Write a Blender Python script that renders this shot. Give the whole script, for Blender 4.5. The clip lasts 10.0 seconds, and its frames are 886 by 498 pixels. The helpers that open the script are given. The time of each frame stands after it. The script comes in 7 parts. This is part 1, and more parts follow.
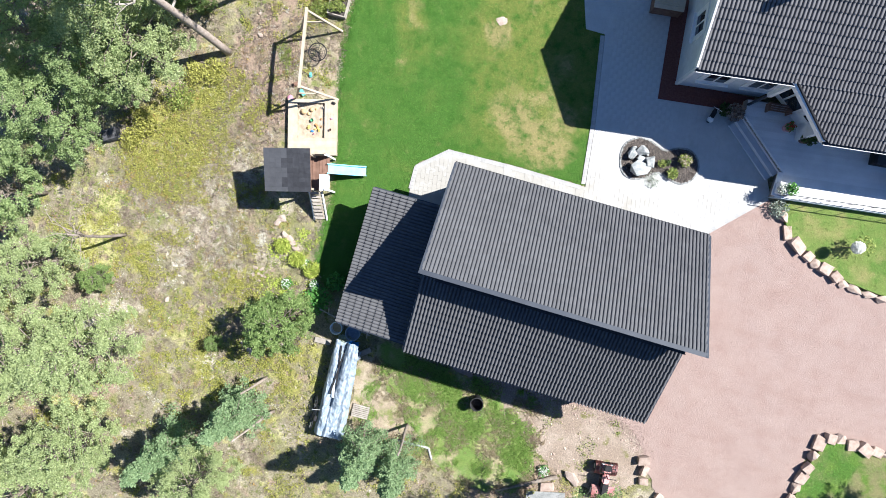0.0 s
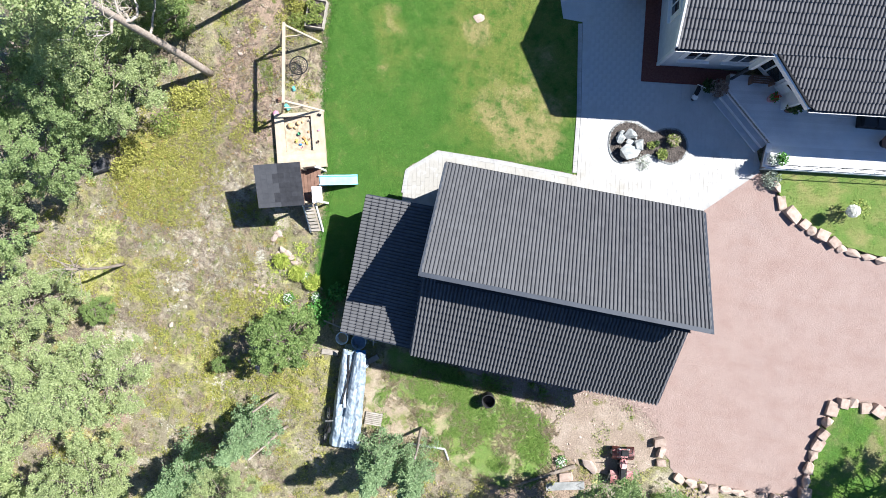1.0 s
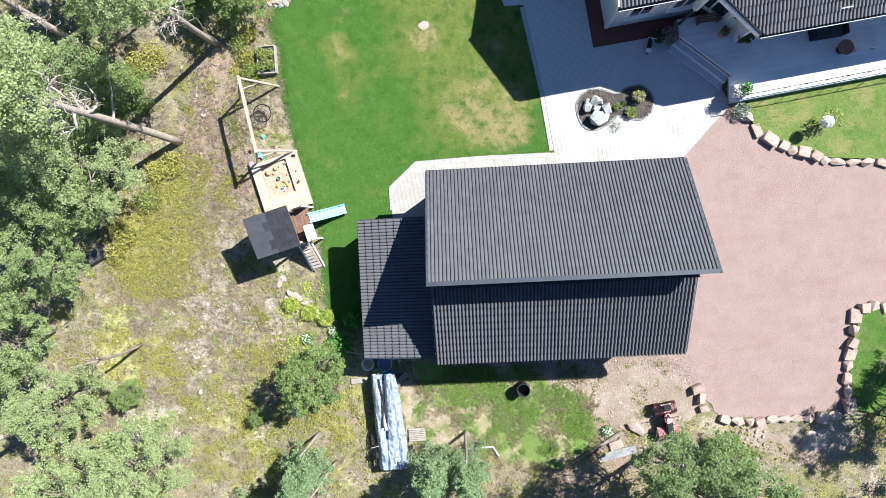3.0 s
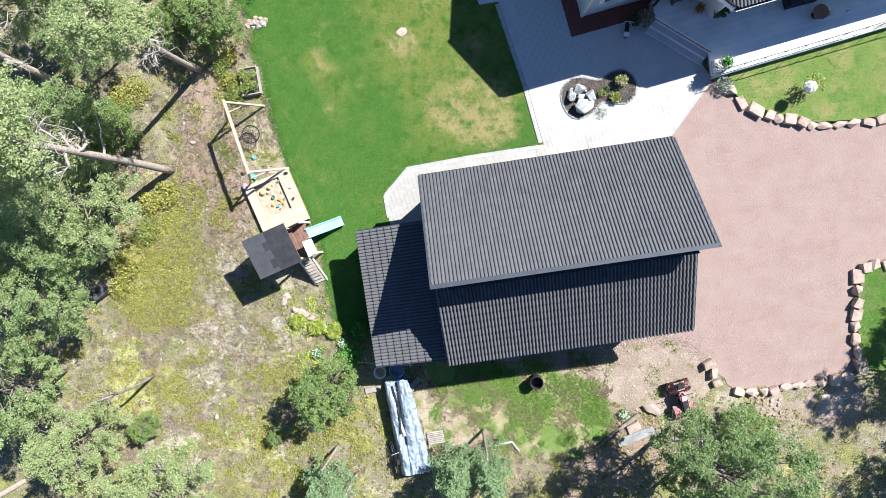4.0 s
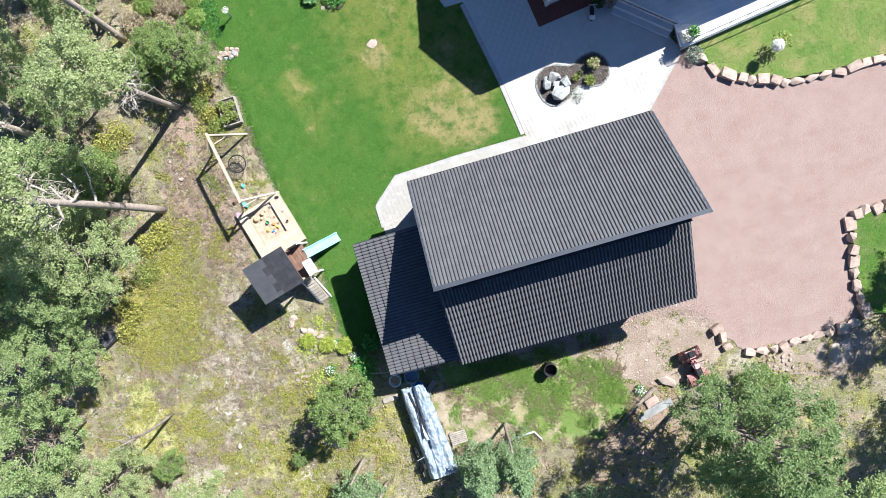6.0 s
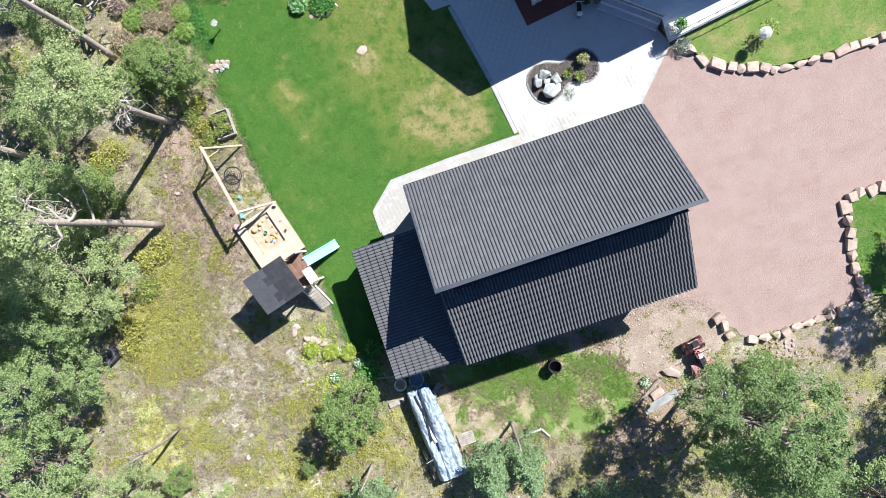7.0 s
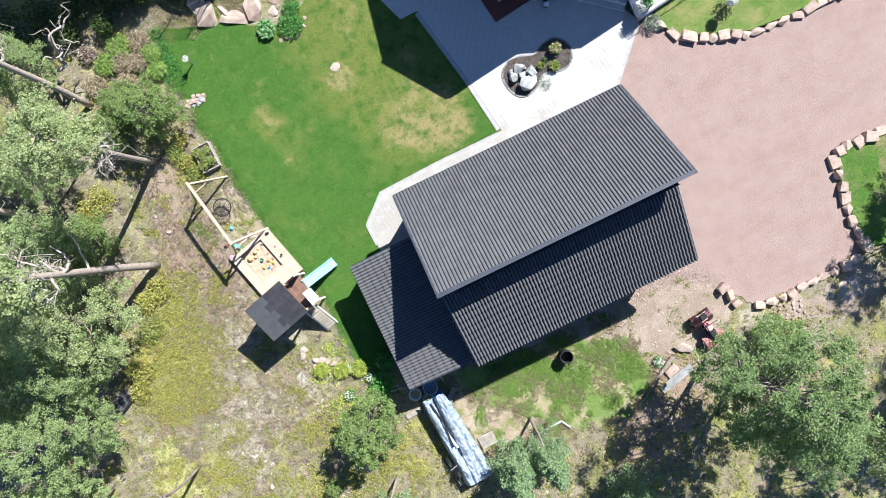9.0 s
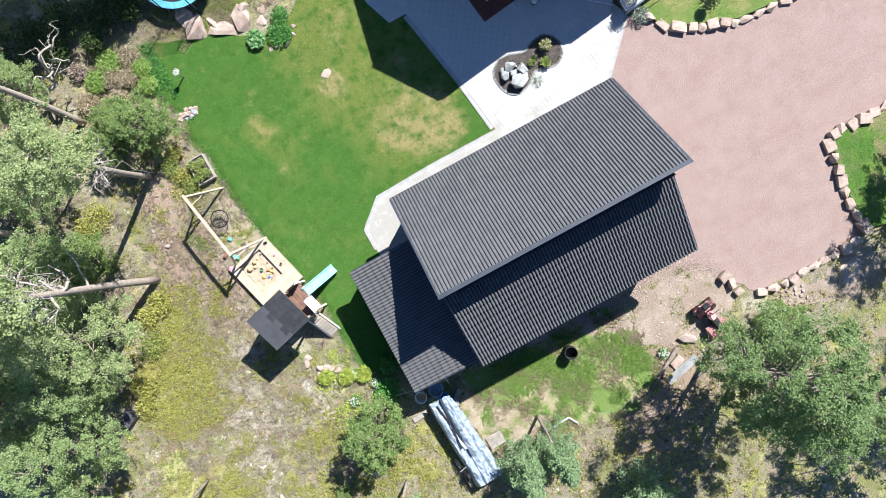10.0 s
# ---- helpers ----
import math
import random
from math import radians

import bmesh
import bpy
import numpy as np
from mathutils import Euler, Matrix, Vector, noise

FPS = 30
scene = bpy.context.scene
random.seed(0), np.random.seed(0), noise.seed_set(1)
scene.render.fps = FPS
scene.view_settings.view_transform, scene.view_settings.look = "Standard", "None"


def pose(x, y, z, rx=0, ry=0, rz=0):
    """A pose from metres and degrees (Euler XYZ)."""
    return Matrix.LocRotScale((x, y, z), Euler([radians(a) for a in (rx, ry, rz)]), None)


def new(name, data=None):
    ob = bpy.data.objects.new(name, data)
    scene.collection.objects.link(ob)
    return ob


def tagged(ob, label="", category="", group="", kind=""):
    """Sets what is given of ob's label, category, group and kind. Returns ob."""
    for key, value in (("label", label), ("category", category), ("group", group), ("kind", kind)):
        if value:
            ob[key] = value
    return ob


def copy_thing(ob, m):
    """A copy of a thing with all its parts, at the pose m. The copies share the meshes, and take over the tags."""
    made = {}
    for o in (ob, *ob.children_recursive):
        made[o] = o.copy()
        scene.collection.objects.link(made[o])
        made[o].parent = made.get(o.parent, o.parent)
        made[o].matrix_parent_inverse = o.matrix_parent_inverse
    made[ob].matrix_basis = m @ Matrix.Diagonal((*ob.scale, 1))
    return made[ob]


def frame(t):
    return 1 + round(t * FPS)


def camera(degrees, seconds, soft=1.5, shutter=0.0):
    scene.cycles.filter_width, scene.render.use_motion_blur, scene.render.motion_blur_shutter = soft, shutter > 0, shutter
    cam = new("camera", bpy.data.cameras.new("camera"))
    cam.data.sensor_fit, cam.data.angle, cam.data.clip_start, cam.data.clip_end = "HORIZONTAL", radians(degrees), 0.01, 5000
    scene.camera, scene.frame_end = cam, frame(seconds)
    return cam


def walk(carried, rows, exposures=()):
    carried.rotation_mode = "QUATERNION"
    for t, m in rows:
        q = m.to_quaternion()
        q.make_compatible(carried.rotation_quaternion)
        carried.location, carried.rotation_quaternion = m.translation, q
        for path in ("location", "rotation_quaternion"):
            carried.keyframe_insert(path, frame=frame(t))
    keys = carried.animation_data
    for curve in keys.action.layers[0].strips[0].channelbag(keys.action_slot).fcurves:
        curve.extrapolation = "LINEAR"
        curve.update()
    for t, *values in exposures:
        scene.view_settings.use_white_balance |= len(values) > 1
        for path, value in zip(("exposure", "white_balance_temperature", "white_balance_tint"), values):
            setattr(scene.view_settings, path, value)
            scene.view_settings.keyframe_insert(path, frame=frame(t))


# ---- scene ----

import itertools

from mathutils.geometry import tessellate_polygon

cam = camera(73.5, 10.0, soft=0.9)
PATH = [
    (0, 0.864, 0.561, 29.101, -1.678, 2.348, 16.248),
    (0.5, 0.903, 0.557, 29.098, -1.749, 2.292, 13.746),
    (1, 0.939, 0.572, 29.162, -1.791, 2.145, 11.070),
    (1.5, 0.979, 0.600, 29.233, -1.835, 2.045, 8.239),
    (2, 1.004, 0.650, 29.314, -1.868, 1.921, 4.808),
    (2.5, 0.971, 0.643, 29.419, -1.832, 1.803, 0.902),
    (4, 0.924, 0.631, 29.672, -1.748, 1.465, -8.505),
    (4.5, 0.898, 0.651, 29.742, -1.739, 1.299, -10.536),
    (5, 0.887, 0.636, 29.817, -1.749, 1.173, -13.017),
    (5.5, 0.882, 0.564, 29.900, -1.607, 1.081, -14.754),
    (7, 0.801, 0.493, 30.035, -1.227, 0.703, -18.771),
    (7.5, 0.796, 0.444, 30.020, -1.006, 0.685, -20.381),
    (8, 0.827, 0.418, 30.016, -0.874, 0.644, -22.268),
    (8.5, 0.856, 0.373, 29.999, -0.722, 0.614, -24.242),
    (9, 0.858, 0.334, 29.970, -0.612, 0.521, -25.966),
    (9.5, 0.859, 0.293, 29.917, -0.485, 0.478, -27.451),
    (10, 0.836, 0.234, 29.920, -0.307, 0.478, -28.586),
]
walk(cam, [(row[0], pose(*row[1:])) for row in PATH], exposures=[(0.0, 1.285, 5190, 10), (10.0, 1.22, 5150, 10)])

# ---- light ----
SUN_VEC = Vector((-0.78, -0.512, -1.0)).normalized()
elev = math.asin(-SUN_VEC.z)
world = bpy.data.worlds.new("sky")
scene.world = world
world.use_nodes = True
wn = world.node_tree.nodes
sky = wn.new("ShaderNodeTexSky")
sky.sky_type, sky.sun_disc = "NISHITA", False
sky.sun_elevation = elev
sky.sun_rotation = math.atan2(-SUN_VEC.x, -SUN_VEC.y)
sky.ozone_density, sky.dust_density = 5.0, 0.3
wn["Background"].inputs[1].default_value = 0.045
world.node_tree.links.new(sky.outputs[0], wn["Background"].inputs[0])
sun_data = bpy.data.lights.new("sun", "SUN")
sun_data.energy, sun_data.angle, sun_data.color = 5.0, radians(0.53), (1.0, 0.85, 0.655)
sun = new("sun", sun_data)
sun.rotation_mode = "QUATERNION"
sun.rotation_quaternion = SUN_VEC.to_track_quat("-Z", "Y")


# ---- materials ----
def material(name):
    m = bpy.data.materials.new(name)
    m.use_nodes = True
    return m, m.node_tree.nodes, m.node_tree.links, m.node_tree.nodes["Principled BSDF"]


def surface(name, a, b, scale=8.0, rough=0.8, bump=0.3, detail=6.0, fine=60.0, metal=0.0, spread=0.15, spec=0.3, distance=0.02):
    """Two colours mixed by coarse noise, with fine grain, per-object variation and bump."""
    m, n, l, p = material(name)
    co = n.new("ShaderNodeTexCoord")
    big = n.new("ShaderNodeTexNoise")
    big.inputs["Scale"].default_value, big.inputs["Detail"].default_value = scale, detail
    small = n.new("ShaderNodeTexNoise")
    small.inputs["Scale"].default_value, small.inputs["Detail"].default_value = fine, 4
    l.new(co.outputs["Object"], big.inputs["Vector"])
    l.new(co.outputs["Object"], small.inputs["Vector"])
    ramp = n.new("ShaderNodeValToRGB")
    ramp.color_ramp.elements[0].position, ramp.color_ramp.elements[1].position = 0.35, 0.65
    ramp.color_ramp.elements[0].color, ramp.color_ramp.elements[1].color = (*a, 1), (*b, 1)
    l.new(big.outputs["Fac"], ramp.inputs[0])
    info = n.new("ShaderNodeObjectInfo")
    isl = n.new("ShaderNodeNewGeometry")
    tot = n.new("ShaderNodeMath")
    tot.operation = "ADD"
    l.new(info.outputs["Random"], tot.inputs[0])
    l.new(isl.outputs["Random Per Island"], tot.inputs[1])
    fr = n.new("ShaderNodeMath")
    fr.operation = "FRACT"
    l.new(tot.outputs[0], fr.inputs[0])
    mixv = n.new("ShaderNodeMath")
    mixv.operation = "MULTIPLY_ADD"
    mixv.inputs[1].default_value, mixv.inputs[2].default_value = 2 * spread, 0.75 - spread
    l.new(fr.outputs[0], mixv.inputs[0])
    grain = n.new("ShaderNodeMath")
    grain.operation = "MULTIPLY_ADD"
    grain.inputs[1].default_value = 0.5
    l.new(small.outputs["Fac"], grain.inputs[0])
    l.new(mixv.outputs[0], grain.inputs[2])
    hsv = n.new("ShaderNodeHueSaturation")
    l.new(grain.outputs[0], hsv.inputs["Value"])
    l.new(ramp.outputs[0], hsv.inputs["Color"])
    l.new(hsv.outputs[0], p.inputs["Base Color"])
    p.inputs["Roughness"].default_value, p.inputs["Metallic"].default_value = rough, metal
    p.inputs["Specular IOR Level"].default_value = spec
    if bump:
        bp = n.new("ShaderNodeBump")
        bp.inputs["Strength"].default_value, bp.inputs["Distance"].default_value = bump, distance
        l.new(small.outputs["Fac"], bp.inputs["Height"])
        l.new(bp.outputs[0], p.inputs["Normal"])
    return m


def layered(name, base, layers, rough=0.95, bump=0.6, fine=25.0, distance=0.05, grain=1.0, blades=0.0):
    """A ground material: a base colour and layers of (colour, noise scale, threshold, softness, seed, then places where it grows as x, y, radius, gain) over it, with grain."""
    m, n, l, p = material(name)
    co = n.new("ShaderNodeTexCoord")
    rgb = n.new("ShaderNodeRGB")
    rgb.outputs[0].default_value = (*base, 1)
    last = rgb.outputs[0]
    for colour, scale, cut, soft, seed, *spots in layers:
        mp = n.new("ShaderNodeMapping")
        mp.inputs["Location"].default_value = (seed, seed * 1.7, 0)
        l.new(co.outputs["Object"], mp.inputs["Vector"])
        if isinstance(scale, tuple):
            mp.inputs["Scale"].default_value, scale = (scale[0], scale[1], 1), 1.0
        nz = n.new("ShaderNodeTexNoise")
        nz.inputs["Scale"].default_value, nz.inputs["Detail"].default_value, nz.inputs["Roughness"].default_value = scale, 7, 0.62
        l.new(mp.outputs[0], nz.inputs["Vector"])
        mr = n.new("ShaderNodeMapRange")
        mr.interpolation_type = "SMOOTHSTEP"
        mr.inputs["From Min"].default_value, mr.inputs["From Max"].default_value = cut - soft, cut + soft
        value = nz.outputs["Fac"]
        for bx, by, br, gain in spots:
            ds = n.new("ShaderNodeVectorMath")
            ds.operation = "DISTANCE"
            ds.inputs[1].default_value = (bx, by, 0)
            l.new(co.outputs["Object"], ds.inputs[0])
            near = n.new("ShaderNodeMapRange")
            near.interpolation_type = "SMOOTHSTEP"
            near.inputs["From Min"].default_value, near.inputs["From Max"].default_value = br, br * 0.2
            near.inputs["To Max"].default_value = gain
            l.new(ds.outputs["Value"], near.inputs["Value"])
            ad = n.new("ShaderNodeMath")
            l.new(value, ad.inputs[0])
            l.new(near.outputs[0], ad.inputs[1])
            value = ad.outputs[0]
        l.new(value, mr.inputs["Value"])
        mx = n.new("ShaderNodeMix")
        mx.data_type = "RGBA"
        l.new(mr.outputs[0], mx.inputs[0])
        l.new(last, mx.inputs[6])
        mx.inputs[7].default_value = (*colour, 1)
        last = mx.outputs[2]
    nz = n.new("ShaderNodeTexNoise")
    nz.inputs["Scale"].default_value, nz.inputs["Detail"].default_value, nz.inputs["Roughness"].default_value = fine, 8, 0.75
    l.new(co.outputs["Object"], nz.inputs["Vector"])
    mr = n.new("ShaderNodeMapRange")
    mr.inputs["From Min"].default_value, mr.inputs["From Max"].default_value = 0.3, 0.7
    mr.inputs["To Min"].default_value, mr.inputs["To Max"].default_value = 1 - 0.45 * grain, 1 + 0.4 * grain
    l.new(nz.outputs["Fac"], mr.inputs["Value"])
    hsv = n.new("ShaderNodeHueSaturation")
    if blades:
        geo = n.new("ShaderNodeNewGeometry")
        mr = n.new("ShaderNodeMapRange")
        mr.inputs["To Min"].default_value, mr.inputs["To Max"].default_value = 1.22 - blades, 1.22 + blades
        l.new(geo.outputs["Random Per Island"], mr.inputs["Value"])
    l.new(mr.outputs[0], hsv.inputs["Value"])
    l.new(last, hsv.inputs["Color"])
    l.new(hsv.outputs[0], p.inputs["Base Color"])
    p.inputs["Roughness"].default_value, p.inputs["Specular IOR Level"].default_value = rough, 0.15
    bp = n.new("ShaderNodeBump")
    bp.inputs["Strength"].default_value, bp.inputs["Distance"].default_value = bump, distance
    l.new(nz.outputs["Fac"], bp.inputs["Height"])
    l.new(bp.outputs[0], p.inputs["Normal"])
    return m


def leafy(name, dark, light, scatter=0.35):
    """Leaves: colour varies leaf by leaf; some light passes through."""
    m, n, l, p = material(name)
    geo = n.new("ShaderNodeNewGeometry")
    ramp = n.new("ShaderNodeValToRGB")
    ramp.color_ramp.elements[0].color, ramp.color_ramp.elements[1].color = (*dark, 1), (*light, 1)
    l.new(geo.outputs["Random Per Island"], ramp.inputs[0])
    l.new(ramp.outputs[0], p.inputs["Base Color"])
    p.inputs["Roughness"].default_value, p.inputs["Specular IOR Level"].default_value = 0.6, 0.2
    tr = n.new("ShaderNodeBsdfTranslucent")
    l.new(ramp.outputs[0], tr.inputs["Color"])
    mx = n.new("ShaderNodeMixShader")
    mx.inputs[0].default_value = scatter
    l.new(p.outputs[0], mx.inputs[1])
    l.new(tr.outputs[0], mx.inputs[2])
    l.new(mx.outputs[0], n["Material Output"].inputs["Surface"])
    return m


# where each ground cover grows: x, y, radius, gain
PALE_GROUND = ((-12.0, -0.7, 2.6, 0.16), (-12.3, -3.7, 2.6, 0.16), (-15.0, -9.0, 2.5, 0.18), (-9.5, -0.5, 2.0, 0.12), (-8.4, -3.4, 1.4, 0.12), (13.5, -10.6, 2.0, 0.15), (18.5, -11.0, 1.6, 0.2))
YELLOW_GROUND = ((-14.6, 0.2, 3.0, 0.26), (-13.5, 3.8, 1.6, 0.22), (-15.3, 1.7, 1.8, 0.22), (-9.6, -5.5, 1.4, 0.22), (-11.1, -7.6, 1.6, 0.16), (-9.35, 9.3, 1.2, 0.22), (-17.0, -4.4, 1.6, 0.2), (-14.6, -5.0, 1.2, 0.16), (-14.2, 1.0, 2.6, 0.2), (-13.0, 3.6, 1.8, 0.16), (-12.2, 4.4, 1.6, 0.18), (-16.5, -5.0, 2.2, 0.14), (-5.5, -8.6, 2.2, 0.16), (-10.0, -9.5, 2.2, 0.1))
BROWN_GROUND = ((-14.6, -12.1, 1.1, 0.24), (-11.0, 6.2, 2.8, 0.24), (-10.5, 3.2, 2.2, 0.22), (-10.8, 9.2, 1.8, 0.2), (7.0, -11.5, 3.2, 0.34), (5.6, -13.0, 2.6, 0.3), (13.5, -13.5, 2.4, 0.24))
MOSS_GROUND = ((-16.1, -13.4, 2.0, 0.24), (-16.8, -3.2, 1.3, 0.24), (-16.7, -5.2, 1.9, 0.26), (-18.2, -6.3, 1.5, 0.24), (-11.1, -7.9, 1.3, 0.2), (-10.9, -5.0, 1.2, 0.1))
WHITE_GROUND = ((-16.0, -9.4, 2.0, 0.12), (-9.5, -9.5, 1.2, 0.14), (-12.4, -5.4, 1.2, 0.08), (-12.0, -0.7, 2.2, 0.06), (-12.3, -3.7, 2.2, 0.07), (-15.0, -9.0, 2.2, 0.1))
SUN_WORN = ((1.6, 12.0, 5.0, 0.16), (3.2, 9.4, 3.4, 0.12), (2.9, 6.9, 3.2, 0.36), (-4.8, 9.8, 1.2, 0.3), (-0.4, 10.4, 1.7, 0.3), (1.9, 9.0, 2.6, 0.2), (-1.6, 13.0, 2.2, 0.2), (0.6, 13.4, 3.2, 0.26), (2.6, 10.6, 3.0, 0.28), (-0.5, 10.0, 3.4, 0.2), (1.0, 6.5, 3.6, 0.26), (-4.3, 8.8, 1.8, 0.22), (3.5, 8.8, 2.4, 0.22), (0.0, 13.0, 2.5, 0.2), (-2.4, 6.6, 1.2, 0.14), (17.5, 4.5, 3.0, 0.2))
SCORCHED = ((3.0, 6.5, 2.0, 0.26), (1.6, 6.2, 1.2, 0.26), (4.3, 5.5, 1.1, 0.26), (-4.6, 10.3, 0.8, 0.12), (-5.2, 9.1, 0.9, 0.1), (-0.5, 10.3, 0.9, 0.32), (2.9, 9.4, 1.2, 0.22), (1.3, 12.6, 1.6, 0.16), (4.2, 7.2, 1.2, 0.2), (1.3, 7.2, 1.6, 0.26), (2.1, 5.7, 1.8, 0.28), (3.6, 5.2, 1.5, 0.26), (2.6, 8.2, 1.0, 0.2), (-4.5, 9.6, 0.6, 0.18), (-4.5, 11.6, 0.7, 0.16), (-0.6, 10.35, 0.5, 0.2), (-0.3, 10.1, 1.0, 0.3), (0.3, 6.4, 1.0, 0.16), (-4.6, 7.4, 0.6, 0.14))
M_FOREST = layered("heath_floor", (0.24, 0.213, 0.145), [
    ((0.20, 0.205, 0.075), 0.45, 0.56, 0.10, 3.0),
    ((0.40, 0.355, 0.275), 0.8, 0.61, 0.07, 11.0, *PALE_GROUND),
    ((0.27, 0.26, 0.075), 0.9, 0.6, 0.08, 23.0, *YELLOW_GROUND),
    ((0.40, 0.385, 0.16), 1.3, 0.62, 0.08, 29.0, *MOSS_GROUND),
    ((0.31, 0.235, 0.175), 1.1, 0.62, 0.09, 31.0, *BROWN_GROUND),
    ((0.60, 0.545, 0.455), 2.6, 0.66, 0.05, 47.0, *WHITE_GROUND),
    ((0.135, 0.115, 0.075), 2.2, 0.60, 0.07, 53.0),
    ((0.12, 0.14, 0.035), 3.1, 0.60, 0.06, 59.0)], bump=1.0, fine=13.0, grain=1.5)
LAWN_LAYERS = [
    ((0.155, 0.188, 0.042), 0.5, 0.70, 0.24, 5.0, *SUN_WORN),
    ((0.285, 0.25, 0.105), 1.1, 0.74, 0.2, 17.0, *SCORCHED),
    ((0.052, 0.128, 0.017), 1.5, 0.58, 0.16, 29.0),
    ((0.085, 0.168, 0.026), 4.0, 0.62, 0.12, 71.0)]
M_LAWN = layered("mown_lawn", (0.07, 0.15, 0.024), LAWN_LAYERS, bump=0.7, fine=34.0)
M_BLADES = layered("lawn_grass_blades", (0.07, 0.15, 0.024), LAWN_LAYERS, bump=0.0, blades=0.3)
SUNNY_LAYERS = [((0.27, 0.255, 0.10), 0.8, 0.58, 0.14, 5.5), ((0.12, 0.205, 0.04), 1.1, 0.56, 0.12, 17.5)]
M_LAWN2 = layered("sunny_lawn", (0.168, 0.226, 0.056), SUNNY_LAYERS, bump=0.7, fine=34.0)
M_BLADES2 = layered("sunny_grass_blades", (0.168, 0.226, 0.056), SUNNY_LAYERS, bump=0.0, blades=0.42)
CORNER_LAYERS = [((0.25, 0.24, 0.11), 0.7, 0.55, 0.12, 8.5, (24.5, -5.5, 3.5, 0.3)), ((0.14, 0.23, 0.04), 1.4, 0.54, 0.12, 27.5)]
M_LAWN3 = layered("rank_corner_grass", (0.095, 0.19, 0.032), CORNER_LAYERS, bump=0.7, fine=34.0)
M_BLADES3 = layered("corner_grass_blades", (0.095, 0.19, 0.032), CORNER_LAYERS, bump=0.0, blades=0.42)
M_ROUGH = layered("rough_grass", (0.18, 0.235, 0.062), [
    ((0.38, 0.32, 0.20), 0.8, 0.54, 0.08, 9.0, (0.8, -9.6, 2.0, 0.2)), ((0.14, 0.225, 0.05), 1.2, 0.55, 0.15, 19.0)], bump=1.0, fine=16.0)
M_GRAVEL = layered("red_gravel", (0.34, 0.25, 0.213), [
    ((0.30, 0.216, 0.184), (0.9, 0.12), 0.54, 0.3, 7.0), ((0.345, 0.26, 0.228), (0.22, 0.6), 0.56, 0.3, 13.0),
    ((0.325, 0.25, 0.22), 0.3, 0.5, 0.25, 81.0), ((0.288, 0.203, 0.173), 1.2, 0.60, 0.2, 37.0), ((0.298, 0.214, 0.182), (0.5, 1.6), 0.60, 0.16, 63.0), ((0.35, 0.268, 0.232), 0.8, 0.58, 0.2, 91.0), ((0.26, 0.18, 0.152), 4.5, 0.68, 0.05, 97.0)], bump=1.0, fine=30.0, distance=0.035, grain=0.6)
M_SANDY = layered("sandy_soil", (0.34, 0.28, 0.20), [
    ((0.43, 0.37, 0.27), 0.9, 0.54, 0.12, 45.0), ((0.20, 0.22, 0.075), 1.3, 0.56, 0.08, 49.0)], bump=0.8, fine=18.0)
M_DIRT = layered("pale_dirt", (0.288, 0.23, 0.178), [
    ((0.36, 0.298, 0.238), 0.9, 0.52, 0.12, 41.0), ((0.19, 0.18, 0.075), 1.4, 0.62, 0.06, 43.0)], bump=0.8, fine=18.0)
DUSTY = ((-2.0, 2.6, 2.8, 0.34), (0.6, 3.5, 2.2, 0.32), (3.0, 3.6, 2.2, 0.26), (5.6, 3.6, 2.2, 0.22), (8.4, 3.4, 2.2, 0.2), (11.2, 4.0, 2.4, 0.16), (13.2, 5.6, 1.6, 0.14))
M_PAVE = layered("pale_concrete_paver", (0.50, 0.493, 0.475), [
    ((0.55, 0.543, 0.525), 1.6, 0.52, 0.15, 2.0), ((0.37, 0.355, 0.32), 0.8, 0.68, 0.16, 6.0, *DUSTY), ((0.48, 0.475, 0.465), 3.0, 0.64, 0.1, 15.0)], rough=0.85, bump=0.2, fine=30.0, distance=0.02, grain=0.2)
M_REDPAVE = surface("brown_red_chippings", (0.12, 0.045, 0.035), (0.17, 0.07, 0.055), 12.0, 0.9, 0.6, spread=0.1)
M_TILE = surface("charcoal_roof_tile", (0.098, 0.098, 0.103), (0.12, 0.12, 0.124), 2.5, 0.75, 0.1, spread=0.07, spec=0.08)
M_HTILE = surface("anthracite_house_tile", (0.118, 0.114, 0.118), (0.152, 0.148, 0.150), 2.5, 0.62, 0.12, spread=0.10, spec=0.25)
M_METAL = surface("dark_sheet_metal", (0.036, 0.042, 0.056), (0.048, 0.055, 0.07), 1.5, 0.55, 0.03, spread=0.03, spec=0.35)
M_BLACKWALL = surface("black_stained_boards", (0.022, 0.022, 0.025), (0.035, 0.034, 0.036), 6.0, 0.8, 0.3)
M_FELT = surface("dark_roofing_felt", (0.030, 0.031, 0.036), (0.043, 0.044, 0.05), 4.0, 0.9, 0.4)
M_FELT2 = surface("grey_shingle_felt", (0.058, 0.06, 0.067), (0.07, 0.072, 0.079), 4.0, 0.9, 0.4, spread=0.06)
M_WHITE = surface("white_paint", (0.74, 0.74, 0.73), (0.82, 0.82, 0.81), 4.0, 0.5, 0.05, spread=0.03)
M_GREYWALL = surface("grey_painted_boards", (0.55, 0.58, 0.61), (0.62, 0.65, 0.68), 3.0, 0.7, 0.1, spread=0.05)
M_DECK = surface("silver_grey_decking", (0.66, 0.66, 0.67), (0.76, 0.76, 0.77), 1.2, 0.7, 0.15, spread=0.08)
M_STEP = surface("grey_step_boards", (0.40, 0.41, 0.43), (0.48, 0.49, 0.51), 1.5, 0.7, 0.15, spread=0.08)
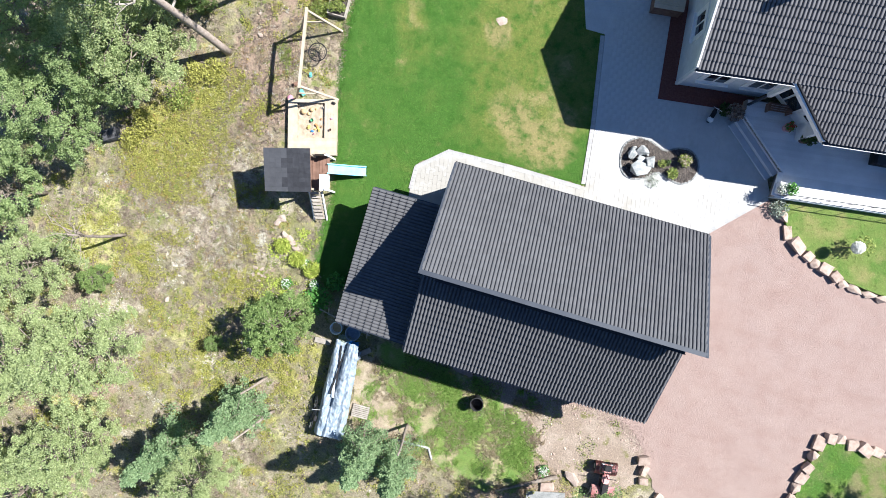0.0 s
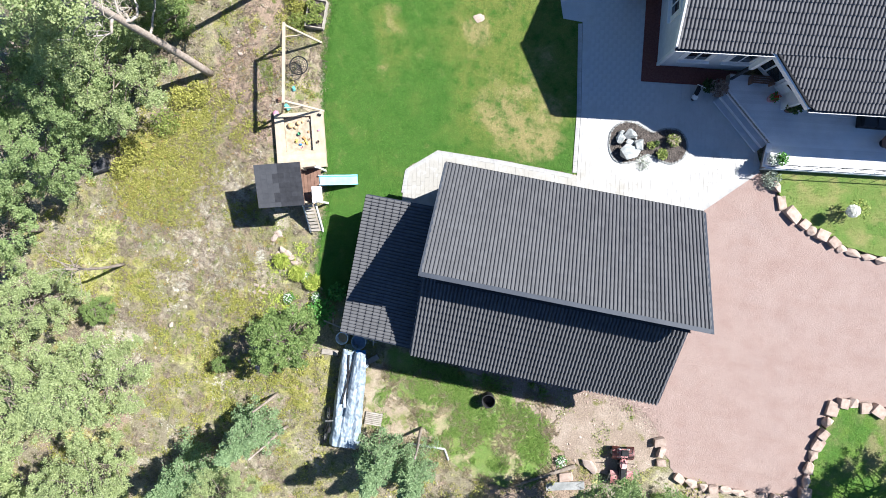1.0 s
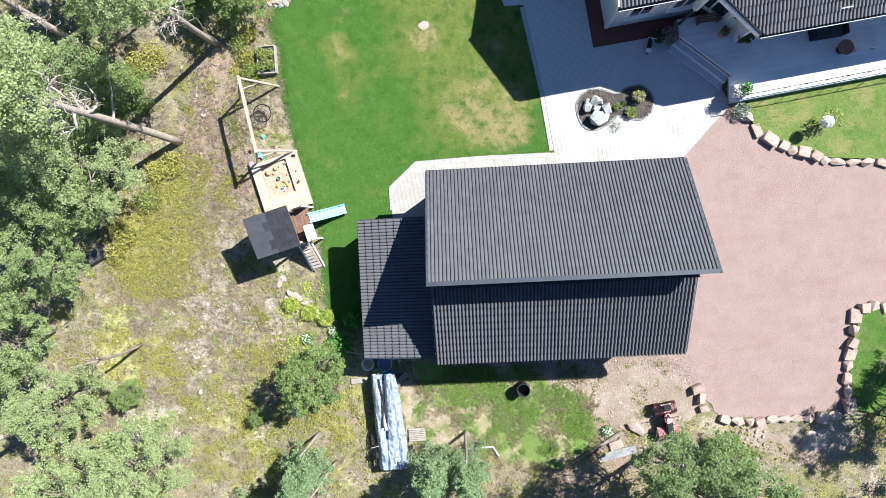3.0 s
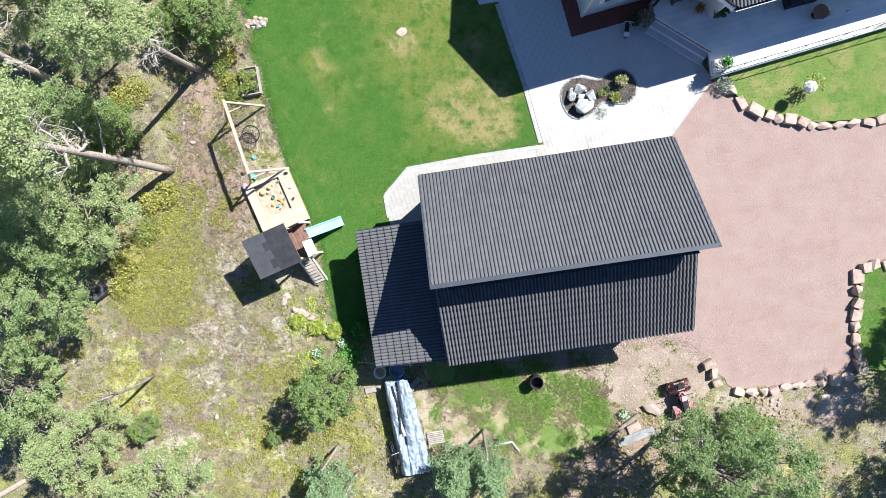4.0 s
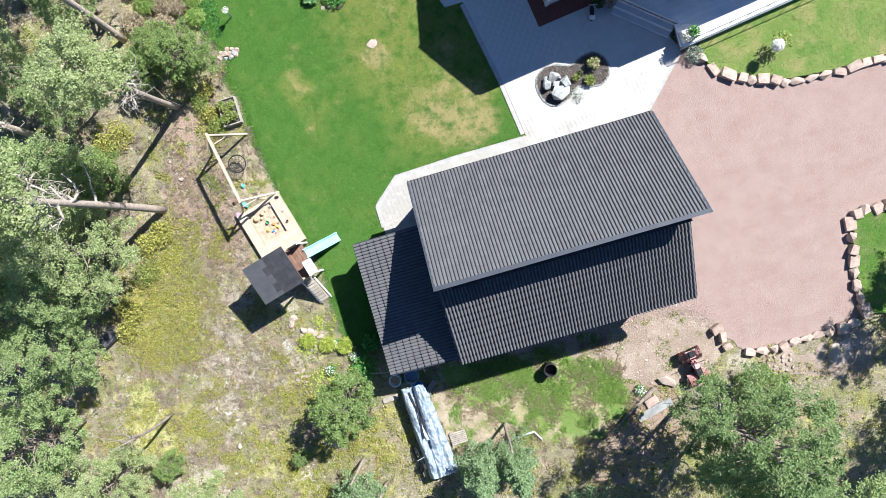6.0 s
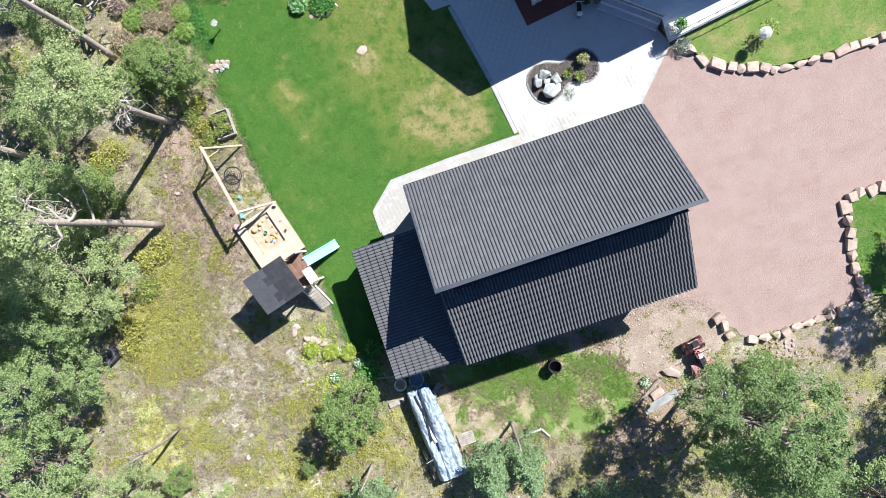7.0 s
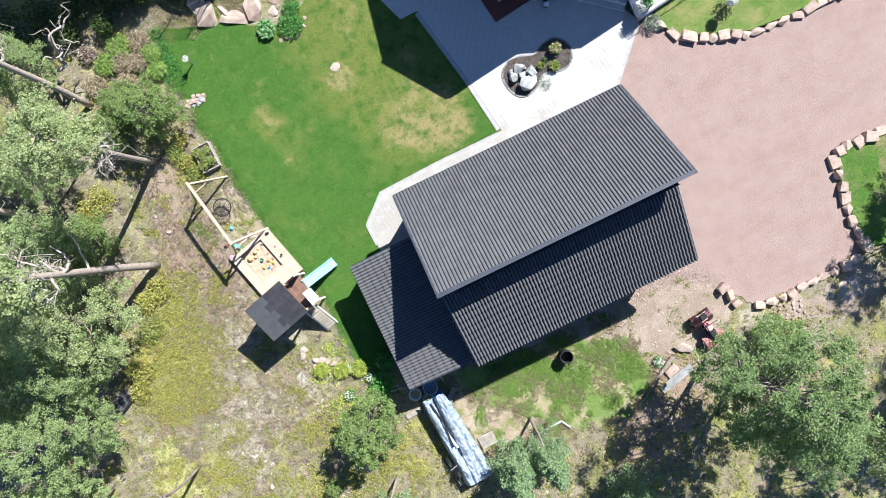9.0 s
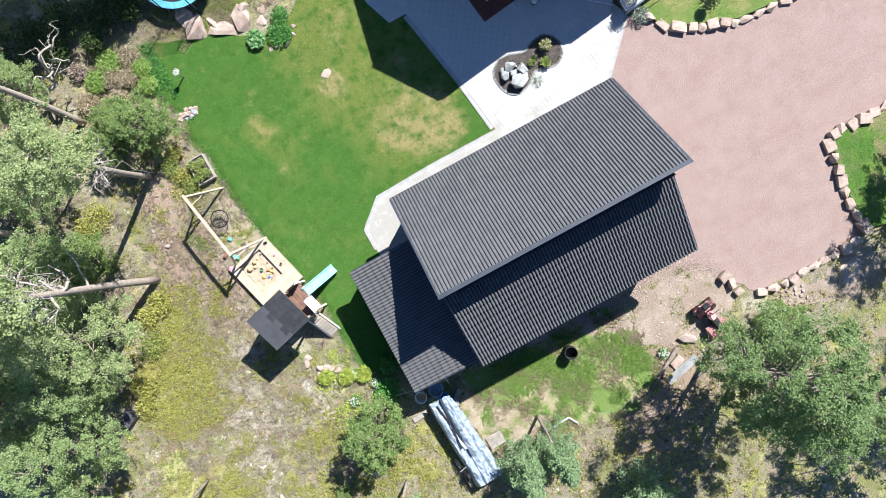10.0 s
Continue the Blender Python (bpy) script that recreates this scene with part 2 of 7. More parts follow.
M_PALEWOOD = surface("pale_grey_painted_board", (0.68, 0.68, 0.69), (0.78, 0.78, 0.79), 2.0, 0.6, 0.1, spread=0.04)
M_PINE = surface("fresh_pine_timber", (0.43, 0.36, 0.265), (0.52, 0.445, 0.34), 3.0, 0.7, 0.2, spread=0.08)
M_GREYWOOD = surface("weathered_grey_wood", (0.30, 0.27, 0.23), (0.42, 0.38, 0.33), 6.0, 0.85, 0.5, spread=0.1)
M_BROWNWOOD = surface("brown_oiled_boards", (0.17, 0.10, 0.07), (0.23, 0.14, 0.10), 4.0, 0.75, 0.2)
M_SAND = surface("play_sand", (0.46, 0.375, 0.265), (0.56, 0.47, 0.35), 6.0, 0.95, 0.5, distance=0.05)
M_BARK = surface("grey_bark", (0.16, 0.13, 0.10), (0.28, 0.24, 0.20), 7.0, 0.9, 0.9, fine=30.0)
M_PINEBARK = surface("orange_pine_bark", (0.34, 0.28, 0.23), (0.47, 0.40, 0.335), 9.0, 0.9, 0.8, fine=40.0)
M_DEAD = surface("bleached_dead_wood", (0.23, 0.19, 0.155), (0.36, 0.31, 0.26), 6.0, 0.85, 0.5)
M_STONE = surface("pink_granite", (0.335, 0.25, 0.20), (0.50, 0.405, 0.335), 2.2, 0.85, 0.6, spread=0.16, fine=20.0)
M_SILVER = surface("silver_dead_wood", (0.31, 0.27, 0.225), (0.45, 0.405, 0.35), 6.0, 0.85, 0.5)
M_PALESTONE = surface("cream_bedrock", (0.35, 0.275, 0.228), (0.48, 0.40, 0.335), 1.6, 0.85, 0.7, spread=0.1, fine=14.0, distance=0.04)
M_GREYSTONE = surface("grey_granite", (0.26, 0.27, 0.26), (0.40, 0.40, 0.385), 3.0, 0.85, 0.6, spread=0.2, fine=20.0)
M_SOIL = surface("dark_bark_mulch", (0.07, 0.06, 0.053), (0.15, 0.13, 0.115), 20.0, 0.95, 1.0, distance=0.05)
M_BLACK = surface("black_rubber", (0.018, 0.018, 0.02), (0.03, 0.03, 0.032), 8.0, 0.7, 0.2)
M_RED = surface("red_plastic", (0.60, 0.24, 0.23), (0.70, 0.42, 0.40), 5.0, 0.4, 0.05)
M_BLUE = surface("light_blue_plastic", (0.16, 0.50, 0.72), (0.22, 0.58, 0.80), 3.0, 0.35, 0.02, spread=0.03, spec=0.5)
M_NAVY = surface("blue_edge_pad", (0.05, 0.20, 0.50), (0.07, 0.26, 0.58), 3.0, 0.5, 0.05)
M_TARP = surface("pale_blue_tarpaulin", (0.24, 0.30, 0.375), (0.385, 0.44, 0.495), 4.0, 0.5, 0.3, fine=9.0, spec=0.5, distance=0.06)
M_TEAL = surface("turquoise_plastic", (0.16, 0.46, 0.42), (0.24, 0.55, 0.50), 5.0, 0.4, 0.02)
M_GREEN = surface("green_plastic", (0.12, 0.36, 0.2), (0.18, 0.45, 0.27), 5.0, 0.4, 0.02)
M_YELLOW = surface("yellow_plastic", (0.55, 0.40, 0.10), (0.62, 0.48, 0.16), 5.0, 0.4, 0.02)
M_ORANGE = surface("orange_plastic", (0.46, 0.24, 0.10), (0.55, 0.32, 0.15), 5.0, 0.4, 0.02)
M_PINK = surface("pink_fabric", (0.55, 0.25, 0.35), (0.65, 0.35, 0.45), 5.0, 0.8, 0.1)
M_PLUSH = surface("tan_plush", (0.50, 0.36, 0.18), (0.62, 0.46, 0.26), 5.0, 0.95, 0.4)
M_BIRCH = leafy("broad_leaves", (0.215, 0.295, 0.115), (0.425, 0.515, 0.225), 0.45)
M_DEEP = leafy("deep_green_leaves", (0.145, 0.222, 0.075), (0.335, 0.43, 0.18), 0.45)
M_YOUNG = leafy("fresh_young_leaves", (0.16, 0.24, 0.07), (0.35, 0.45, 0.155), 0.45)
M_PINELEAF = leafy("pine_needles", (0.27, 0.335, 0.135), (0.515, 0.58, 0.285), 0.45)
M_SPRUCE = leafy("blue_green_needles", (0.17, 0.26, 0.12), (0.36, 0.47, 0.24), 0.4)
M_SHRUB = leafy("heather_and_bilberry", (0.215, 0.22, 0.045), (0.51, 0.505, 0.13), 0.3)
M_GRASSLEAF = leafy("grass_blades", (0.15, 0.23, 0.045), (0.42, 0.46, 0.13), 0.35)
M_LONGGRASS = leafy("long_sunlit_grass", (0.21, 0.37, 0.065), (0.47, 0.57, 0.19), 0.3)
M_DRY = leafy("dry_grass", (0.30, 0.24, 0.15), (0.60, 0.53, 0.38), 0.25)
M_LICHEN = leafy("pale_lichen", (0.40, 0.385, 0.31), (0.68, 0.66, 0.56), 0.15)
M_HEATHDRY = leafy("dry_brown_heather", (0.16, 0.122, 0.098), (0.41, 0.335, 0.275), 0.15)
M_FERN = leafy("bright_fern", (0.3, 0.4, 0.05), (0.62, 0.66, 0.16), 0.3)
M_GARDEN = leafy("garden_leaves", (0.06, 0.18, 0.03), (0.20, 0.42, 0.10), 0.35)
# near-black leaves: forest shade put into the colour; dark garden shrubs share it
M_SHADE = leafy("dark_shaded_leaves", (0.03, 0.055, 0.018), (0.10, 0.15, 0.04), 0.3)
M_HOSTA = leafy("pale_broad_leaves", (0.16, 0.32, 0.11), (0.36, 0.56, 0.25), 0.35)
M_PALELEAF = leafy("silvery_leaves", (0.22, 0.27, 0.20), (0.42, 0.46, 0.38), 0.25)
M_FLOWER = leafy("white_blossom", (0.62, 0.62, 0.55), (0.85, 0.85, 0.80), 0.2)
glass, gn, gl, gp = material("dark_window_glass")
gp.inputs["Base Color"].default_value, gp.inputs["Roughness"].default_value = (0.02, 0.025, 0.03, 1), 0.05


# ---- mesh helpers ----
def box(bm, x0, x1, y0, y1, z0, z1, bevel=0.0, m=None):
    r = bmesh.ops.create_cube(bm, size=1.0)
    vs = r["verts"]
    bmesh.ops.scale(bm, vec=(x1 - x0, y1 - y0, z1 - z0), verts=vs)
    bmesh.ops.translate(bm, vec=((x0 + x1) / 2, (y0 + y1) / 2, (z0 + z1) / 2), verts=vs)
    if bevel:
        es = list({e for v in vs for e in v.link_edges})
        out = bmesh.ops.bevel(bm, geom=es, offset=bevel, segments=2, affect="EDGES")
        vs = list({v for f in out["faces"] for v in f.verts} | {v for v in vs if v.is_valid})
    if m is not None:
        bmesh.ops.transform(bm, matrix=m, verts=vs)
    return bm


def beam(bm, a, b, w, h=None, round_sides=0, taper=1.0, bevel=0.0):
    """A bar from a to b: square w x h, or round with that many sides and radius w."""
    a, b = Vector(a), Vector(b)
    d = b - a
    rot = d.to_track_quat("Z", "Y").to_matrix().to_4x4()
    m = Matrix.Translation((a + b) / 2) @ rot
    if round_sides:
        bmesh.ops.create_cone(bm, cap_ends=True, segments=round_sides, radius1=w, radius2=w * taper, depth=d.length, matrix=m)
    else:
        h = h or w
        box(bm, -w / 2, w / 2, -h / 2, h / 2, -d.length / 2, d.length / 2, bevel, m)
    return bm


def mesh_object(name, bm, mat, smooth=False):
    me = bpy.data.meshes.new(name)
    bm.normal_update()
    bm.to_mesh(me)
    bm.free()
    if mat:
        me.materials.append(mat)
    if smooth:
        me.polygons.foreach_set("use_smooth", [True] * len(me.polygons))
    return new(name, me)


def part(name, bm, mat, parent, label="", smooth=False, m=None):
    ob = mesh_object(name, bm, mat, smooth)
    ob.parent = parent
    if m is not None:
        ob.matrix_local = m
    if label:
        tagged(ob, label)
    return ob


def thing(name, label, category, m=None, group="", kind=""):
    ob = new(name)
    ob.empty_display_size = 0.2
    if m is not None:
        ob.matrix_world = m
    return tagged(ob, label, category, group, kind)


def B():
    return bmesh.new()


def sheet(name, outline, z, mat, label, category, depth=0.0, wobble=0.0, seed=1):
    """A level sheet of ground with that outline, its edges broken up by wobble, and a rim going down by depth."""
    rnd = random.Random(seed)
    pts = []
    for (ax, ay), (bx, by) in zip(outline, outline[1:] + outline[:1]):
        k = max(1, int(math.hypot(bx - ax, by - ay) / 0.25)) if wobble else 1
        for i in range(k):
            f = i / k
            pts.append((ax + (bx - ax) * f + rnd.uniform(-wobble, wobble), ay + (by - ay) * f + rnd.uniform(-wobble, wobble)))
    bm = B()
    top = [bm.verts.new((x, y, z)) for x, y in pts]
    for a, b, c in tessellate_polygon([[Vector((x, y, 0)) for x, y in pts]]):
        f = bm.faces.new((top[a], top[b], top[c]))
        f.normal_update()
        if f.normal.z < 0:
            f.normal_flip()
    if depth:
        low = [bm.verts.new((x, y, z - depth)) for x, y in pts]
        lip = [bm.verts.new((x, y, z)) for x, y in pts]
        for i in range(len(top)):
            j = (i + 1) % len(top)
            bm.faces.new((lip[i], lip[j], low[j], low[i]))
    return tagged(mesh_object(name, bm, mat), label, category, kind="structure")


def soft(outline, rounds=2):
    """Rounds an outline by cutting its corners."""
    for _ in range(rounds):
        out = []
        for (ax, ay), (bx, by) in zip(outline, outline[1:] + outline[:1]):
            out += [(ax * 0.75 + bx * 0.25, ay * 0.75 + by * 0.25), (ax * 0.25 + bx * 0.75, ay * 0.25 + by * 0.75)]
        outline = out
    return outline


def inside(x, y, poly):
    hit = False
    for (ax, ay), (bx, by) in zip(poly, poly[1:] + poly[:1]):
        if (ay > y) != (by > y) and x < (bx - ax) * (y - ay) / (by - ay) + ax:
            hit = not hit
    return hit


def quads_mesh(name, centres, sizes, mat, tilt=1.0, seed=0, aspect=0.6, lean=None):
    """Many small leaves: one folded diamond (two triangles) at each centre, each turned its own way."""
    rng = np.random.default_rng(seed)
    c = np.asarray(centres, float)
    n = len(c)
    nrm = rng.normal(size=(n, 3)) * tilt + np.array([0, 0, 1.0])
    if lean is not None:
        nrm += lean
    nrm /= np.linalg.norm(nrm, axis=1)[:, None]
    a = rng.normal(size=(n, 3))
    a -= (a * nrm).sum(1)[:, None] * nrm
    a /= np.linalg.norm(a, axis=1)[:, None]
    b = np.cross(nrm, a)
    s = np.asarray(sizes, float)[:, None] * np.ones((n, 1))
    v = np.stack([c + a * s, c + b * s * aspect + nrm * s * 0.15, c - a * s, c - b * s * aspect + nrm * s * 0.15], 1).reshape(-1, 3)
    idx = np.arange(n) * 4
    faces = np.concatenate([np.stack([idx, idx + 1, idx + 2], 1), np.stack([idx, idx + 2, idx + 3], 1)])
    me = bpy.data.meshes.new(name)
    me.from_pydata(v.tolist(), [], faces.tolist())
    me.materials.append(mat)
    return me


# ---- ground ----
LAWN = [(5.72, 4.27), (5.25, 7.2), (4.4, 11.9), (3.9, 12.9), (2.9, 15.5), (1.8, 17.0), (0.6, 15.2), (-0.6, 14.3), (-2.2, 14.0), (-3.3, 14.6), (-4.6, 15.3), (-5.7, 15.7), (-7.3, 16.3),
        (-8.0, 15.0), (-8.2, 13.6), (-7.6, 12.2), (-8.0, 11.1), (-7.5, 10.2), (-7.5, 8.7), (-7.4, 7.6), (-7.2, 6.3), (-6.95, 5.1), (-6.3, 2.3), (-5.9, 0.6), (-5.95, -1.3), (-5.8, -3.3),
        (-5.0, -4.0), (-3.5, -3.0), (-2.5, 0.5), (-2.42, 1.75), (-2.5, 2.95), (-1.15, 4.15), (2.0, 4.25)]
PATIO = [(5.74, 4.23), (5.35, 7.2), (4.55, 11.5), (3.6, 11.5), (3.1, 12.9), (2.6, 16.0), (7.9, 17.0), (8.3, 12.2), (8.3, 10.0), (12.2, 10.3), (13.2, 8.4), (14.3, 6.2), (12.0, 3.75), (10.2, 2.0), (0.2, 2.0), (-2.3, 0.6), (-2.42, 1.75), (-2.5, 2.95), (-1.15, 4.15), (2.0, 4.25)]
DRIVE = [(11.5, 3.85), (14.0, 6.3), (15.1, 5.3), (15.75, 4.5), (16.5, 4.09), (17.5, 3.67), (19.0, 3.16), (20.4, 3.0), (22.5, 2.95), (24.1, 2.95), (27.0, 4.0), (32.0, 6.0), (36.0, 2.0), (30.0, -3.4), (25.0, -4.2), (23.0, -4.2), (20.3, -4.05), (19.8, -4.6),
         (19.5, -7.2), (19.4, -9.1), (17.4, -9.35), (13.3, -9.3), (12.3, -7.6), (11.4, -6.5), (10.0, -5.9), (7.5, -6.1), (3.0, -6.2), (1.0, -5.9), (1.0, -4.0), (9.0, -1.0), (10.0, 1.8)]
SIDE_GRASS = [(-2.2, -5.6), (1.0, -6.3), (4.5, -6.6), (6.3, -7.4), (7.2, -9.0), (7.4, -10.8), (5.0, -11.8), (2.2, -10.8), (0.4, -8.8), (-1.0, -7.9)]
DIRT = [(4.6, -5.6), (10.8, -5.6), (12.6, -7.2), (12.4, -8.8), (10.9, -10.2), (8.4, -9.6), (6.6, -8.4), (5.0, -7.6)]
DIRT_B = [(-2.5, -6.8), (-1.9, -7.1), (-1.0, -8.2), (0.5, -9.0), (1.1, -9.7), (0.2, -10.6), (-1.6, -10.5), (-2.3, -9.9)]
ISLAND = [(14.95, 5.95), (15.35, 5.15), (15.85, 4.65), (16.6, 4.22), (17.6, 3.8), (19.0, 3.3), (20.4, 3.15), (22.5, 3.1), (24.1, 3.1), (27.0, 4.2), (29.0, 5.6), (28.0, 9.5), (20.4, 7.2), (15.3, 6.3)]
CORNER = [(20.3, -4.15), (21.2, -4.15), (23.0, -4.25), (25.0, -4.3), (30.0, -3.6), (30.0, -9.6), (22.0, -9.6), (19.6, -9.0), (19.6, -7.2), (19.9, -5.2)]
BED = soft([(6.85 + (x - 6.8) * 1.055, y - 0.02) for x, y in [(6.8, 6.3), (7.0, 7.0), (7.6, 7.3), (8.2, 7.15), (8.75, 6.9), (9.2, 7.25), (9.9, 7.35), (10.4, 6.8), (10.4, 6.1), (9.9, 5.6), (9.3, 5.7), (8.7, 5.95), (8.3, 5.5), (7.7, 5.2), (7.1, 5.4)]], 2)

bm = B()
bmesh.ops.create_grid(bm, x_segments=60, y_segments=60, size=400)
ground = tagged(mesh_object("ground", bm, M_FOREST), "dry heath floor of moss, lichen and yellow grass", "ground", kind="structure")
sheet("lawn", LAWN, 0.02, M_LAWN, "mown green lawn with scorched yellow patches", "lawn", 0.05, 0.06, 2)
sheet("rough_grass", soft(SIDE_GRASS, 1), 0.012, M_ROUGH, "rough uneven grass behind the garage", "grass", 0, 0.12, 3)
sheet("dirt", soft(DIRT, 1), 0.016, M_DIRT, "pale trodden dirt with small stones", "dirt", 0, 0.12, 4)
sheet("dirt_patch", soft(DIRT_B, 1), 0.02, M_SANDY, "sandy bare soil beside the woodpile", "dirt", 0, 0.12, 5)
sheet("stony_dirt", soft([(13.9, -9.5), (15.4, -9.6), (16.3, -10.4), (17.6, -9.6), (19.4, -9.3), (19.6, -11.4), (18.4, -12.3), (17.0, -11.6), (15.6, -11.0), (14.2, -10.6)], 1), 0.015, M_DIRT, "bare pale stony soil below the driveway", "dirt", 0, 0.15, 14)
sheet("driveway", DRIVE, 0.026, M_GRAVEL, "pinkish red gravel driveway with faint wheel marks", "driveway", 0, 0.11, 6)
sheet("island_lawn", ISLAND, 0.18, M_LAWN2, "raised strip of grass behind border stones", "lawn", 0.3, 0.03, 7)
sheet("corner_lawn", CORNER, 0.18, M_LAWN3, "raised grass corner behind border stones", "lawn", 0.3, 0.03, 8)
sheet("patio", PATIO, 0.045, M_PAVE, "pale concrete paving round the garage and house", "patio", 0.1)


# ---- garage ----
GX0, GX1, LX0, LX1 = -0.46, 10.77, -0.39, 10.48
U_EAVE, U_RIDGE, L_TOP, L_EAVE = (3.21, 3.53), (-1.38, 6.64), (-1.58, 5.1), (-5.08, 3.5)


def tile_mesh(name, width, length, mat, waves=2, depth=0.078, lip=0.042, edge=0.2):
    """One roof tile with broad flat rolls and narrow deep channels across x, its length down y, and a thick lower lip."""
    me = bpy.data.meshes.new(name)
    period = width / waves
    profile = [(0.0, 0.0), (edge - 0.1, 0.0), (edge, 0.78), (edge + 0.1, 0.95), (0.5, 1.0), (0.9 - edge, 0.95), (1 - edge, 0.78), (1.1 - edge, 0.0)]
    line = [((w + f) * period, g * depth) for w in range(waves) for f, g in profile] + [(width, 0.0)]
    vs, fs = [], []
    for x, z in line:
        vs += [(x, 0, z), (x, -length, z + lip), (x, -length, z + lip), (x, -length, z - 0.02)]
    for i in range(len(line) - 1):
        a, b = 4 * i, 4 * i + 4
        fs += [(a, a + 1, b + 1, b), (a + 2, a + 3, b + 3, b + 2)]
    me.from_pydata(vs, [], fs)
    me.materials.append(mat)
    return me


def tiled(parent, origin, across, down, width, run, mat, tile_w, course, near, keep=None, depth=0.075, lip=0.042, cut=None, edge=0.2):
    """Lays tiles over a slope: origin is its upper corner, across and down its unit directions. Those within near(u, v) are parts, the rest one mesh."""
    across, down = Vector(across).normalized(), Vector(down).normalized()
    up = across.cross(-down).normalized()
    frame_m = Matrix((across, -down, up)).transposed().to_4x4()
    frame_m.translation = Vector(origin)
    cols, rows_n = round(width / tile_w), round(run / course)
    tw, cl = width / cols, run / rows_n
    base = tile_mesh("roof_tile", tw, cl + 0.05, mat, 2, depth, lip, edge)
    co = np.array([v.co[:] for v in base.vertices])
    faces = [tuple(p.vertices) for p in base.polygons]
    verts, fs, count = [], [], 0
    for r in range(rows_n):
        for c in range(cols):
            u, v = c * tw, r * cl
            if keep and not keep(u + tw / 2, v + cl / 2):
                continue
            m = frame_m @ Matrix.Translation((u, -v, 0.02 + random.uniform(-0.002, 0.002)))
            if count < 300 and near(u, v):
                ob = new("roof_tile", base)
                ob.parent = parent
                ob.matrix_local = m
                count += 1
            else:
                k = len(verts)
                mm = np.array(m)
                verts += (co @ mm[:3, :3].T + mm[:3, 3]).tolist()
                fs += [tuple(i + k for i in f) for f in faces]
    if verts:
        me = bpy.data.meshes.new("further_tiles")
        me.from_pydata(verts, [], fs)
        if cut:
            bm = B()
            bm.from_mesh(me)
            bmesh.ops.bisect_plane(bm, geom=bm.verts[:] + bm.edges[:] + bm.faces[:], plane_co=cut[0], plane_no=cut[1], clear_inner=True)
            bm.to_mesh(me)
            bm.free()
        me.materials.append(mat)
        ob = new("further_tiles", me)
        ob.parent = parent
        tagged(ob, kind="stuff")


def slab(bm, pts, thick):
    """A slanted slab: the polygon pts (upper face) and its copy below."""
    top = [bm.verts.new(p) for p in pts]
    low = [bm.verts.new((p[0], p[1], p[2] - thick)) for p in pts]
    bm.faces.new(top)
    bm.faces.new(low[::-1])
    for i in range(len(pts)):
        j = (i + 1) % len(pts)
        bm.faces.new((top[j], top[i], low[i], low[j]))
    bmesh.ops.recalc_face_normals(bm, faces=bm.faces[:])
    return bm


def wall_prism(bm, pts, axis, a, b):
    """A wall: an outline in the plane across axis, from a to b along it."""
    put = (lambda p, q: (q, p[0], p[1])) if axis == "x" else (lambda p, q: (p[0], q, p[1]))
    f1 = [bm.verts.new(put(p, a)) for p in pts]
    f2 = [bm.verts.new(put(p, b)) for p in pts]
    bm.faces.new(f1)
    bm.faces.new(f2[::-1])
    for i in range(len(pts)):
        j = (i + 1) % len(pts)
        bm.faces.new((f1[j], f1[i], f2[i], f2[j]))
    bmesh.ops.recalc_face_normals(bm, faces=bm.faces[:])
    return bm


garage = thing("garage", "large black garage with stepped charcoal tile roof", "garage")
side = [(2.85, 0), (2.85, 3.55), (-1.43, 6.42), (-1.43, 4.92), (-4.7, 3.5), (-4.7, 0)]
for a, b in ((0.05, 0.2), (10.05, 10.2)):
    part("wall", wall_prism(B(), side, "x", a, b), M_BLACKWALL, garage)
part("wall", box(B(), 0.2, 10.05, 2.7, 2.85, 0, 3.55), M_BLACKWALL, garage)
part("wall", box(B(), 0.2, 10.05, -4.7, -4.55, 0, 3.48), M_BLACKWALL, garage)
part("clerestory_wall", box(B(), 0.2, 10.05, -1.58, -1.43, 4.9, 6.45), M_BLACKWALL, garage)
for i in range(33):
    part("cladding_board", box(B(), 0.2 + i * 0.3, 0.48 + i * 0.3, -1.61, -1.58, 5.0, 6.45), M_BLACKWALL, garage)
part("upper_roof", slab(B(), [(GX0, U_EAVE[0], U_EAVE[1]), (GX0, U_RIDGE[0], U_RIDGE[1]), (GX1, U_RIDGE[0], U_RIDGE[1]), (GX1, U_EAVE[0], U_EAVE[1])], 0.16), M_FELT, garage)
part("lower_roof", slab(B(), [(LX0, L_TOP[0], L_TOP[1]), (LX0, L_EAVE[0], L_EAVE[1]), (LX1, L_EAVE[0], L_EAVE[1]), (LX1, L_TOP[0], L_TOP[1])], 0.16), M_FELT, garage)
part("ridge_flashing", slab(B(), [(GX0, -1.29, 6.7), (GX0, -1.46, 6.78), (GX1, -1.46, 6.78), (GX1, -1.29, 6.7)], 0.03), M_METAL, garage, "grey sheet-metal ridge flashing")
part("ridge_fascia", box(B(), GX0, GX1, -1.46, -1.42, 6.45, 6.75), M_METAL, garage)
for x in (GX0 - 0.03, GX1 - 0.07):
    part("verge_trim", slab(B(), [(x, 3.27, 3.6), (x, -1.455, 6.795), (x + 0.1, -1.455, 6.795), (x + 0.1, 3.27, 3.6)], 0.26), M_METAL, garage)
for x in (LX0 - 0.03, LX1 - 0.05):
    part("verge_trim", slab(B(), [(x, L_TOP[0], L_TOP[1] + 0.09), (x, L_EAVE[0] - 0.03, L_EAVE[1] + 0.09), (x + 0.08, L_EAVE[0] - 0.03, L_EAVE[1] + 0.09), (x + 0.08, L_TOP[0], L_TOP[1] + 0.09)], 0.24), M_METAL, garage)
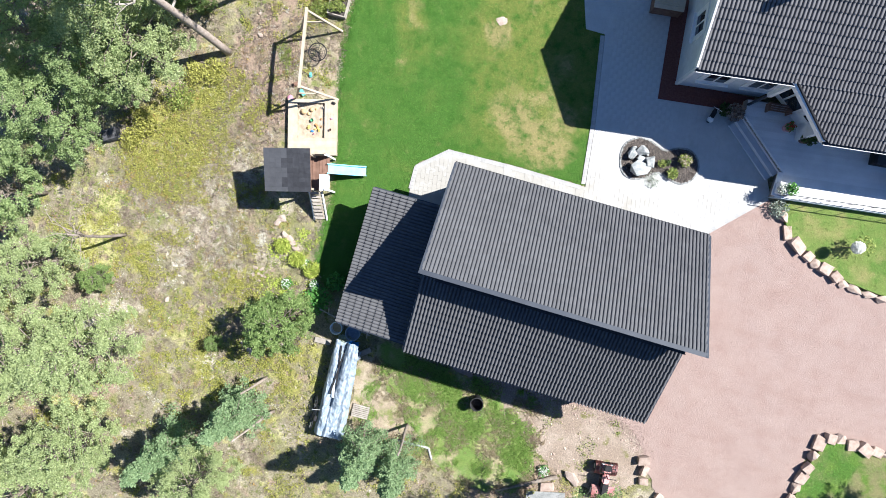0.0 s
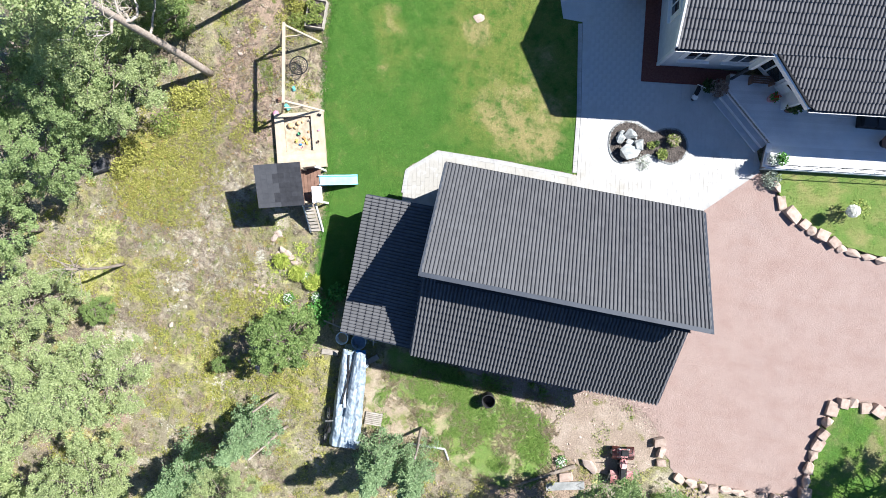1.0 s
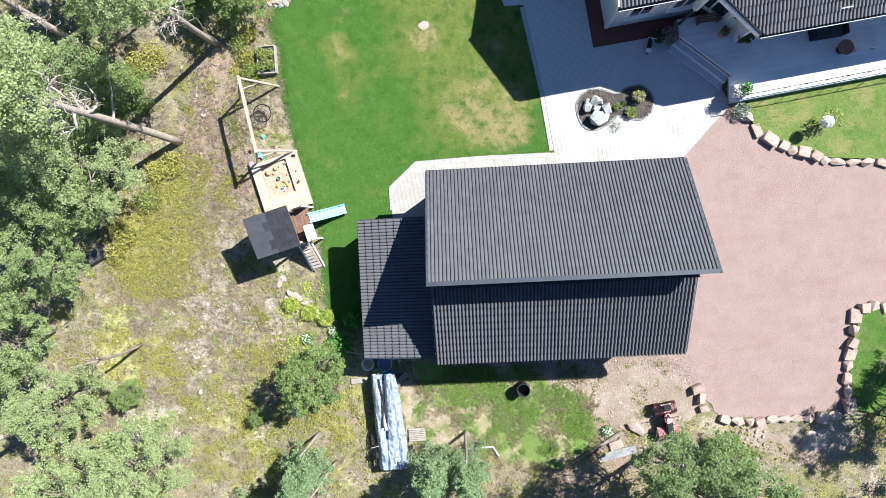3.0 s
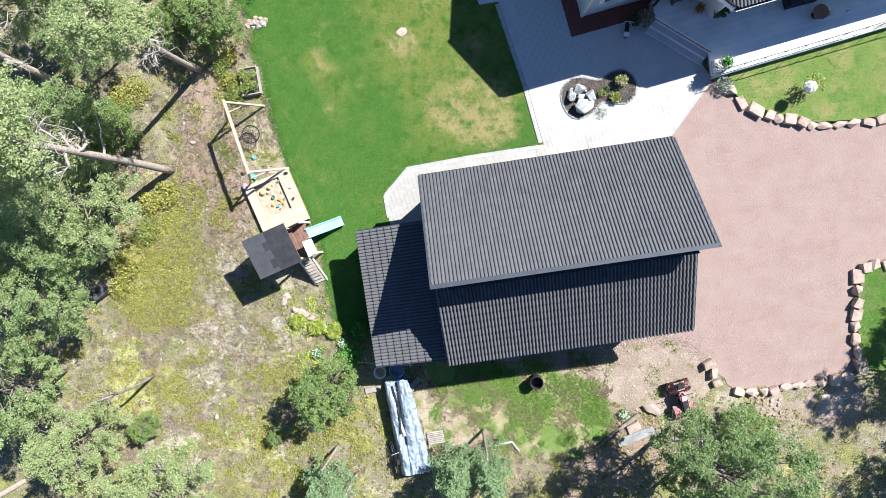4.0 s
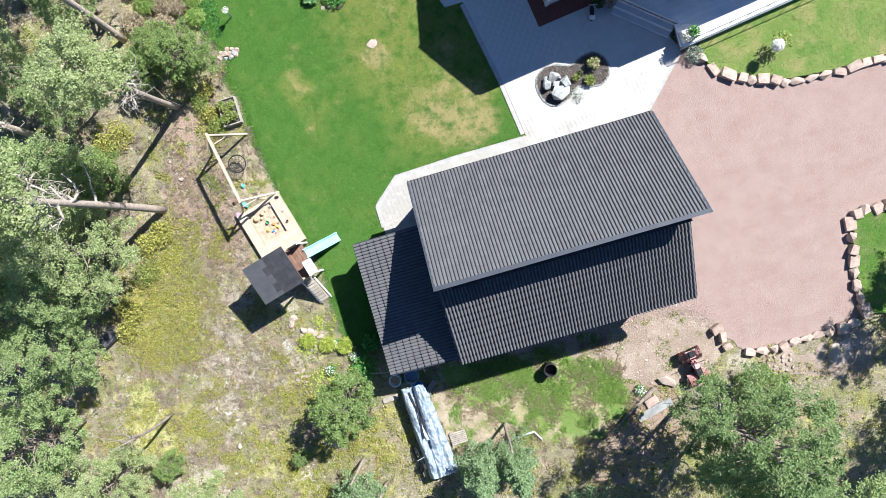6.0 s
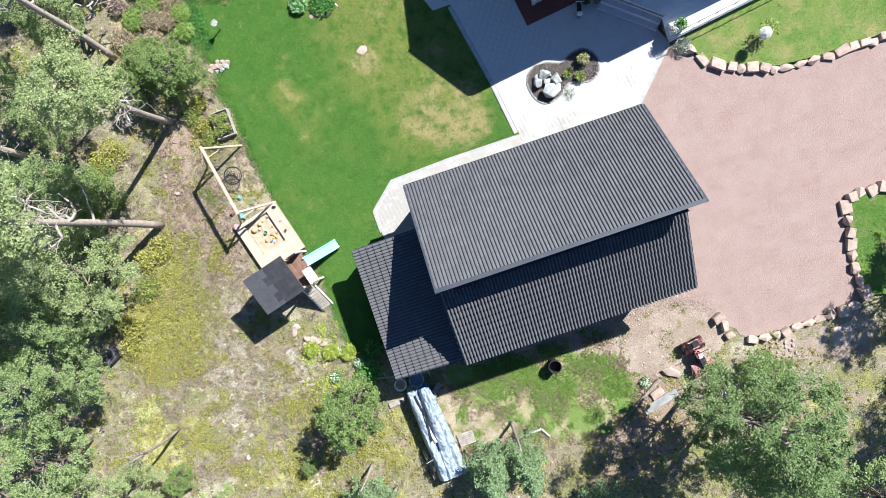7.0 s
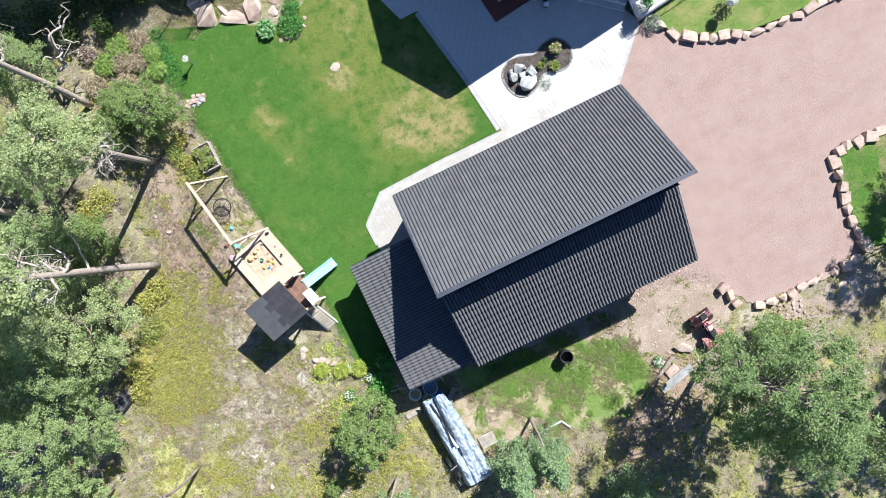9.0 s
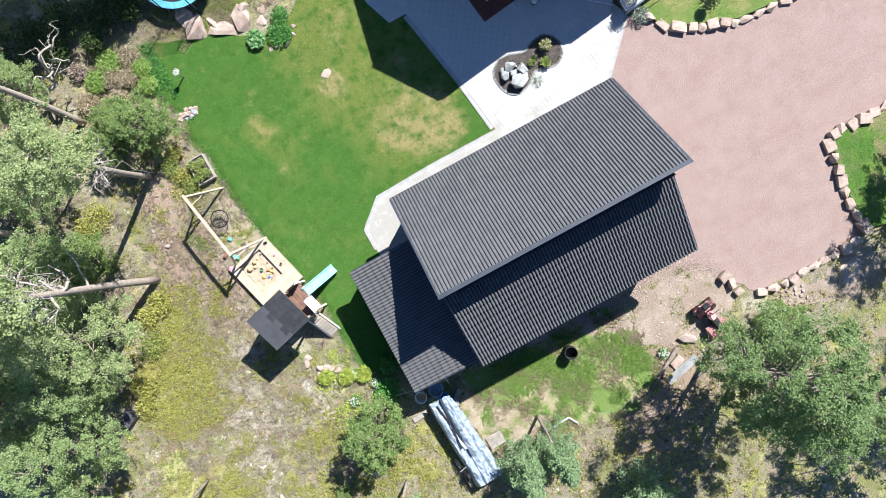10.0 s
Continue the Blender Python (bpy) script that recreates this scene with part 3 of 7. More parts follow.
for x0, x1, y, z in ((GX0, GX1, 3.28, 3.42), (LX0, LX1, -5.15, 3.4)):
    part("gutter", beam(B(), (x0, y, z), (x1, y, z), 0.06, round_sides=12), M_BLACK, garage, "black half-round gutter")

annex = thing("annex", "low lean-to with charcoal tiles against the garage", "shed")
AX0, AX1, AY0, AY1, AZ0, AZ1 = -3.67, 0.04, -5.01, 1.31, 2.5, 3.07
part("wall", box(B(), -3.35, -3.2, -4.7, 1.1, 0, 2.41), M_BLACKWALL, annex)
for y in (0.95, -4.7):
    part("wall", wall_prism(B(), [(-3.2, 0), (0.04, 0), (0.04, 2.92), (-3.2, 2.42)], "y", y, y + 0.15), M_BLACKWALL, annex)
part("roof", slab(B(), [(AX1, AY0, AZ1), (AX1, AY1, AZ1), (AX0, AY1, AZ0), (AX0, AY0, AZ0)], 0.14), M_FELT, annex)
part("gutter", beam(B(), (AX0 - 0.06, AY0, AZ0 - 0.06), (AX0 - 0.06, AY1, AZ0 - 0.06), 0.05, round_sides=12), M_BLACK, annex)
for y in (AY0 - 0.03, AY1 - 0.05):
    part("verge_trim", slab(B(), [(AX1, y, AZ1 + 0.08), (AX1, y + 0.08, AZ1 + 0.08), (AX0, y + 0.08, AZ0 + 0.08), (AX0, y, AZ0 + 0.08)], 0.2), M_METAL, annex)

# ---- house ----
HA = radians(7.2)
HU, HV = Vector((math.cos(HA), math.sin(HA), 0)), Vector((-math.sin(HA), math.cos(HA), 0))
HO = Vector((7.81, 9.43, 0))
HM = Matrix.Translation(HO) @ Matrix.Rotation(HA, 4, "Z")
S = 0.5
E1, DR = 4.8, 4.2
PU, PV = 5.95, -1.9
house = thing("house", "grey timber house with anthracite tile roof and white trim", "house", HM)


def roof_z(v):
    return E1 + S * v if v <= DR else E1 + S * (2 * DR - v)


LEN = 19.0
roof_pts = [(0, 0), (3.9, 0), (PU, PV), (LEN, PV), (LEN, DR), (0, DR)]
part("roof", slab(B(), [(u, v, roof_z(v)) for u, v in roof_pts], 0.2), M_FELT, house)
part("roof", slab(B(), [(0, DR, roof_z(DR)), (LEN, DR, roof_z(DR)), (LEN, 2 * DR, E1), (0, 2 * DR, E1)], 0.2), M_FELT, house)
WI, WV = 0.7, 0.6
part("wall", wall_prism(B(), [(WV, 0), (WV, E1 + 0.08), (DR, roof_z(DR) - 0.25), (2 * DR - WV, E1 + 0.08), (2 * DR - WV, 0)], "x", WI, WI + 0.2), M_GREYWALL, house)
part("wall", box(B(), WI + 0.2, 4.72, WV, WV + 0.2, 0, E1 + 0.08), M_GREYWALL, house)
part("wall", box(B(), 6.4, 6.6, -1.3, -0.4, 0, 3.6), M_WHITE, house)
part("wall", box(B(), 6.5, LEN - 0.5, -0.6, -0.4, 0, 3.6), M_GREYWALL, house)
part("wall", box(B(), LEN - 0.7, LEN - 0.5, -0.4, 2 * DR - WV, 0, E1 - 0.3), M_GREYWALL, house)
part("wall", box(B(), WI + 0.2, LEN - 0.7, 2 * DR - WV - 0.2, 2 * DR - WV, 0, E1), M_GREYWALL, house)
part("corner_board", box(B(), WI - 0.03, WI + 0.12, WV - 0.03, WV + 0.12, 0, E1 + 0.02), M_WHITE, house, "white corner board")


def bar_on(name, a, b, w, h, mat, parent, label=""):
    return part(name, beam(B(), a, b, w, h), mat, parent, label)


bar_on("fascia", (0, -0.02, E1 - 0.17), (3.9, -0.02, E1 - 0.17), 0.22, 0.04, M_WHITE, house, "white eave board")
part("fascia", slab(B(), [(3.82, -0.06, E1 + 0.03), (PU - 0.06, PV - 0.06, roof_z(PV) + 0.03), (PU + 0.04, PV - 0.04, roof_z(PV) + 0.03), (3.92, -0.02, E1 + 0.03)], 0.26), M_WHITE, house)
bar_on("fascia", (PU, PV - 0.02, roof_z(PV) - 0.17), (LEN, PV - 0.02, roof_z(PV) - 0.17), 0.22, 0.04, M_WHITE, house)
part("verge_board", slab(B(), [(-0.06, -0.05, roof_z(0) + 0.16), (0.02, -0.05, roof_z(0) + 0.16), (0.02, DR, roof_z(DR) + 0.16), (-0.06, DR, roof_z(DR) + 0.16)], 0.34), M_PALEWOOD, house, "pale verge board")
for u0, u1, v, z in ((0, 3.95, 0.0, E1), (PU, LEN, PV, roof_z(PV))):
    gutter = part("gutter", box(B(), u0, u1, v - 0.17, v - 0.04, z - 0.12, z - 0.05), M_METAL, house, "dark gutter below the eave")
    part("gutter_lip", beam(B(), (u0, v - 0.18, z - 0.04), (u1, v - 0.18, z - 0.04), 0.015, round_sides=8), M_WHITE, gutter, "white gutter lip")


def house_window(u, v, z, w, h, facing):
    """A window with frame, sill and pane, on a wall facing -v or -u."""
    m = Matrix.Translation((u, v, z)) @ Matrix.Rotation(0 if facing == "v" else radians(-90), 4, "Z")
    bm = B()
    for x0, x1, z0, z1 in ((-w / 2, -w / 2 + 0.1, 0, h), (w / 2 - 0.1, w / 2, 0, h), (-w / 2 + 0.1, w / 2 - 0.1, h - 0.1, h), (-w / 2 + 0.1, w / 2 - 0.1, 0, 0.1)):
        box(bm, x0, x1, -0.05, 0.02, z0, z1)
    ob = part("window", bm, M_WHITE, house, "white framed window", m=m)
    part("pane", box(B(), -w / 2 + 0.1, w / 2 - 0.1, -0.015, 0.0, 0.1, h - 0.1), glass, ob)
    part("sill", box(B(), -w / 2 - 0.16, w / 2 + 0.16, -0.17, -0.05, -0.05, 0.0, 0.006), M_WHITE, ob)
    part("mullion", box(B(), -0.03, 0.03, -0.04, -0.016, 0.1, h - 0.1), M_WHITE, ob)
    for x0, x1, z0, z1 in ((-w / 2 - 0.13, -w / 2 - 0.002, -0.13, h + 0.13), (w / 2 + 0.002, w / 2 + 0.13, -0.13, h + 0.13), (-w / 2 - 0.002, w / 2 + 0.002, h + 0.002, h + 0.13), (-w / 2 - 0.002, w / 2 + 0.002, -0.13, -0.052)):
        part("casing", box(B(), x0, x1, -0.045, 0.0, z0, z1), M_WHITE, ob)


house_window(1.95, WV, 1.3, 1.15, 1.25, "v")
house_window(3.95, WV, 1.3, 1.15, 1.25, "v")
house_window(WI, 2.75, 1.65, 1.1, 1.2, "u")

# deck and steps
DZ = 0.58
D_EDGE = (Vector((11.75, 9.34, 0)), Vector((14.2, 7.3, 0)))
deck = thing("deck", "silver-grey wooden deck raised before the house entrance", "deck")
deck_poly = [(11.75, 10.2), (14.6, 10.5), (14.9, 9.2), (26.2, 10.3), (26.5, 7.85), (20.5, 7.0), (14.2, 6.18), (14.2, 7.3), (11.75, 9.34)]
part("deck_base", slab(B(), [(x, y, DZ - 0.035) for x, y in deck_poly[::-1]], DZ - 0.06), M_GREYWOOD, deck)
bdir, bnor = HU, HV
for i in range(47):
    v0 = -3.98 + i * 0.145
    us = []
    for k in range(0, 400):
        u = 2.0 + k * 0.05
        w, w2 = HM @ Vector((u, v0, 0)), HM @ Vector((u, v0 + 0.138, 0))
        if inside(w.x, w.y, deck_poly) and inside(w2.x, w2.y, deck_poly):
            us.append(u)
    if len(us) < 4:
        continue
    bm = box(B(), us[0], us[-1], v0, v0 + 0.14, DZ - 0.03, DZ, 0.0, HM)
    part("deck_board", bm, M_DECK, deck)
part("side_board", beam(B(), (14.2, 6.15, DZ / 2 - 0.02), (20.5, 6.97, DZ / 2 - 0.02), 0.04, DZ - 0.03), M_GREYWALL, deck, "grey painted skirting board")
part("side_board", beam(B(), (20.5, 6.97, DZ / 2 - 0.02), (26.5, 7.8, DZ / 2 - 0.02), 0.04, DZ - 0.03), M_GREYWALL, deck)

part("edge_board", beam(B(), D_EDGE[0] + Vector((0.05, 0.06, DZ - 0.02)), D_EDGE[1] + Vector((0.05, 0.06, DZ - 0.02)), 0.05, 0.18), M_DECK, deck)
part("edge_board", beam(B(), (14.17, 7.32, DZ + 0.02), (14.17, 6.2, DZ + 0.02), 0.24, 0.1), M_PALEWOOD, deck)
part("edge_board", beam(B(), (14.25, 6.21, DZ - 0.018), (20.5, 7.03, DZ - 0.018), 0.05, 0.14), M_DECK, deck)

steps = thing("entrance_steps", "two wide grey timber steps up to the deck", "steps")
sd = (D_EDGE[1] - D_EDGE[0]).normalized()
sn = Vector((sd.y, -sd.x, 0))
sm = Matrix((sd, -sn, Vector((0, 0, 1)))).transposed().to_4x4()
sm.translation = D_EDGE[0]
slen = (D_EDGE[1] - D_EDGE[0]).length
for i in range(2):
    z = DZ - 0.19 * (i + 1)
    tread = part("tread", box(B(), 0.0, slen - 0.05, -0.29 * (i + 1), -0.29 * i - 0.01, z - 0.04, z, 0.005, sm), M_STEP, steps)
    part("nosing", box(B(), 0.0, slen - 0.05, -0.29 * (i + 1) - 0.02, -0.29 * (i + 1), z - 0.05, z + 0.004, 0.0, sm), M_PALEWOOD, tread, "pale nosing strip")
    part("riser", box(B(), 0.02, slen - 0.07, -0.29 * i - 0.03, -0.29 * i - 0.012, z, z + 0.145, 0.0, sm), M_DECK, steps)
    part("carrier", box(B(), 0.05, slen - 0.1, -0.29 * (i + 1) + 0.03, -0.29 * i - 0.04, 0.05, z - 0.04, 0.0, sm), M_GREYWOOD, steps)
part("riser", box(B(), 0.02, slen - 0.07, -0.575, -0.555, 0.05, DZ - 0.42, 0.0, sm), M_DECK, steps)

railing = thing("deck_railing", "thin dark metal railing along the sunny deck edge", "railing")
ra, rb = Vector((14.45, 6.26, DZ)), Vector((26.0, 7.82, DZ))
rn = 13
for i in range(rn):
    p = ra.lerp(rb, i / (rn - 1))
    part("post", beam(B(), p, p + Vector((0, 0, 0.85)), 0.022, 0.022), M_BLACK, railing)
part("top_rail", beam(B(), ra + Vector((0, 0, 0.87)), rb + Vector((0, 0, 0.87)), 0.035, 0.025), M_BLACK, railing)

sheet("bed_strip", [(7.83, 9.22), (11.2, 9.62), (12.2, 9.75), (12.2, 10.5), (8.5, 10.2), (7.95, 13.8), (7.5, 17.0), (6.75, 17.0), (7.2, 13.8)], 0.075, M_REDPAVE, "dark red stone chippings along the house wall", "gravel bed")

# doors, porch and roof furniture
em = Matrix.Translation((4.75, 0.98, 0)) @ Matrix.Rotation(math.atan2(PV, PU - 3.9), 4, "Z")
part("entrance_wall", box(B(), 0.0, 2.95, 0.0, 0.12, DZ, 3.75, 0.0, em), M_WHITE, house, "white painted entrance wall")
door = part("entrance_door", box(B(), 1.75, 2.65, -0.04, 0.0, DZ, DZ + 2.1, 0.01, em), M_WHITE, house, "white entrance door")
part("door_pane", box(B(), 1.95, 2.45, -0.05, -0.04, DZ + 0.9, DZ + 1.95, 0.0, em), glass, door)
for u0, u1 in ((0.15, 0.85), (0.95, 1.6)):
    part("side_window", box(B(), u0, u1, -0.03, 0.0, DZ + 0.4, DZ + 2.1, 0.0, em), glass, house, "dark porch window")
post = part("porch_post", box(B(), 3.99, 4.09, -0.04, 0.06, 0.05, 2.5, 0.01), M_METAL, house, "dark post with a white head under the roof corner")
part("post_head", box(B(), 3.94, 4.14, -0.09, 0.11, 2.5, 4.55, 0.01), M_WHITE, post, "white boxed post head")
part("verge_trim", slab(B(), [(3.84, 0.04, roof_z(0.04) + 0.15), (PU - 0.06, PV, roof_z(PV) + 0.15), (PU + 0.02, PV, roof_z(PV) + 0.15), (3.92, 0.04, roof_z(0.04) + 0.15)], 0.14), M_BLACK, house, "dark metal verge trim")
house_window(8.5, -0.6, DZ + 0.3, 1.3, 1.5, "v")
house_window(10.6, -0.6, DZ + 0.3, 1.3, 1.5, "v")
ladder = thing("roof_ladder", "white metal roof ladder fixed over the tiles", "roof ladder", HM)
for u in (9.28, 9.62):
    part("rail", beam(B(), (u, PV + 0.15, roof_z(PV + 0.15) + 0.13), (u, 3.9, roof_z(3.9) + 0.13), 0.025, 0.03), M_BLACK, ladder)
for i in range(17):
    v = -1.55 + i * 0.33
    part("rung", beam(B(), (9.22, v, roof_z(v) + 0.15), (9.68, v, roof_z(v) + 0.15), 0.035, 0.03), M_WHITE, ladder)
flue = thing("flue_pipe", "slim dark metal flue pipe on the house roof", "flue", HM)
part("pipe", beam(B(), (3.45, 3.04, 6.1), (3.45, 3.04, 8.0), 0.12, round_sides=20), M_METAL, flue, smooth=True)
part("collar", beam(B(), (3.45, 3.04, 6.2), (3.45, 3.04, 6.5), 0.22, round_sides=20, taper=0.6), M_BLACK, flue)
part("cap", beam(B(), (3.45, 3.04, 8.05), (3.45, 3.04, 8.12), 0.2, round_sides=20, taper=0.3), M_BLACK, flue)
for a in (0, 2.1, 4.2):
    part("strut", beam(B(), (3.45 + 0.1 * math.cos(a), 3.04 + 0.1 * math.sin(a), 7.95), (3.45 + 0.12 * math.cos(a), 3.04 + 0.12 * math.sin(a), 8.06), 0.012, 0.012), M_BLACK, flue)


# ---- stones ----
def stone_mesh(seed, mat):
    """An angular stone: the hull of points scattered in a rough block, with worn edges."""
    rnd = random.Random(seed)
    bm = B()
    for sx, sy, sz in itertools.product((-1, 1), repeat=3):
        bm.verts.new((sx * rnd.uniform(0.33, 0.5), sy * rnd.uniform(0.3, 0.5), sz * rnd.uniform(0.36, 0.5)))
    for _ in range(9):
        d = Vector((rnd.gauss(0, 1), rnd.gauss(0, 1), rnd.gauss(0, 0.6))).normalized()
        k = max(abs(d.x), abs(d.y), abs(d.z)) ** 0.6
        bm.verts.new(d * (0.5 / k) * rnd.uniform(0.85, 1.02))
    r = bmesh.ops.convex_hull(bm, input=bm.verts[:])
    bmesh.ops.delete(bm, geom=list({v for v in bm.verts if not v.link_faces}), context="VERTS")
    bmesh.ops.bevel(bm, geom=bm.edges[:], offset=0.02, segments=1, affect="EDGES", clamp_overlap=True)
    bmesh.ops.recalc_face_normals(bm, faces=bm.faces[:])
    me = bpy.data.meshes.new("stone")
    bm.to_mesh(me)
    bm.free()
    me.materials.append(mat)
    return me


def slab_mesh(seed, mat):
    """A low outcrop of bare rock, 1 m across: an uneven outline, a gently bulging, faceted top."""
    rnd = random.Random(seed)
    bm = B()
    bmesh.ops.create_icosphere(bm, subdivisions=3, radius=0.5)
    for v in bm.verts:
        d = v.co.normalized()
        k = 1 + 0.42 * noise.noise(d * 1.7 + Vector((seed * 3.1, 0, 0))) + 0.16 * noise.noise(d * 4.5 + Vector((0, seed * 2.3, 0)))
        v.co = Vector((d.x * 0.5 * k, d.y * 0.5 * k, 0.5 * math.copysign(abs(d.z) ** 0.45, d.z) * (1 + 0.25 * noise.noise(d * 3 + Vector((0, 0, seed))))))
    me = bpy.data.meshes.new("stone")
    bm.to_mesh(me)
    bm.free()
    me.materials.append(mat)
    return me


SLABS = [slab_mesh(i, M_PALESTONE) for i in range(6)]
PINK = [stone_mesh(i, M_STONE) for i in range(14)]
DARK = [stone_mesh(60, surface("dark_gneiss", (0.05, 0.05, 0.055), (0.13, 0.13, 0.14), 3.0, 0.8, 0.6, fine=20.0))]


def stone(name, label, x, y, z, sx, sy, sz, turn, meshes, group=""):
    ob = new(name, random.choice(meshes))
    ob.matrix_world = Matrix.Translation((x, y, z + sz * 0.42)) @ Matrix.Rotation(radians(turn), 4, "Z") @ Matrix.Diagonal((sx, sy, sz, 1))
    return tagged(ob, label, "stone", group)


def stone_row(points, size, height, label, group):
    """Border stones laid end to end along a line."""
    for (ax, ay), (bx, by) in zip(points, points[1:]):
        d = math.hypot(bx - ax, by - ay)
        k = max(1, round(d / size))
        for i in range(k):
            f = (i + 0.5) / k
            w = d / k * random.uniform(0.95, 1.25)
            stone("border_stone", label, ax + (bx - ax) * f + random.uniform(-0.05, 0.05), ay + (by - ay) * f + random.uniform(-0.05, 0.05), 0.0,
                  w, size * random.uniform(0.6, 0.95), height * random.uniform(0.65, 1.2), math.degrees(math.atan2(by - ay, bx - ax)) + random.uniform(-24, 24), ROUGH, group)


for x, y, a, b, c, r in ((12.2, -7.75, 0.62, 0.5, 0.42, 20), (12.4, -8.2, 0.55, 0.36, 0.4, 80), (12.5, -8.75, 0.5, 0.4, 0.3, 10)):
    stone("boulder", "large rounded pink granite boulder beside the driveway", x, y, 0, a, b, c, r, PINK)


def crag_mesh(seed, mat):
    """A split rock about 1 m across: the hull of a few points thrown over an uneven ellipsoid."""
    rnd = random.Random(seed)
    bm = B()
    for i in range(15):
        d = Vector((rnd.gauss(0, 1), rnd.gauss(0, 1), rnd.gauss(0.15, 0.8))).normalized()
        bm.verts.new(d * 0.56 * rnd.uniform(0.78, 1.1))
    bmesh.ops.convex_hull(bm, input=bm.verts[:])
    bmesh.ops.delete(bm, geom=[v for v in bm.verts if not v.link_faces], context="VERTS")
    bmesh.ops.bevel(bm, geom=bm.edges[:], offset=0.015, segments=1, affect="EDGES", clamp_overlap=True)
    bmesh.ops.recalc_face_normals(bm, faces=bm.faces[:])
    me = bpy.data.meshes.new("stone")
    bm.to_mesh(me)
    bm.free()
    me.materials.append(mat)
    return me


M_MARBLE = surface("white_grey_marble", (0.27, 0.29, 0.285), (0.48, 0.485, 0.47), 3.4, 0.8, 0.6, spread=0.12, fine=16.0)
ROUGH = [crag_mesh(i + 120, M_STONE) for i in range(9)] + PINK[:5]
CHIPS = [crag_mesh(i + 140, M_PALESTONE) for i in range(5)]
stone_row([(14.9, 5.75), (15.24, 5.1), (15.75, 4.5), (16.5, 4.09), (17.5, 3.67), (19.0, 3.16), (20.4, 3.0), (22.5, 2.95), (24.1, 2.92), (27.0, 4.0)], 0.62, 0.3, "squared pink granite stone edging the raised grass", "border stones of the island")
stone_row([(26.5, -4.15), (23.0, -4.14), (21.15, -4.05), (20.15, -4.05), (19.82, -4.9), (19.7, -6.0), (19.5, -7.2), (19.5, -9.1)], 0.66, 0.4, "squared pink granite stone edging the corner lawn", "border stones of the corner")
stone_row([(19.1, -9.35), (17.4, -9.37), (16.0, -9.4), (14.4, -9.46), (13.2, -9.28)], 0.64, 0.36, "rough pink granite stone ending the driveway", "border stones of the driveway")
BLOCKS = [crag_mesh(i + 80, M_MARBLE) for i in range(6)]
for x, y, a, b, c, r in ((7.82, 5.78, 0.98, 0.7, 0.62, 20), (7.76, 6.62, 0.72, 0.46, 0.5, 160), (8.28, 6.18, 0.66, 0.5, 0.55, 60), (7.4, 6.3, 0.52, 0.34, 0.45, 75), (7.82, 6.22, 0.42, 0.34, 0.4, 30), (7.42, 6.62, 0.3, 0.22, 0.3, 10), (8.05, 6.52, 0.28, 0.2, 0.28, 120)):
    stone("feature_rock", "white-grey angular rock heaped in the mulched bed", x, y, 0.06, a * 1.12, b * 1.12, c, r, BLOCKS, "rocks of the round bed")
for x, y, a, b, c, r in ((-5.0, 15.9, 1.3, 1.05, 0.42, 40), (-4.35, 15.6, 0.9, 0.6, 0.3, 100), (-4.0, 15.2, 1.15, 0.8, 0.3, 150), (-2.85, 15.25, 1.25, 0.95, 0.34, 60), (-2.5, 15.7, 0.7, 0.6, 0.3, 10), (-5.3, 16.6, 1.2, 0.9, 0.4, 80), (-2.0, 14.7, 0.55, 0.5, 0.22, 20), (-1.7, 15.3, 0.6, 0.5, 0.2, 70)):
    stone("outcrop_rock", "broad pinkish bedrock slab half buried at the lawn's edge", x, y, -0.14, a * 1.15, b * 1.15, c * 1.4, r, ROUGH[:9], "rocks at the lawn's edge")
for x, y, a, b in ((-3.1, 14.2, 0.34, 0.26), (-2.27, 13.22, 0.42, 0.24), (-1.85, 13.14, 0.36, 0.3), (-1.45, 13.1, 0.46, 0.3), (-0.98, 13.32, 0.4, 0.3), (-0.72, 13.7, 0.3, 0.26)):
    stone("edging_rock", "small pale pink rock lying low beneath the garden shrubs", x, y, -0.1, a, b, 0.24, random.uniform(0, 180), ROUGH[:9], "rocks round the shrubs")
for x, y, c, k in ((-7.95, 12.32, 0.26, 0), (-7.68, 12.4, 0.34, 0), (-7.45, 12.34, 0.3, 0), (-7.5, 12.6, 0.24, 0), (-7.2, 12.32, 0.3, 1), (-7.68, 12.2, 0.22, 1), (-7.4, 12.16, 0.26, 1), (-7.02, 12.42, 0.24, 0), (-7.85, 12.52, 0.2, 0), (-7.25, 12.52, 0.22, 0), (-7.1, 12.2, 0.2, 0)):
    stone("garden_stone", "small pink and white stone in a low heap", x, y, -0.02, c * 1.2, c, c * 0.7, random.uniform(0, 180), BLOCKS if k else ROUGH[:6], "heap of stones on the lawn")
for x, y, a, b, c in ((9.15, -9.6, 0.95, 0.5, 0.4), (-7.75, -2.1, 0.42, 0.34, 0.25), (-7.5, -2.25, 0.45, 0.36, 0.25), (-7.25, -2.4, 0.36, 0.3, 0.2), (-7.05, -2.62, 0.4, 0.26, 0.2), (-7.95, -2.35, 0.3, 0.24, 0.2), (-8.26, -1.6, 0.5, 0.3, 0.14),
                      (-8.1, -1.4, 0.5, 0.35, 0.12), (-11.6, 7.0, 0.3, 0.25, 0.15), (-11.9, 8.0, 0.2, 0.16, 0.12), (-12.6, -6.9, 0.35, 0.25, 0.2), (-8.3, -7.9, 0.35, 0.3, 0.2), (-7.9, -8.2, 0.45, 0.3, 0.2)):
    stone("loose_rock", "weathered pale rock lying on the ground", x, y, -0.03, a, b, c, random.uniform(0, 180), CHIPS)
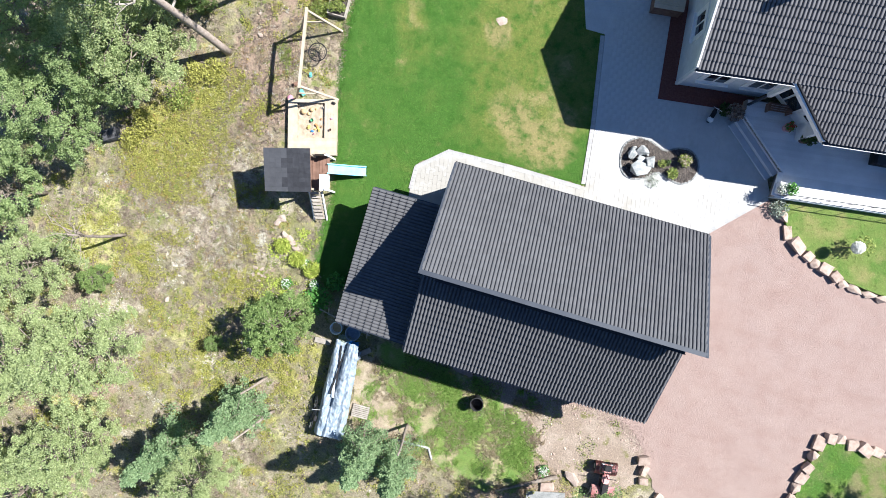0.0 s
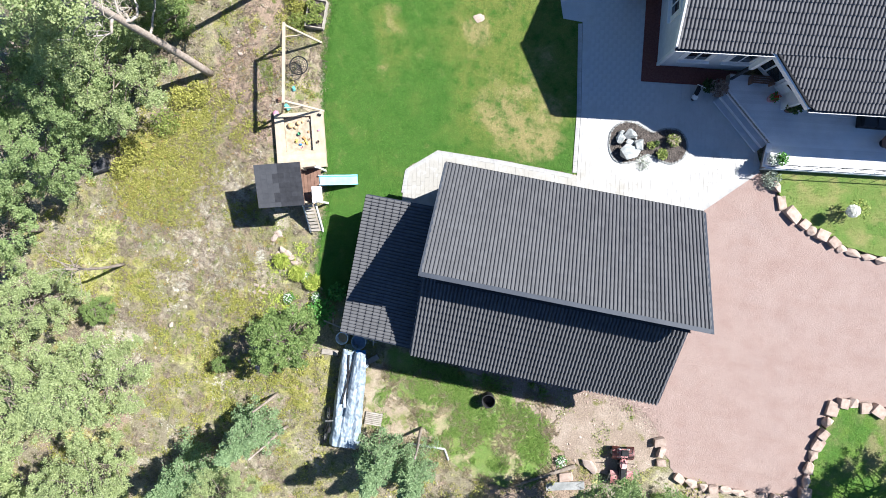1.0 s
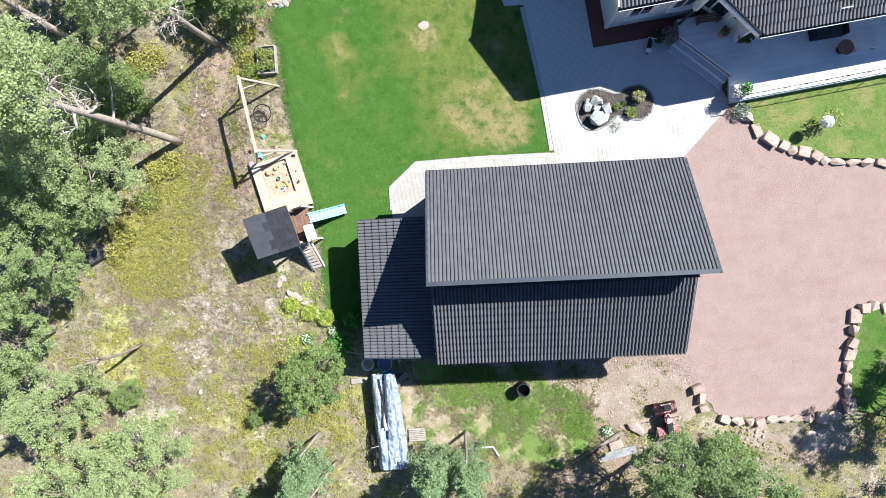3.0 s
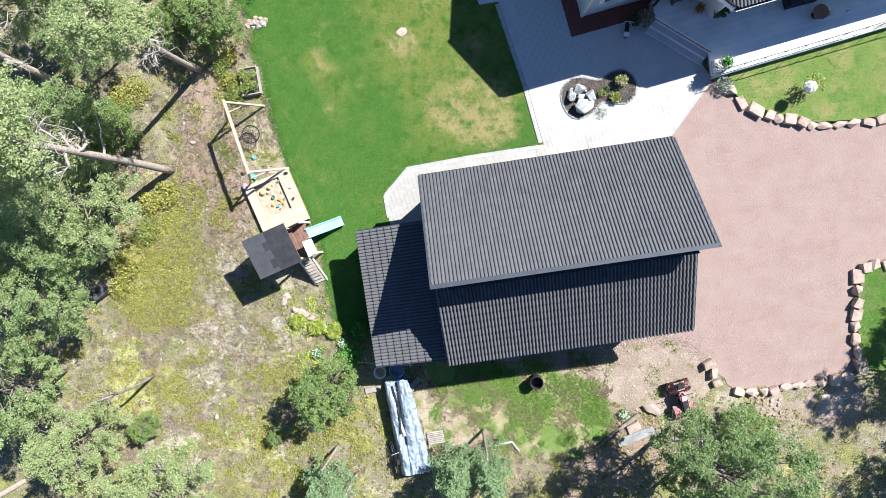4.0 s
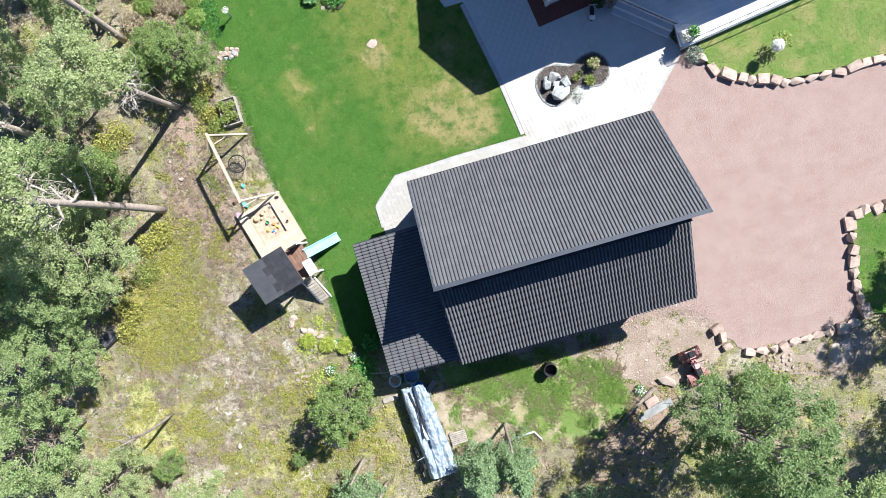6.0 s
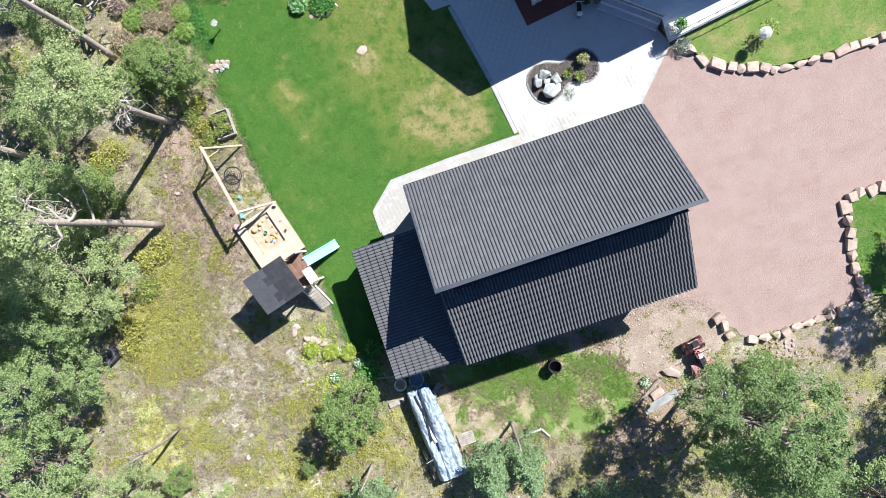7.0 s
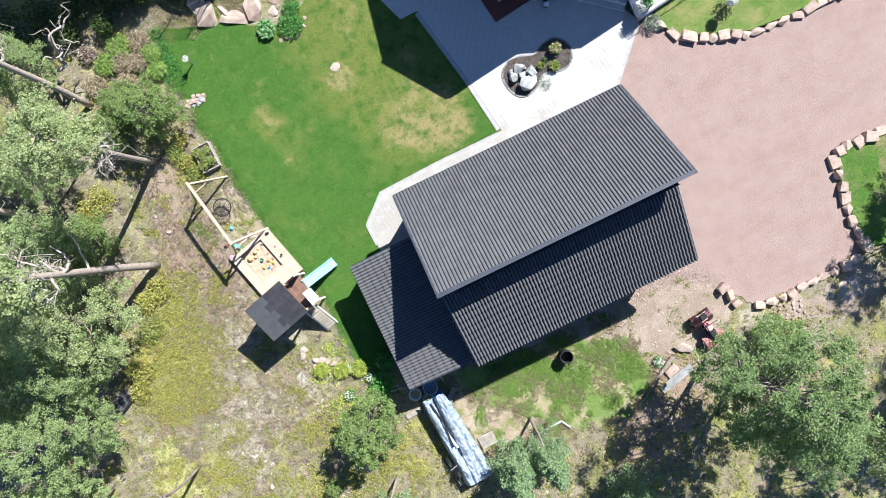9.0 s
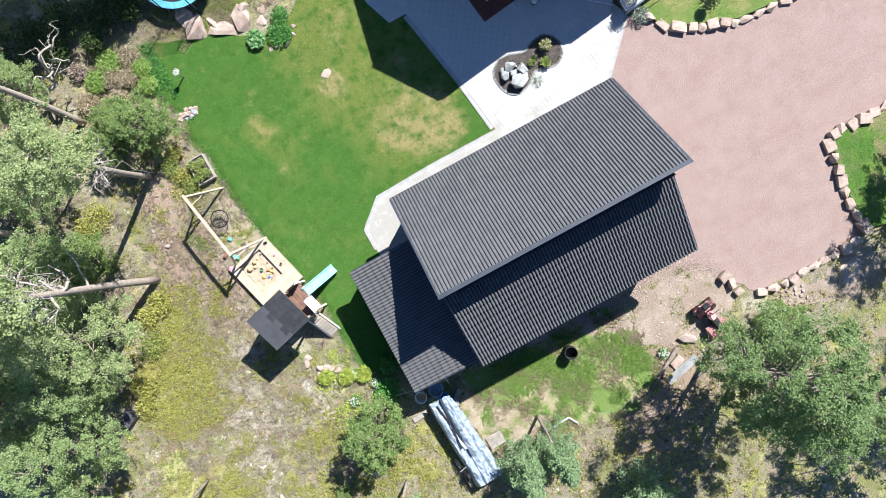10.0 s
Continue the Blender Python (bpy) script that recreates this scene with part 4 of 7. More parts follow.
for x, y in ((-8.75, -4.1), (-8.5, -4.35), (-8.75, -4.5), (-8.42, -4.08), (-8.25, -4.4), (-8.55, -4.6), (-8.35, -4.65)):
    stone("heap_stone", "small flat pale stone in a low heap on the heath", x, y, -0.02, random.uniform(0.22, 0.36), 0.18, 0.13, random.uniform(0, 180), CHIPS, "heap of stones on the heath")
for i in range(34):
    a, k = i * 2.4, 0.22 * math.sqrt(i + 0.3)
    stone("broken_stone", "pale broken stone heaped below the driveway edge", 14.45 + 0.95 * k * math.cos(a), -10.35 + 0.62 * k * math.sin(a), -0.02, random.uniform(0.13, 0.3), random.uniform(0.1, 0.2), 0.14, i * 37, CHIPS, "heap of broken stone")
board = mesh_object("weathered_sheet", box(B(), -0.95, 0.95, -0.2, 0.2, 0.05, 0.09, 0.008), M_GREYSTONE)
board.matrix_world = Matrix.Translation((8.2, -10.85, 0.0)) @ Matrix.Rotation(radians(14), 4, "Z")
tagged(board, "grey weathered board lying beneath the birch", "board")
stone("dark_boulder", "dark grey boulder under the birches", -17.4, 0.25, -0.05, 0.8, 0.7, 0.6, 30, DARK)
for x, y, a, b, r in ((17.9, -10.6, 1.7, 1.1, 30), (-0.39, 10.79, 0.6, 0.42, 25)):
    stone("bedrock_patch", "bare pale bedrock showing through the ground", x, y, -0.05, a, b, 0.11, r, SLABS)

# ---- round bed on the patio ----
sheet("mulch_bed", BED, 0.085, M_SOIL, "dark mulched bed shaped like a figure eight in the paving", "flower bed")
edging = thing("bed_edging", "curved edging of small pale pavers round the bed", "edging")
for (ax, ay), (bx, by) in zip(BED, BED[1:] + BED[:1]):
    d = math.hypot(bx - ax, by - ay)
    k = max(1, round(d / 0.14))
    for i in range(k):
        f = (i + 0.5) / k
        part("edging_paver", box(B(), -d / k / 2 * 0.92, d / k / 2 * 0.92, -0.045, 0.045, 0, 0.085), M_GREYSTONE, edging,
             m=Matrix.Translation((ax + (bx - ax) * f, ay + (by - ay) * f, 0.01)) @ Matrix.Rotation(math.atan2(by - ay, bx - ax), 4, "Z"))


# ---- plants ----
def clump_points(rng, n, centre, r, flat=0.7, tufts=0):
    """Points for leaves in a clump; with tufts, gathered round that many twig ends."""
    def ball(k):
        d = rng.normal(size=(k, 3))
        d /= np.linalg.norm(d, axis=1)[:, None]
        return d * (rng.random((k, 1)) ** 0.45) * r
    if tufts:
        ends = ball(tufts)
        d = ends[rng.integers(0, tufts, n)] + rng.normal(size=(n, 3)) * np.array([0.17, 0.17, 0.11]) * r
    else:
        d = ball(n)
    d[:, 2] *= flat
    return d + np.array(centre)


def limb_mesh(bm, a, b, r0, r1, rng, k=4, wander=0.12, sides=7):
    """A bent, tapered limb, swept as one tube."""
    a, b = Vector(a), Vector(b)
    bow, snake, kink = (Vector(rng.normal(size=3)) * wander * (b - a).length * g for g in (0.25, 0.16, 0.08))
    line = [a.lerp(b, i / k) + bow * math.sin(math.pi * i / k) + snake * math.sin(2 * math.pi * i / k) + kink * math.sin(3 * math.pi * i / k) for i in range(k + 1)]
    rings = []
    for i, p in enumerate(line):
        d = (line[min(i + 1, k)] - line[max(i - 1, 0)]).normalized()
        side = d.orthogonal().normalized() if i == 0 else (side - d * side.dot(d)).normalized()
        up = d.cross(side)
        r = r0 + (r1 - r0) * i / k
        rings.append([bm.verts.new(p + (side * math.cos(2 * math.pi * q / sides) + up * math.sin(2 * math.pi * q / sides)) * r) for q in range(sides)])
    for lo, hi in zip(rings, rings[1:]):
        for q in range(sides):
            bm.faces.new((lo[q], lo[(q + 1) % sides], hi[(q + 1) % sides], hi[q]))
    bm.faces.new(rings[-1])
    bm.faces.new(rings[0][::-1])
    return line[-1]


def tree(name, label, seed, height, radius, low, leaves, leaf, mats, lean=(0, 0), shape="round", trunk=0.13, clumps=46, clump=0.62, dead=0, tip=0.03):
    """A tree at the origin: tapered trunk with limbs, and a crown of many leaf clumps; low is where the crown begins."""
    rng = np.random.default_rng(seed)
    ob = thing(name, label, "tree")
    bm = B()
    top = Vector((lean[0], lean[1], height * 0.93))
    limb_mesh(bm, (0, 0, -0.1), top, trunk, tip, rng, 12, 0.02, 12)
    pts, tips = [], []
    for i in range(clumps):
        f = (i + 0.5) / clumps
        z = low + (height - low) * f
        if shape == "round":
            r = radius * math.sqrt(max(0.05, 1 - (2 * f - 0.85) ** 2 / 1.35))
        elif shape == "cone":
            r = radius * (1.04 - f) ** 0.85
        else:
            r = radius * (0.55 + 0.45 * math.sin(math.pi * (0.25 + 0.75 * f)))
        a = i * 2.399 + rng.uniform(-0.5, 0.5)
        rr = r * (math.sqrt(rng.uniform(0.12, 1.0)) if shape != "cone" else rng.uniform(0.5, 1.0)) * rng.uniform(0.85, 1.15)
        axis = Vector((lean[0], lean[1], 0)) * (z / height)
        tip = axis + Vector((rr * math.cos(a), rr * math.sin(a), z + rng.uniform(-0.2, 0.2)))
        tips.append(tip)
        root = Vector((lean[0], lean[1], 0)) * 0.8 + Vector((0, 0, max(low * 0.8, z - rr * (0.55 if shape != "cone" else -0.1))))
        limb_mesh(bm, root, tip, 0.035 if shape != "cone" else 0.02, 0.008, rng, 3, 0.2)
        size = clump * rng.uniform(0.7, 1.3) * (1 if shape != "cone" else (1.15 - 0.7 * f))
        n = max(10, int(leaves / clumps))
        if shape == "cone":
            g = rng.random((n, 1)) ** 0.6
            p = np.array(axis) * np.ones((n, 3)) * (1 - g) + np.array(tip) * g
            p[:, 2] = tip.z + (1 - g[:, 0]) * 0.12 * rr
            side_v = np.array([-math.sin(a), math.cos(a), 0])
            p += side_v * rng.normal(size=(n, 1)) * 0.30 * size * (1.15 - 0.75 * g) + rng.normal(size=(n, 3)) * np.array([0.05, 0.05, 0.06])
            pts.append(p)
        else:
            pts.append(clump_points(rng, n, tip, size, 0.6, 11))
    tr = part("trunk", bm, mats[0], ob, smooth=True)
    for i in range(dead):
        bm = B()
        z = low * (0.62 + 0.4 * i / max(1, dead))
        a = rng.uniform(0, 6.28)
        mid = Vector((math.cos(a), math.sin(a), 0)) * rng.uniform(0.8, 1.7) + Vector((lean[0] * z / height, lean[1] * z / height, z + 0.1))
        start = Vector((lean[0] * z / height, lean[1] * z / height, z))
        limb_mesh(bm, start, mid, 0.065, 0.03, rng, 8, 0.6)
        for q in range(5):
            p = start.lerp(mid, rng.uniform(0.4, 1.0))
            end = p + Vector(rng.normal(size=3)) * 0.45 + (mid - start) * 0.3
            limb_mesh(bm, p, end, 0.022, 0.008, rng, 6, 0.7, 5)
            limb_mesh(bm, end, end + Vector(rng.normal(size=3)) * 0.3, 0.01, 0.004, rng, 3, 0.6, 4)
        part("dead_branch", bm, M_SILVER, ob, "bleached bare branch", smooth=True)
    c = np.concatenate(pts)
    me = quads_mesh("crown", c, leaf * rng.uniform(0.6, 1.3, len(c)), mats[1], 0.48, seed)
    cr = new("crown", me)
    cr.parent = ob
    return ob


def spot_m(x, y, turn=0.0, s=1.0, sz=None):
    return Matrix.Translation((x, y, 0)) @ Matrix.Rotation(radians(turn), 4, "Z") @ Matrix.Diagonal((s, s, sz or s, 1))


def plant_all(proto, places):
    """The first place takes the tree itself, the others copies of it."""
    for i, (x, y, turn, sc) in enumerate(places):
        m = spot_m(x, y, turn, sc)
        if i:
            copy_thing(proto, m)
    x, y, turn, sc = places[0]
    proto.matrix_basis = spot_m(x, y, turn, sc)


pine_a = tree("pine_tree", "tall pine with grey-orange bark and bare lower branches", 1, 12.4, 1.9, 10.2, 14000, 0.055, (M_PINEBARK, M_PINELEAF), (-1.2, 0.3), "flat", 0.19, 44, 0.7, dead=10, tip=0.1)
plant_all(pine_a, [(-12.9, 5.75, 0, 1.0), (-10.75, 10.55, 140, 0.82), (-12.4, 14.5, 300, 0.9), (-19.0, 5.0, 80, 0.9), (-19.5, -7.5, 30, 0.85), (-17.0, 10.4, 200, 0.9)])
rng = np.random.default_rng(91)
for knee, radius in ((((-0.42, 0.12, 5.0), (-0.5, 0.75, 4.85), (-0.32, 1.25, 5.1), (-0.36, 2.0, 5.3)), 0.06), (((-0.62, 0.16, 6.5), (-0.22, 0.5, 6.4), (-0.18, 0.85, 6.5), (-0.45, 1.35, 6.7)), 0.07)):
    bm = B()
    for k, (a, b) in enumerate(zip(knee, knee[1:])):
        limb_mesh(bm, a, b, radius * (1 - 0.22 * k), radius * (0.78 - 0.22 * k), rng, 5, 0.25, 9)
    part("bent_limb", bm, M_SILVER, pine_a, "bleached crooked limb", smooth=True)
leaf_a = tree("birch_tree", "leafy birch with a broad pale green crown", 2, 8.6, 2.35, 2.4, 30000, 0.047, (M_BARK, M_BIRCH), (0.2, -0.2), "round", 0.11, 70, 0.56)
plant_all(leaf_a, [(-16.2, 7.8, 0, 0.95), (-16.6, 2.9, 60, 0.78), (-17.9, 0.1, 130, 0.86), (-18.9, -14.6, 280, 0.8), (-19.5, 3.5, 20, 1.0), (-20.0, -3.5, 90, 1.0), (-13.6, 16.0, 45, 0.66), (-14.6, 11.6, 210, 0.6)])
leaf_c = tree("birch_tree", "broad dark green birch behind the driveway", 21, 10.4, 2.65, 3.4, 38000, 0.047, (M_BARK, M_DEEP), (0.2, -0.2), "round", 0.13, 84, 0.56, dead=3)
plant_all(leaf_c, [(9.95, -10.7, 100, 1.0), (10.5, -12.4, 220, 0.85)])
leaf_b = tree("aspen_tree", "slender aspen with loose grey-green leaves", 5, 7.6, 2.1, 2.0, 26000, 0.045, (M_BARK, M_PINELEAF), (-0.2, 0.1), "round", 0.1, 56, 0.56)
plant_all(leaf_b, [(-13.6, -9.0, 80, 0.95), (-16.4, -9.8, 190, 1.0), (-13.4, -13.6, 270, 0.85), (-17.4, -6.2, 20, 0.8), (-19.0, -12.4, 140, 1.1), (-7.8, -13.6, 220, 0.75), (-15.0, -16.0, 120, 1.1), (-18.0, -16.5, 10, 1.1), (-16.8, 13.4, 300, 0.9), (-15.1, 4.3, 40, 1.0), (-17.4, 4.1, 250, 0.72), (-17.8, 6.2, 90, 0.65)])
spruce_a = tree("spruce_tree", "young spruce with blue-green needles in tiers", 8, 5.6, 1.65, 0.5, 15000, 0.05, (M_BARK, M_SPRUCE), (0, 0), "cone", 0.09, 90, 0.62)
plant_all(spruce_a, [(-7.1, -10.6, 0, 1.0), (-0.95, -10.7, 50, 1.0), (0.75, -11.0, 120, 0.9), (-9.6, -13.0, 200, 1.05), (3.5, -14.5, 70, 1.1)])
bush_a = tree("young_birch", "dense young birch with fresh green leaves", 11, 3.4, 1.35, 0.5, 14000, 0.042, (M_BARK, M_YOUNG), (0, 0), "round", 0.05, 56, 0.36)
plant_all(bush_a, [(-6.4, -6.0, 0, 1.12), (-9.15, 12.35, 90, 1.0), (-10.4, 13.3, 10, 0.7), (-11.5, 12.4, 200, 0.7), (-14.8, 8.0, 175, 0.85), (-15.9, -6.7, 10, 0.5), (-9.6, -8.2, 0, 0.3), (13.1, -10.7, 120, 0.8)])
# trees beyond, whose shade falls into the place
plant_all(copy_thing(leaf_a, spot_m(-2.5, 23.2, 0, 1.1)), [(-2.5, 23.2, 0, 1.1), (-6.0, 24.0, 70, 1.15), (0.5, 24.5, 190, 1.2), (-12.0, 22.8, 240, 1.0), (-15.8, 20.8, 33, 1.0), (24.6, -6.6, 300, 0.95), (22.4, -15.4, 150, 1.0), (15.5, -17.0, 210, 1.1), (23.6, -13.6, 90, 0.95), (-9.0, 24.2, 0, 1.0), (-8.2, 22.5, 20, 0.9), (-4.2, 21.8, 130, 0.8), (2.0, -18.0, 45, 1.0), (-4.5, -17.0, 100, 1.0)])


def snag(x, y, height, lean, seed, twigs=0):
    """A dead standing trunk with a few bare twigs near its top."""
    rng = np.random.default_rng(seed)
    ob = thing("dead_tree", "bleached standing dead tree stripped of bark", "dead tree", spot_m(x, y))
    part("trunk", (lambda bm: (limb_mesh(bm, (0, 0, -0.05), (lean[0], lean[1], height), 0.085, 0.04, rng, 8, 0.03), bm)[1])(B()), M_DEAD, ob, smooth=True)
    for i in range(twigs):
        bm = B()
        z = height * rng.uniform(0.7, 1.0)
        a = Vector((lean[0] * z / height, lean[1] * z / height, z))
        b = a + Vector((rng.normal() * 0.8, rng.normal() * 0.8, rng.uniform(-0.1, 0.5)))
        limb_mesh(bm, a, b, 0.02, 0.006, rng, 3, 0.5)
        part("branch", bm, M_DEAD, ob, smooth=True)


snag(-15.55, -4.38, 4.2, (-0.1, 0.0), 3, 18)
snag(-18.0, -7.2, 4.0, (0, 0), 4, 10)
snag(-6.7, -9.25, 2.6, (-0.3, -0.2), 5)
snag(-5.9, -10.75, 4.0, (-0.5, -0.3), 6)
snag(0.7, -9.45, 3.6, (0.0, -0.2), 7)
snag(-1.46, -10.3, 1.6, (0.1, -0.2), 8)
rng = np.random.default_rng(77)
old = thing("dead_tree", "crooked silver-bleached dead tree with forked limbs", "dead tree", spot_m(-13.2, 16.2))
bm = B()
fork = limb_mesh(bm, (0, 0, -0.05), (1.2, 0.0, 1.5), 0.10, 0.08, rng, 9, 0.5)
crown_end = limb_mesh(bm, fork, (2.5, 0.7, 3.0), 0.08, 0.045, rng, 9, 0.5)
part("trunk", bm, M_SILVER, old, smooth=True)
for k in range(9):
    a = fork.lerp(crown_end, k / 8)
    b = a + Vector((rng.normal() * 0.5 + 0.1, rng.normal() * 0.7, rng.uniform(0.1, 0.6)))
    bm = B()
    limb_mesh(bm, a, b, 0.05, 0.02, rng, 8, 0.6)
    limb_mesh(bm, b, b + Vector(rng.normal(size=3)) * 0.35, 0.016, 0.006, rng, 3, 0.6)
    limb_mesh(bm, a.lerp(b, 0.6), a.lerp(b, 0.6) + Vector(rng.normal(size=3)) * 0.4, 0.016, 0.006, rng, 3, 0.6)
    part("limb", bm, M_SILVER, old, smooth=True)


def leafy_plant(name, label, x, y, r, h, mat, n=260, leaf=0.06, z=0.0, seed=1, stem=True, extra=None, category="plant", aspect=0.6):
    """A low plant: stems, a heap of leaves, and blossom where it has any."""
    rng = np.random.default_rng(seed)
    ob = thing(name, label, category, Matrix.Translation((x, y, z)))
    if stem:
        bm = B()
        for i in range(5):
            a = i * 1.257 + rng.uniform(-0.3, 0.3)
            beam(bm, (0, 0, -0.03), (r * 0.55 * math.cos(a), r * 0.55 * math.sin(a), h * 0.75), 0.012, round_sides=5)
        part("stems", bm, M_BARK, ob)
    p = clump_points(rng, n, (0, 0, h * 0.55), 1.0, 1.0)
    p[:, :2] *= r
    p[:, 2] = h * 0.55 + (p[:, 2] - h * 0.55) * h * 0.45
    c = new("leaves", quads_mesh("leaves", p, leaf * rng.uniform(0.6, 1.3, n), mat, 0.8, seed, aspect))
    c.parent = ob
    if extra:
        k = n // 3
        p = clump_points(rng, k, (0, 0, h * 0.75), 1.0, 1.0)
        p[:, :2] *= r * 0.9
        p[:, 2] = h * 0.8 + (p[:, 2] - h * 0.75) * h * 0.25
        c = new("blossom", quads_mesh("blossom", p, leaf * 0.8 * np.ones(k), extra, 0.5, seed + 1))
        c.parent = ob
    return ob


leafy_plant("hosta", "large round green leafy garden plant", -2.67, 13.95, 0.5, 0.4, M_HOSTA, 520, 0.085, seed=31)
leafy_plant("garden_shrub", "bright green garden shrub beside flat rocks", -1.5, 13.62, 0.68, 0.4, M_GARDEN, 1100, 0.055, seed=32)
leafy_plant("garden_shrub", "bright green garden shrub beside flat rocks", -1.05, 14.4, 0.48, 0.4, M_GARDEN, 800, 0.05, seed=33)
for i, (x, y) in enumerate(((-6.78, -3.1), (-7.7, -2.65), (-5.95, -3.4))):
    leafy_plant("fern", "bright yellow-green fern in the flower bed", x, y, 0.42, 0.4, M_FERN, 420, 0.15, seed=40 + i, aspect=0.13)
leafy_plant("daisy_clump", "low clump with small white flowers", -5.6, -4.1, 0.3, 0.4, M_GARDEN, 200, 0.05, seed=45, extra=M_FLOWER)
leafy_plant("daisy_clump", "low clump with small white flowers", -6.35, -3.2, 0.3, 0.25, M_GARDEN, 200, 0.05, seed=46, extra=M_FLOWER)
leafy_plant("daisy_clump", "low clump with small white flowers", -6.97, -4.4, 0.32, 0.3, M_GARDEN, 200, 0.05, seed=47, extra=M_FLOWER)
leafy_plant("hedge_shrub", "dark shrub in the shade beside the lean-to", -5.2, -4.7, 0.7, 0.9, M_GARDEN, 420, 0.08, seed=48)
leafy_plant("hedge_shrub", "dark shrub in the shade beside the lean-to", -4.6, -3.6, 0.5, 0.7, M_GARDEN, 300, 0.08, seed=49)
leafy_plant("bed_shrub", "low green shrub in the mulched bed", 8.9, 6.3, 0.22, 0.3, M_GRASSLEAF, 160, 0.045, z=0.08, seed=50)
leafy_plant("bed_shrub", "yellow-green shrub in the mulched bed", 9.48, 5.98, 0.28, 0.36, M_GRASSLEAF, 220, 0.06, z=0.08, seed=51)
leafy_plant("bed_shrub", "reddish flowering shrub in the mulched bed", 9.85, 6.7, 0.34, 0.5, M_GRASSLEAF, 240, 0.06, z=0.08, seed=52, extra=M_DRY)
leafy_plant("bed_shrub", "low green shrub in the mulched bed", 9.1, 6.4, 0.18, 0.3, M_SHADE, 120, 0.045, z=0.08, seed=53)
leafy_plant("silver_shrub", "rounded silver-grey shrub beside the border stones", 14.75, 5.75, 0.5, 0.55, M_PALELEAF, 420, 0.05, seed=54)
leafy_plant("white_flower_plant", "pale shrub full of white blossom spilling onto paving", 8.72, 5.42, 0.42, 0.14, M_PALELEAF, 300, 0.03, z=0.05, seed=55, extra=M_FLOWER)
# standard shrub with a white ball of blossom
hyd = thing("standard_rose", "small standard shrub with a white ball of blossom", "shrub", Matrix.Translation((18.2, 4.85, 0.17)))
part("stem", beam(B(), (0, 0, 0), (0, 0, 1.0), 0.02, round_sides=7), M_BARK, hyd)
rng = np.random.default_rng(61)
pp = clump_points(rng, 1200, (0, 0, 1.1), 0.3, 0.9)
cc = new("blossom", quads_mesh("blossom", pp, 0.035 * np.ones(len(pp)), M_FLOWER, 0.6, 61))
cc.parent = hyd
pp = clump_points(rng, 200, (0.45, 0.2, 0.75), 0.5, 0.6)
cc = new("leaves", quads_mesh("leaves", pp, 0.07 * np.ones(200), M_GRASSLEAF, 0.8, 62))
cc.parent = hyd
# little bird bath with flowers on the lawn
bath = thing("flower_stand", "stone flower bowl on a thin stem on the lawn", "flower stand", Matrix.Translation((-6.8, 14.1, 0)))
part("stem", beam(B(), (0, 0, 0), (0, 0, 0.75), 0.03, round_sides=8), M_GREYSTONE, bath)
part("bowl", beam(B(), (0, 0, 0.7), (0, 0, 0.85), 0.08, round_sides=14, taper=1.7), M_GREYSTONE, bath)
pp = clump_points(rng, 90, (0, 0, 0.9), 0.17, 0.5)
cc = new("blossom", quads_mesh("blossom", pp, 0.035 * np.ones(90), M_FLOWER, 0.6, 63))
cc.parent = bath

# ---- play set ----
PM = Matrix.Translation((-7.66, 0.97, 0)) @ Matrix.Rotation(radians(15), 4, "Z")
tower = thing("play_tower", "wooden play tower with dark shingle roof, stairs and slide", "play tower", PM)
RZ = 2.55
part("roof_deck", slab(B(), [(-1.05, -0.95, RZ), (1.05, -0.95, RZ), (1.05, 0.95, RZ + 0.32), (-1.05, 0.95, RZ + 0.32)], 0.06), M_BROWNWOOD, tower)
for r in range(9):
    for c in range(8):
        v0, u0 = -0.95 + r * 0.211, -1.05 + c * 0.2625
        z0 = RZ + 0.32 * (v0 + 0.95) / 1.9
        light = c + 0.6 * math.sin(r * 1.4) + (r % 2) * 0.4 < 3.2
        bm = slab(B(), [(u0 + 0.001, v0 - 0.02, z0 + 0.03), (u0 + 0.261, v0 - 0.02, z0 + 0.03), (u0 + 0.261, v0 + 0.21, z0 + 0.058), (u0 + 0.001, v0 + 0.21, z0 + 0.058)], 0.02)
        part("shingle", bm, M_FELT2 if light else M_FELT, tower)
for u, v in ((-0.85, -0.78), (0.85, -0.78), (-0.85, 0.78), (0.85, 0.78)):
    part("post", box(B(), u - 0.05, u + 0.05, v - 0.05, v + 0.05, 0, RZ + (0.0 if v < 0 else 0.24)), M_PINE, tower)
for i in range(15):
    u = -0.9 + i * 0.164
    part("floor_board", box(B(), u, u + 0.155, -0.8, 0.85, 1.15, 1.2, 0.004), M_BROWNWOOD, tower)
for i in range(9):
    v = -0.78 + i * 0.18
    part("wall_board", box(B(), -0.92, -0.9, v, v + 0.17, 0.9, 2.1), M_BROWNWOOD, tower)
for v in (-0.8, 0.8):
    part("corner_post", box(B(), 1.48, 1.57, v - 0.045, v + 0.045, 0, 1.95), M_WHITE, tower)
part("side_panel", slab(B(), [(0.95, 0.82, 1.95), (1.55, 0.82, 1.95), (1.55, 0.86, 1.95), (0.95, 0.86, 1.95)], 0.72), M_PINE, tower)
part("side_panel", slab(B(), [(1.53, -0.8, 1.85), (1.57, -0.8, 1.85), (1.57, -0.1, 1.85), (1.53, -0.1, 1.85)], 0.62), M_WHITE, tower, "white painted side panel")
part("shelf_board", slab(B(), [(1.25, -0.85, 1.9), (1.65, -0.85, 1.86), (1.65, -0.1, 1.86), (1.25, -0.1, 1.9)], 0.03), M_WHITE, tower, "pale board on the rail")
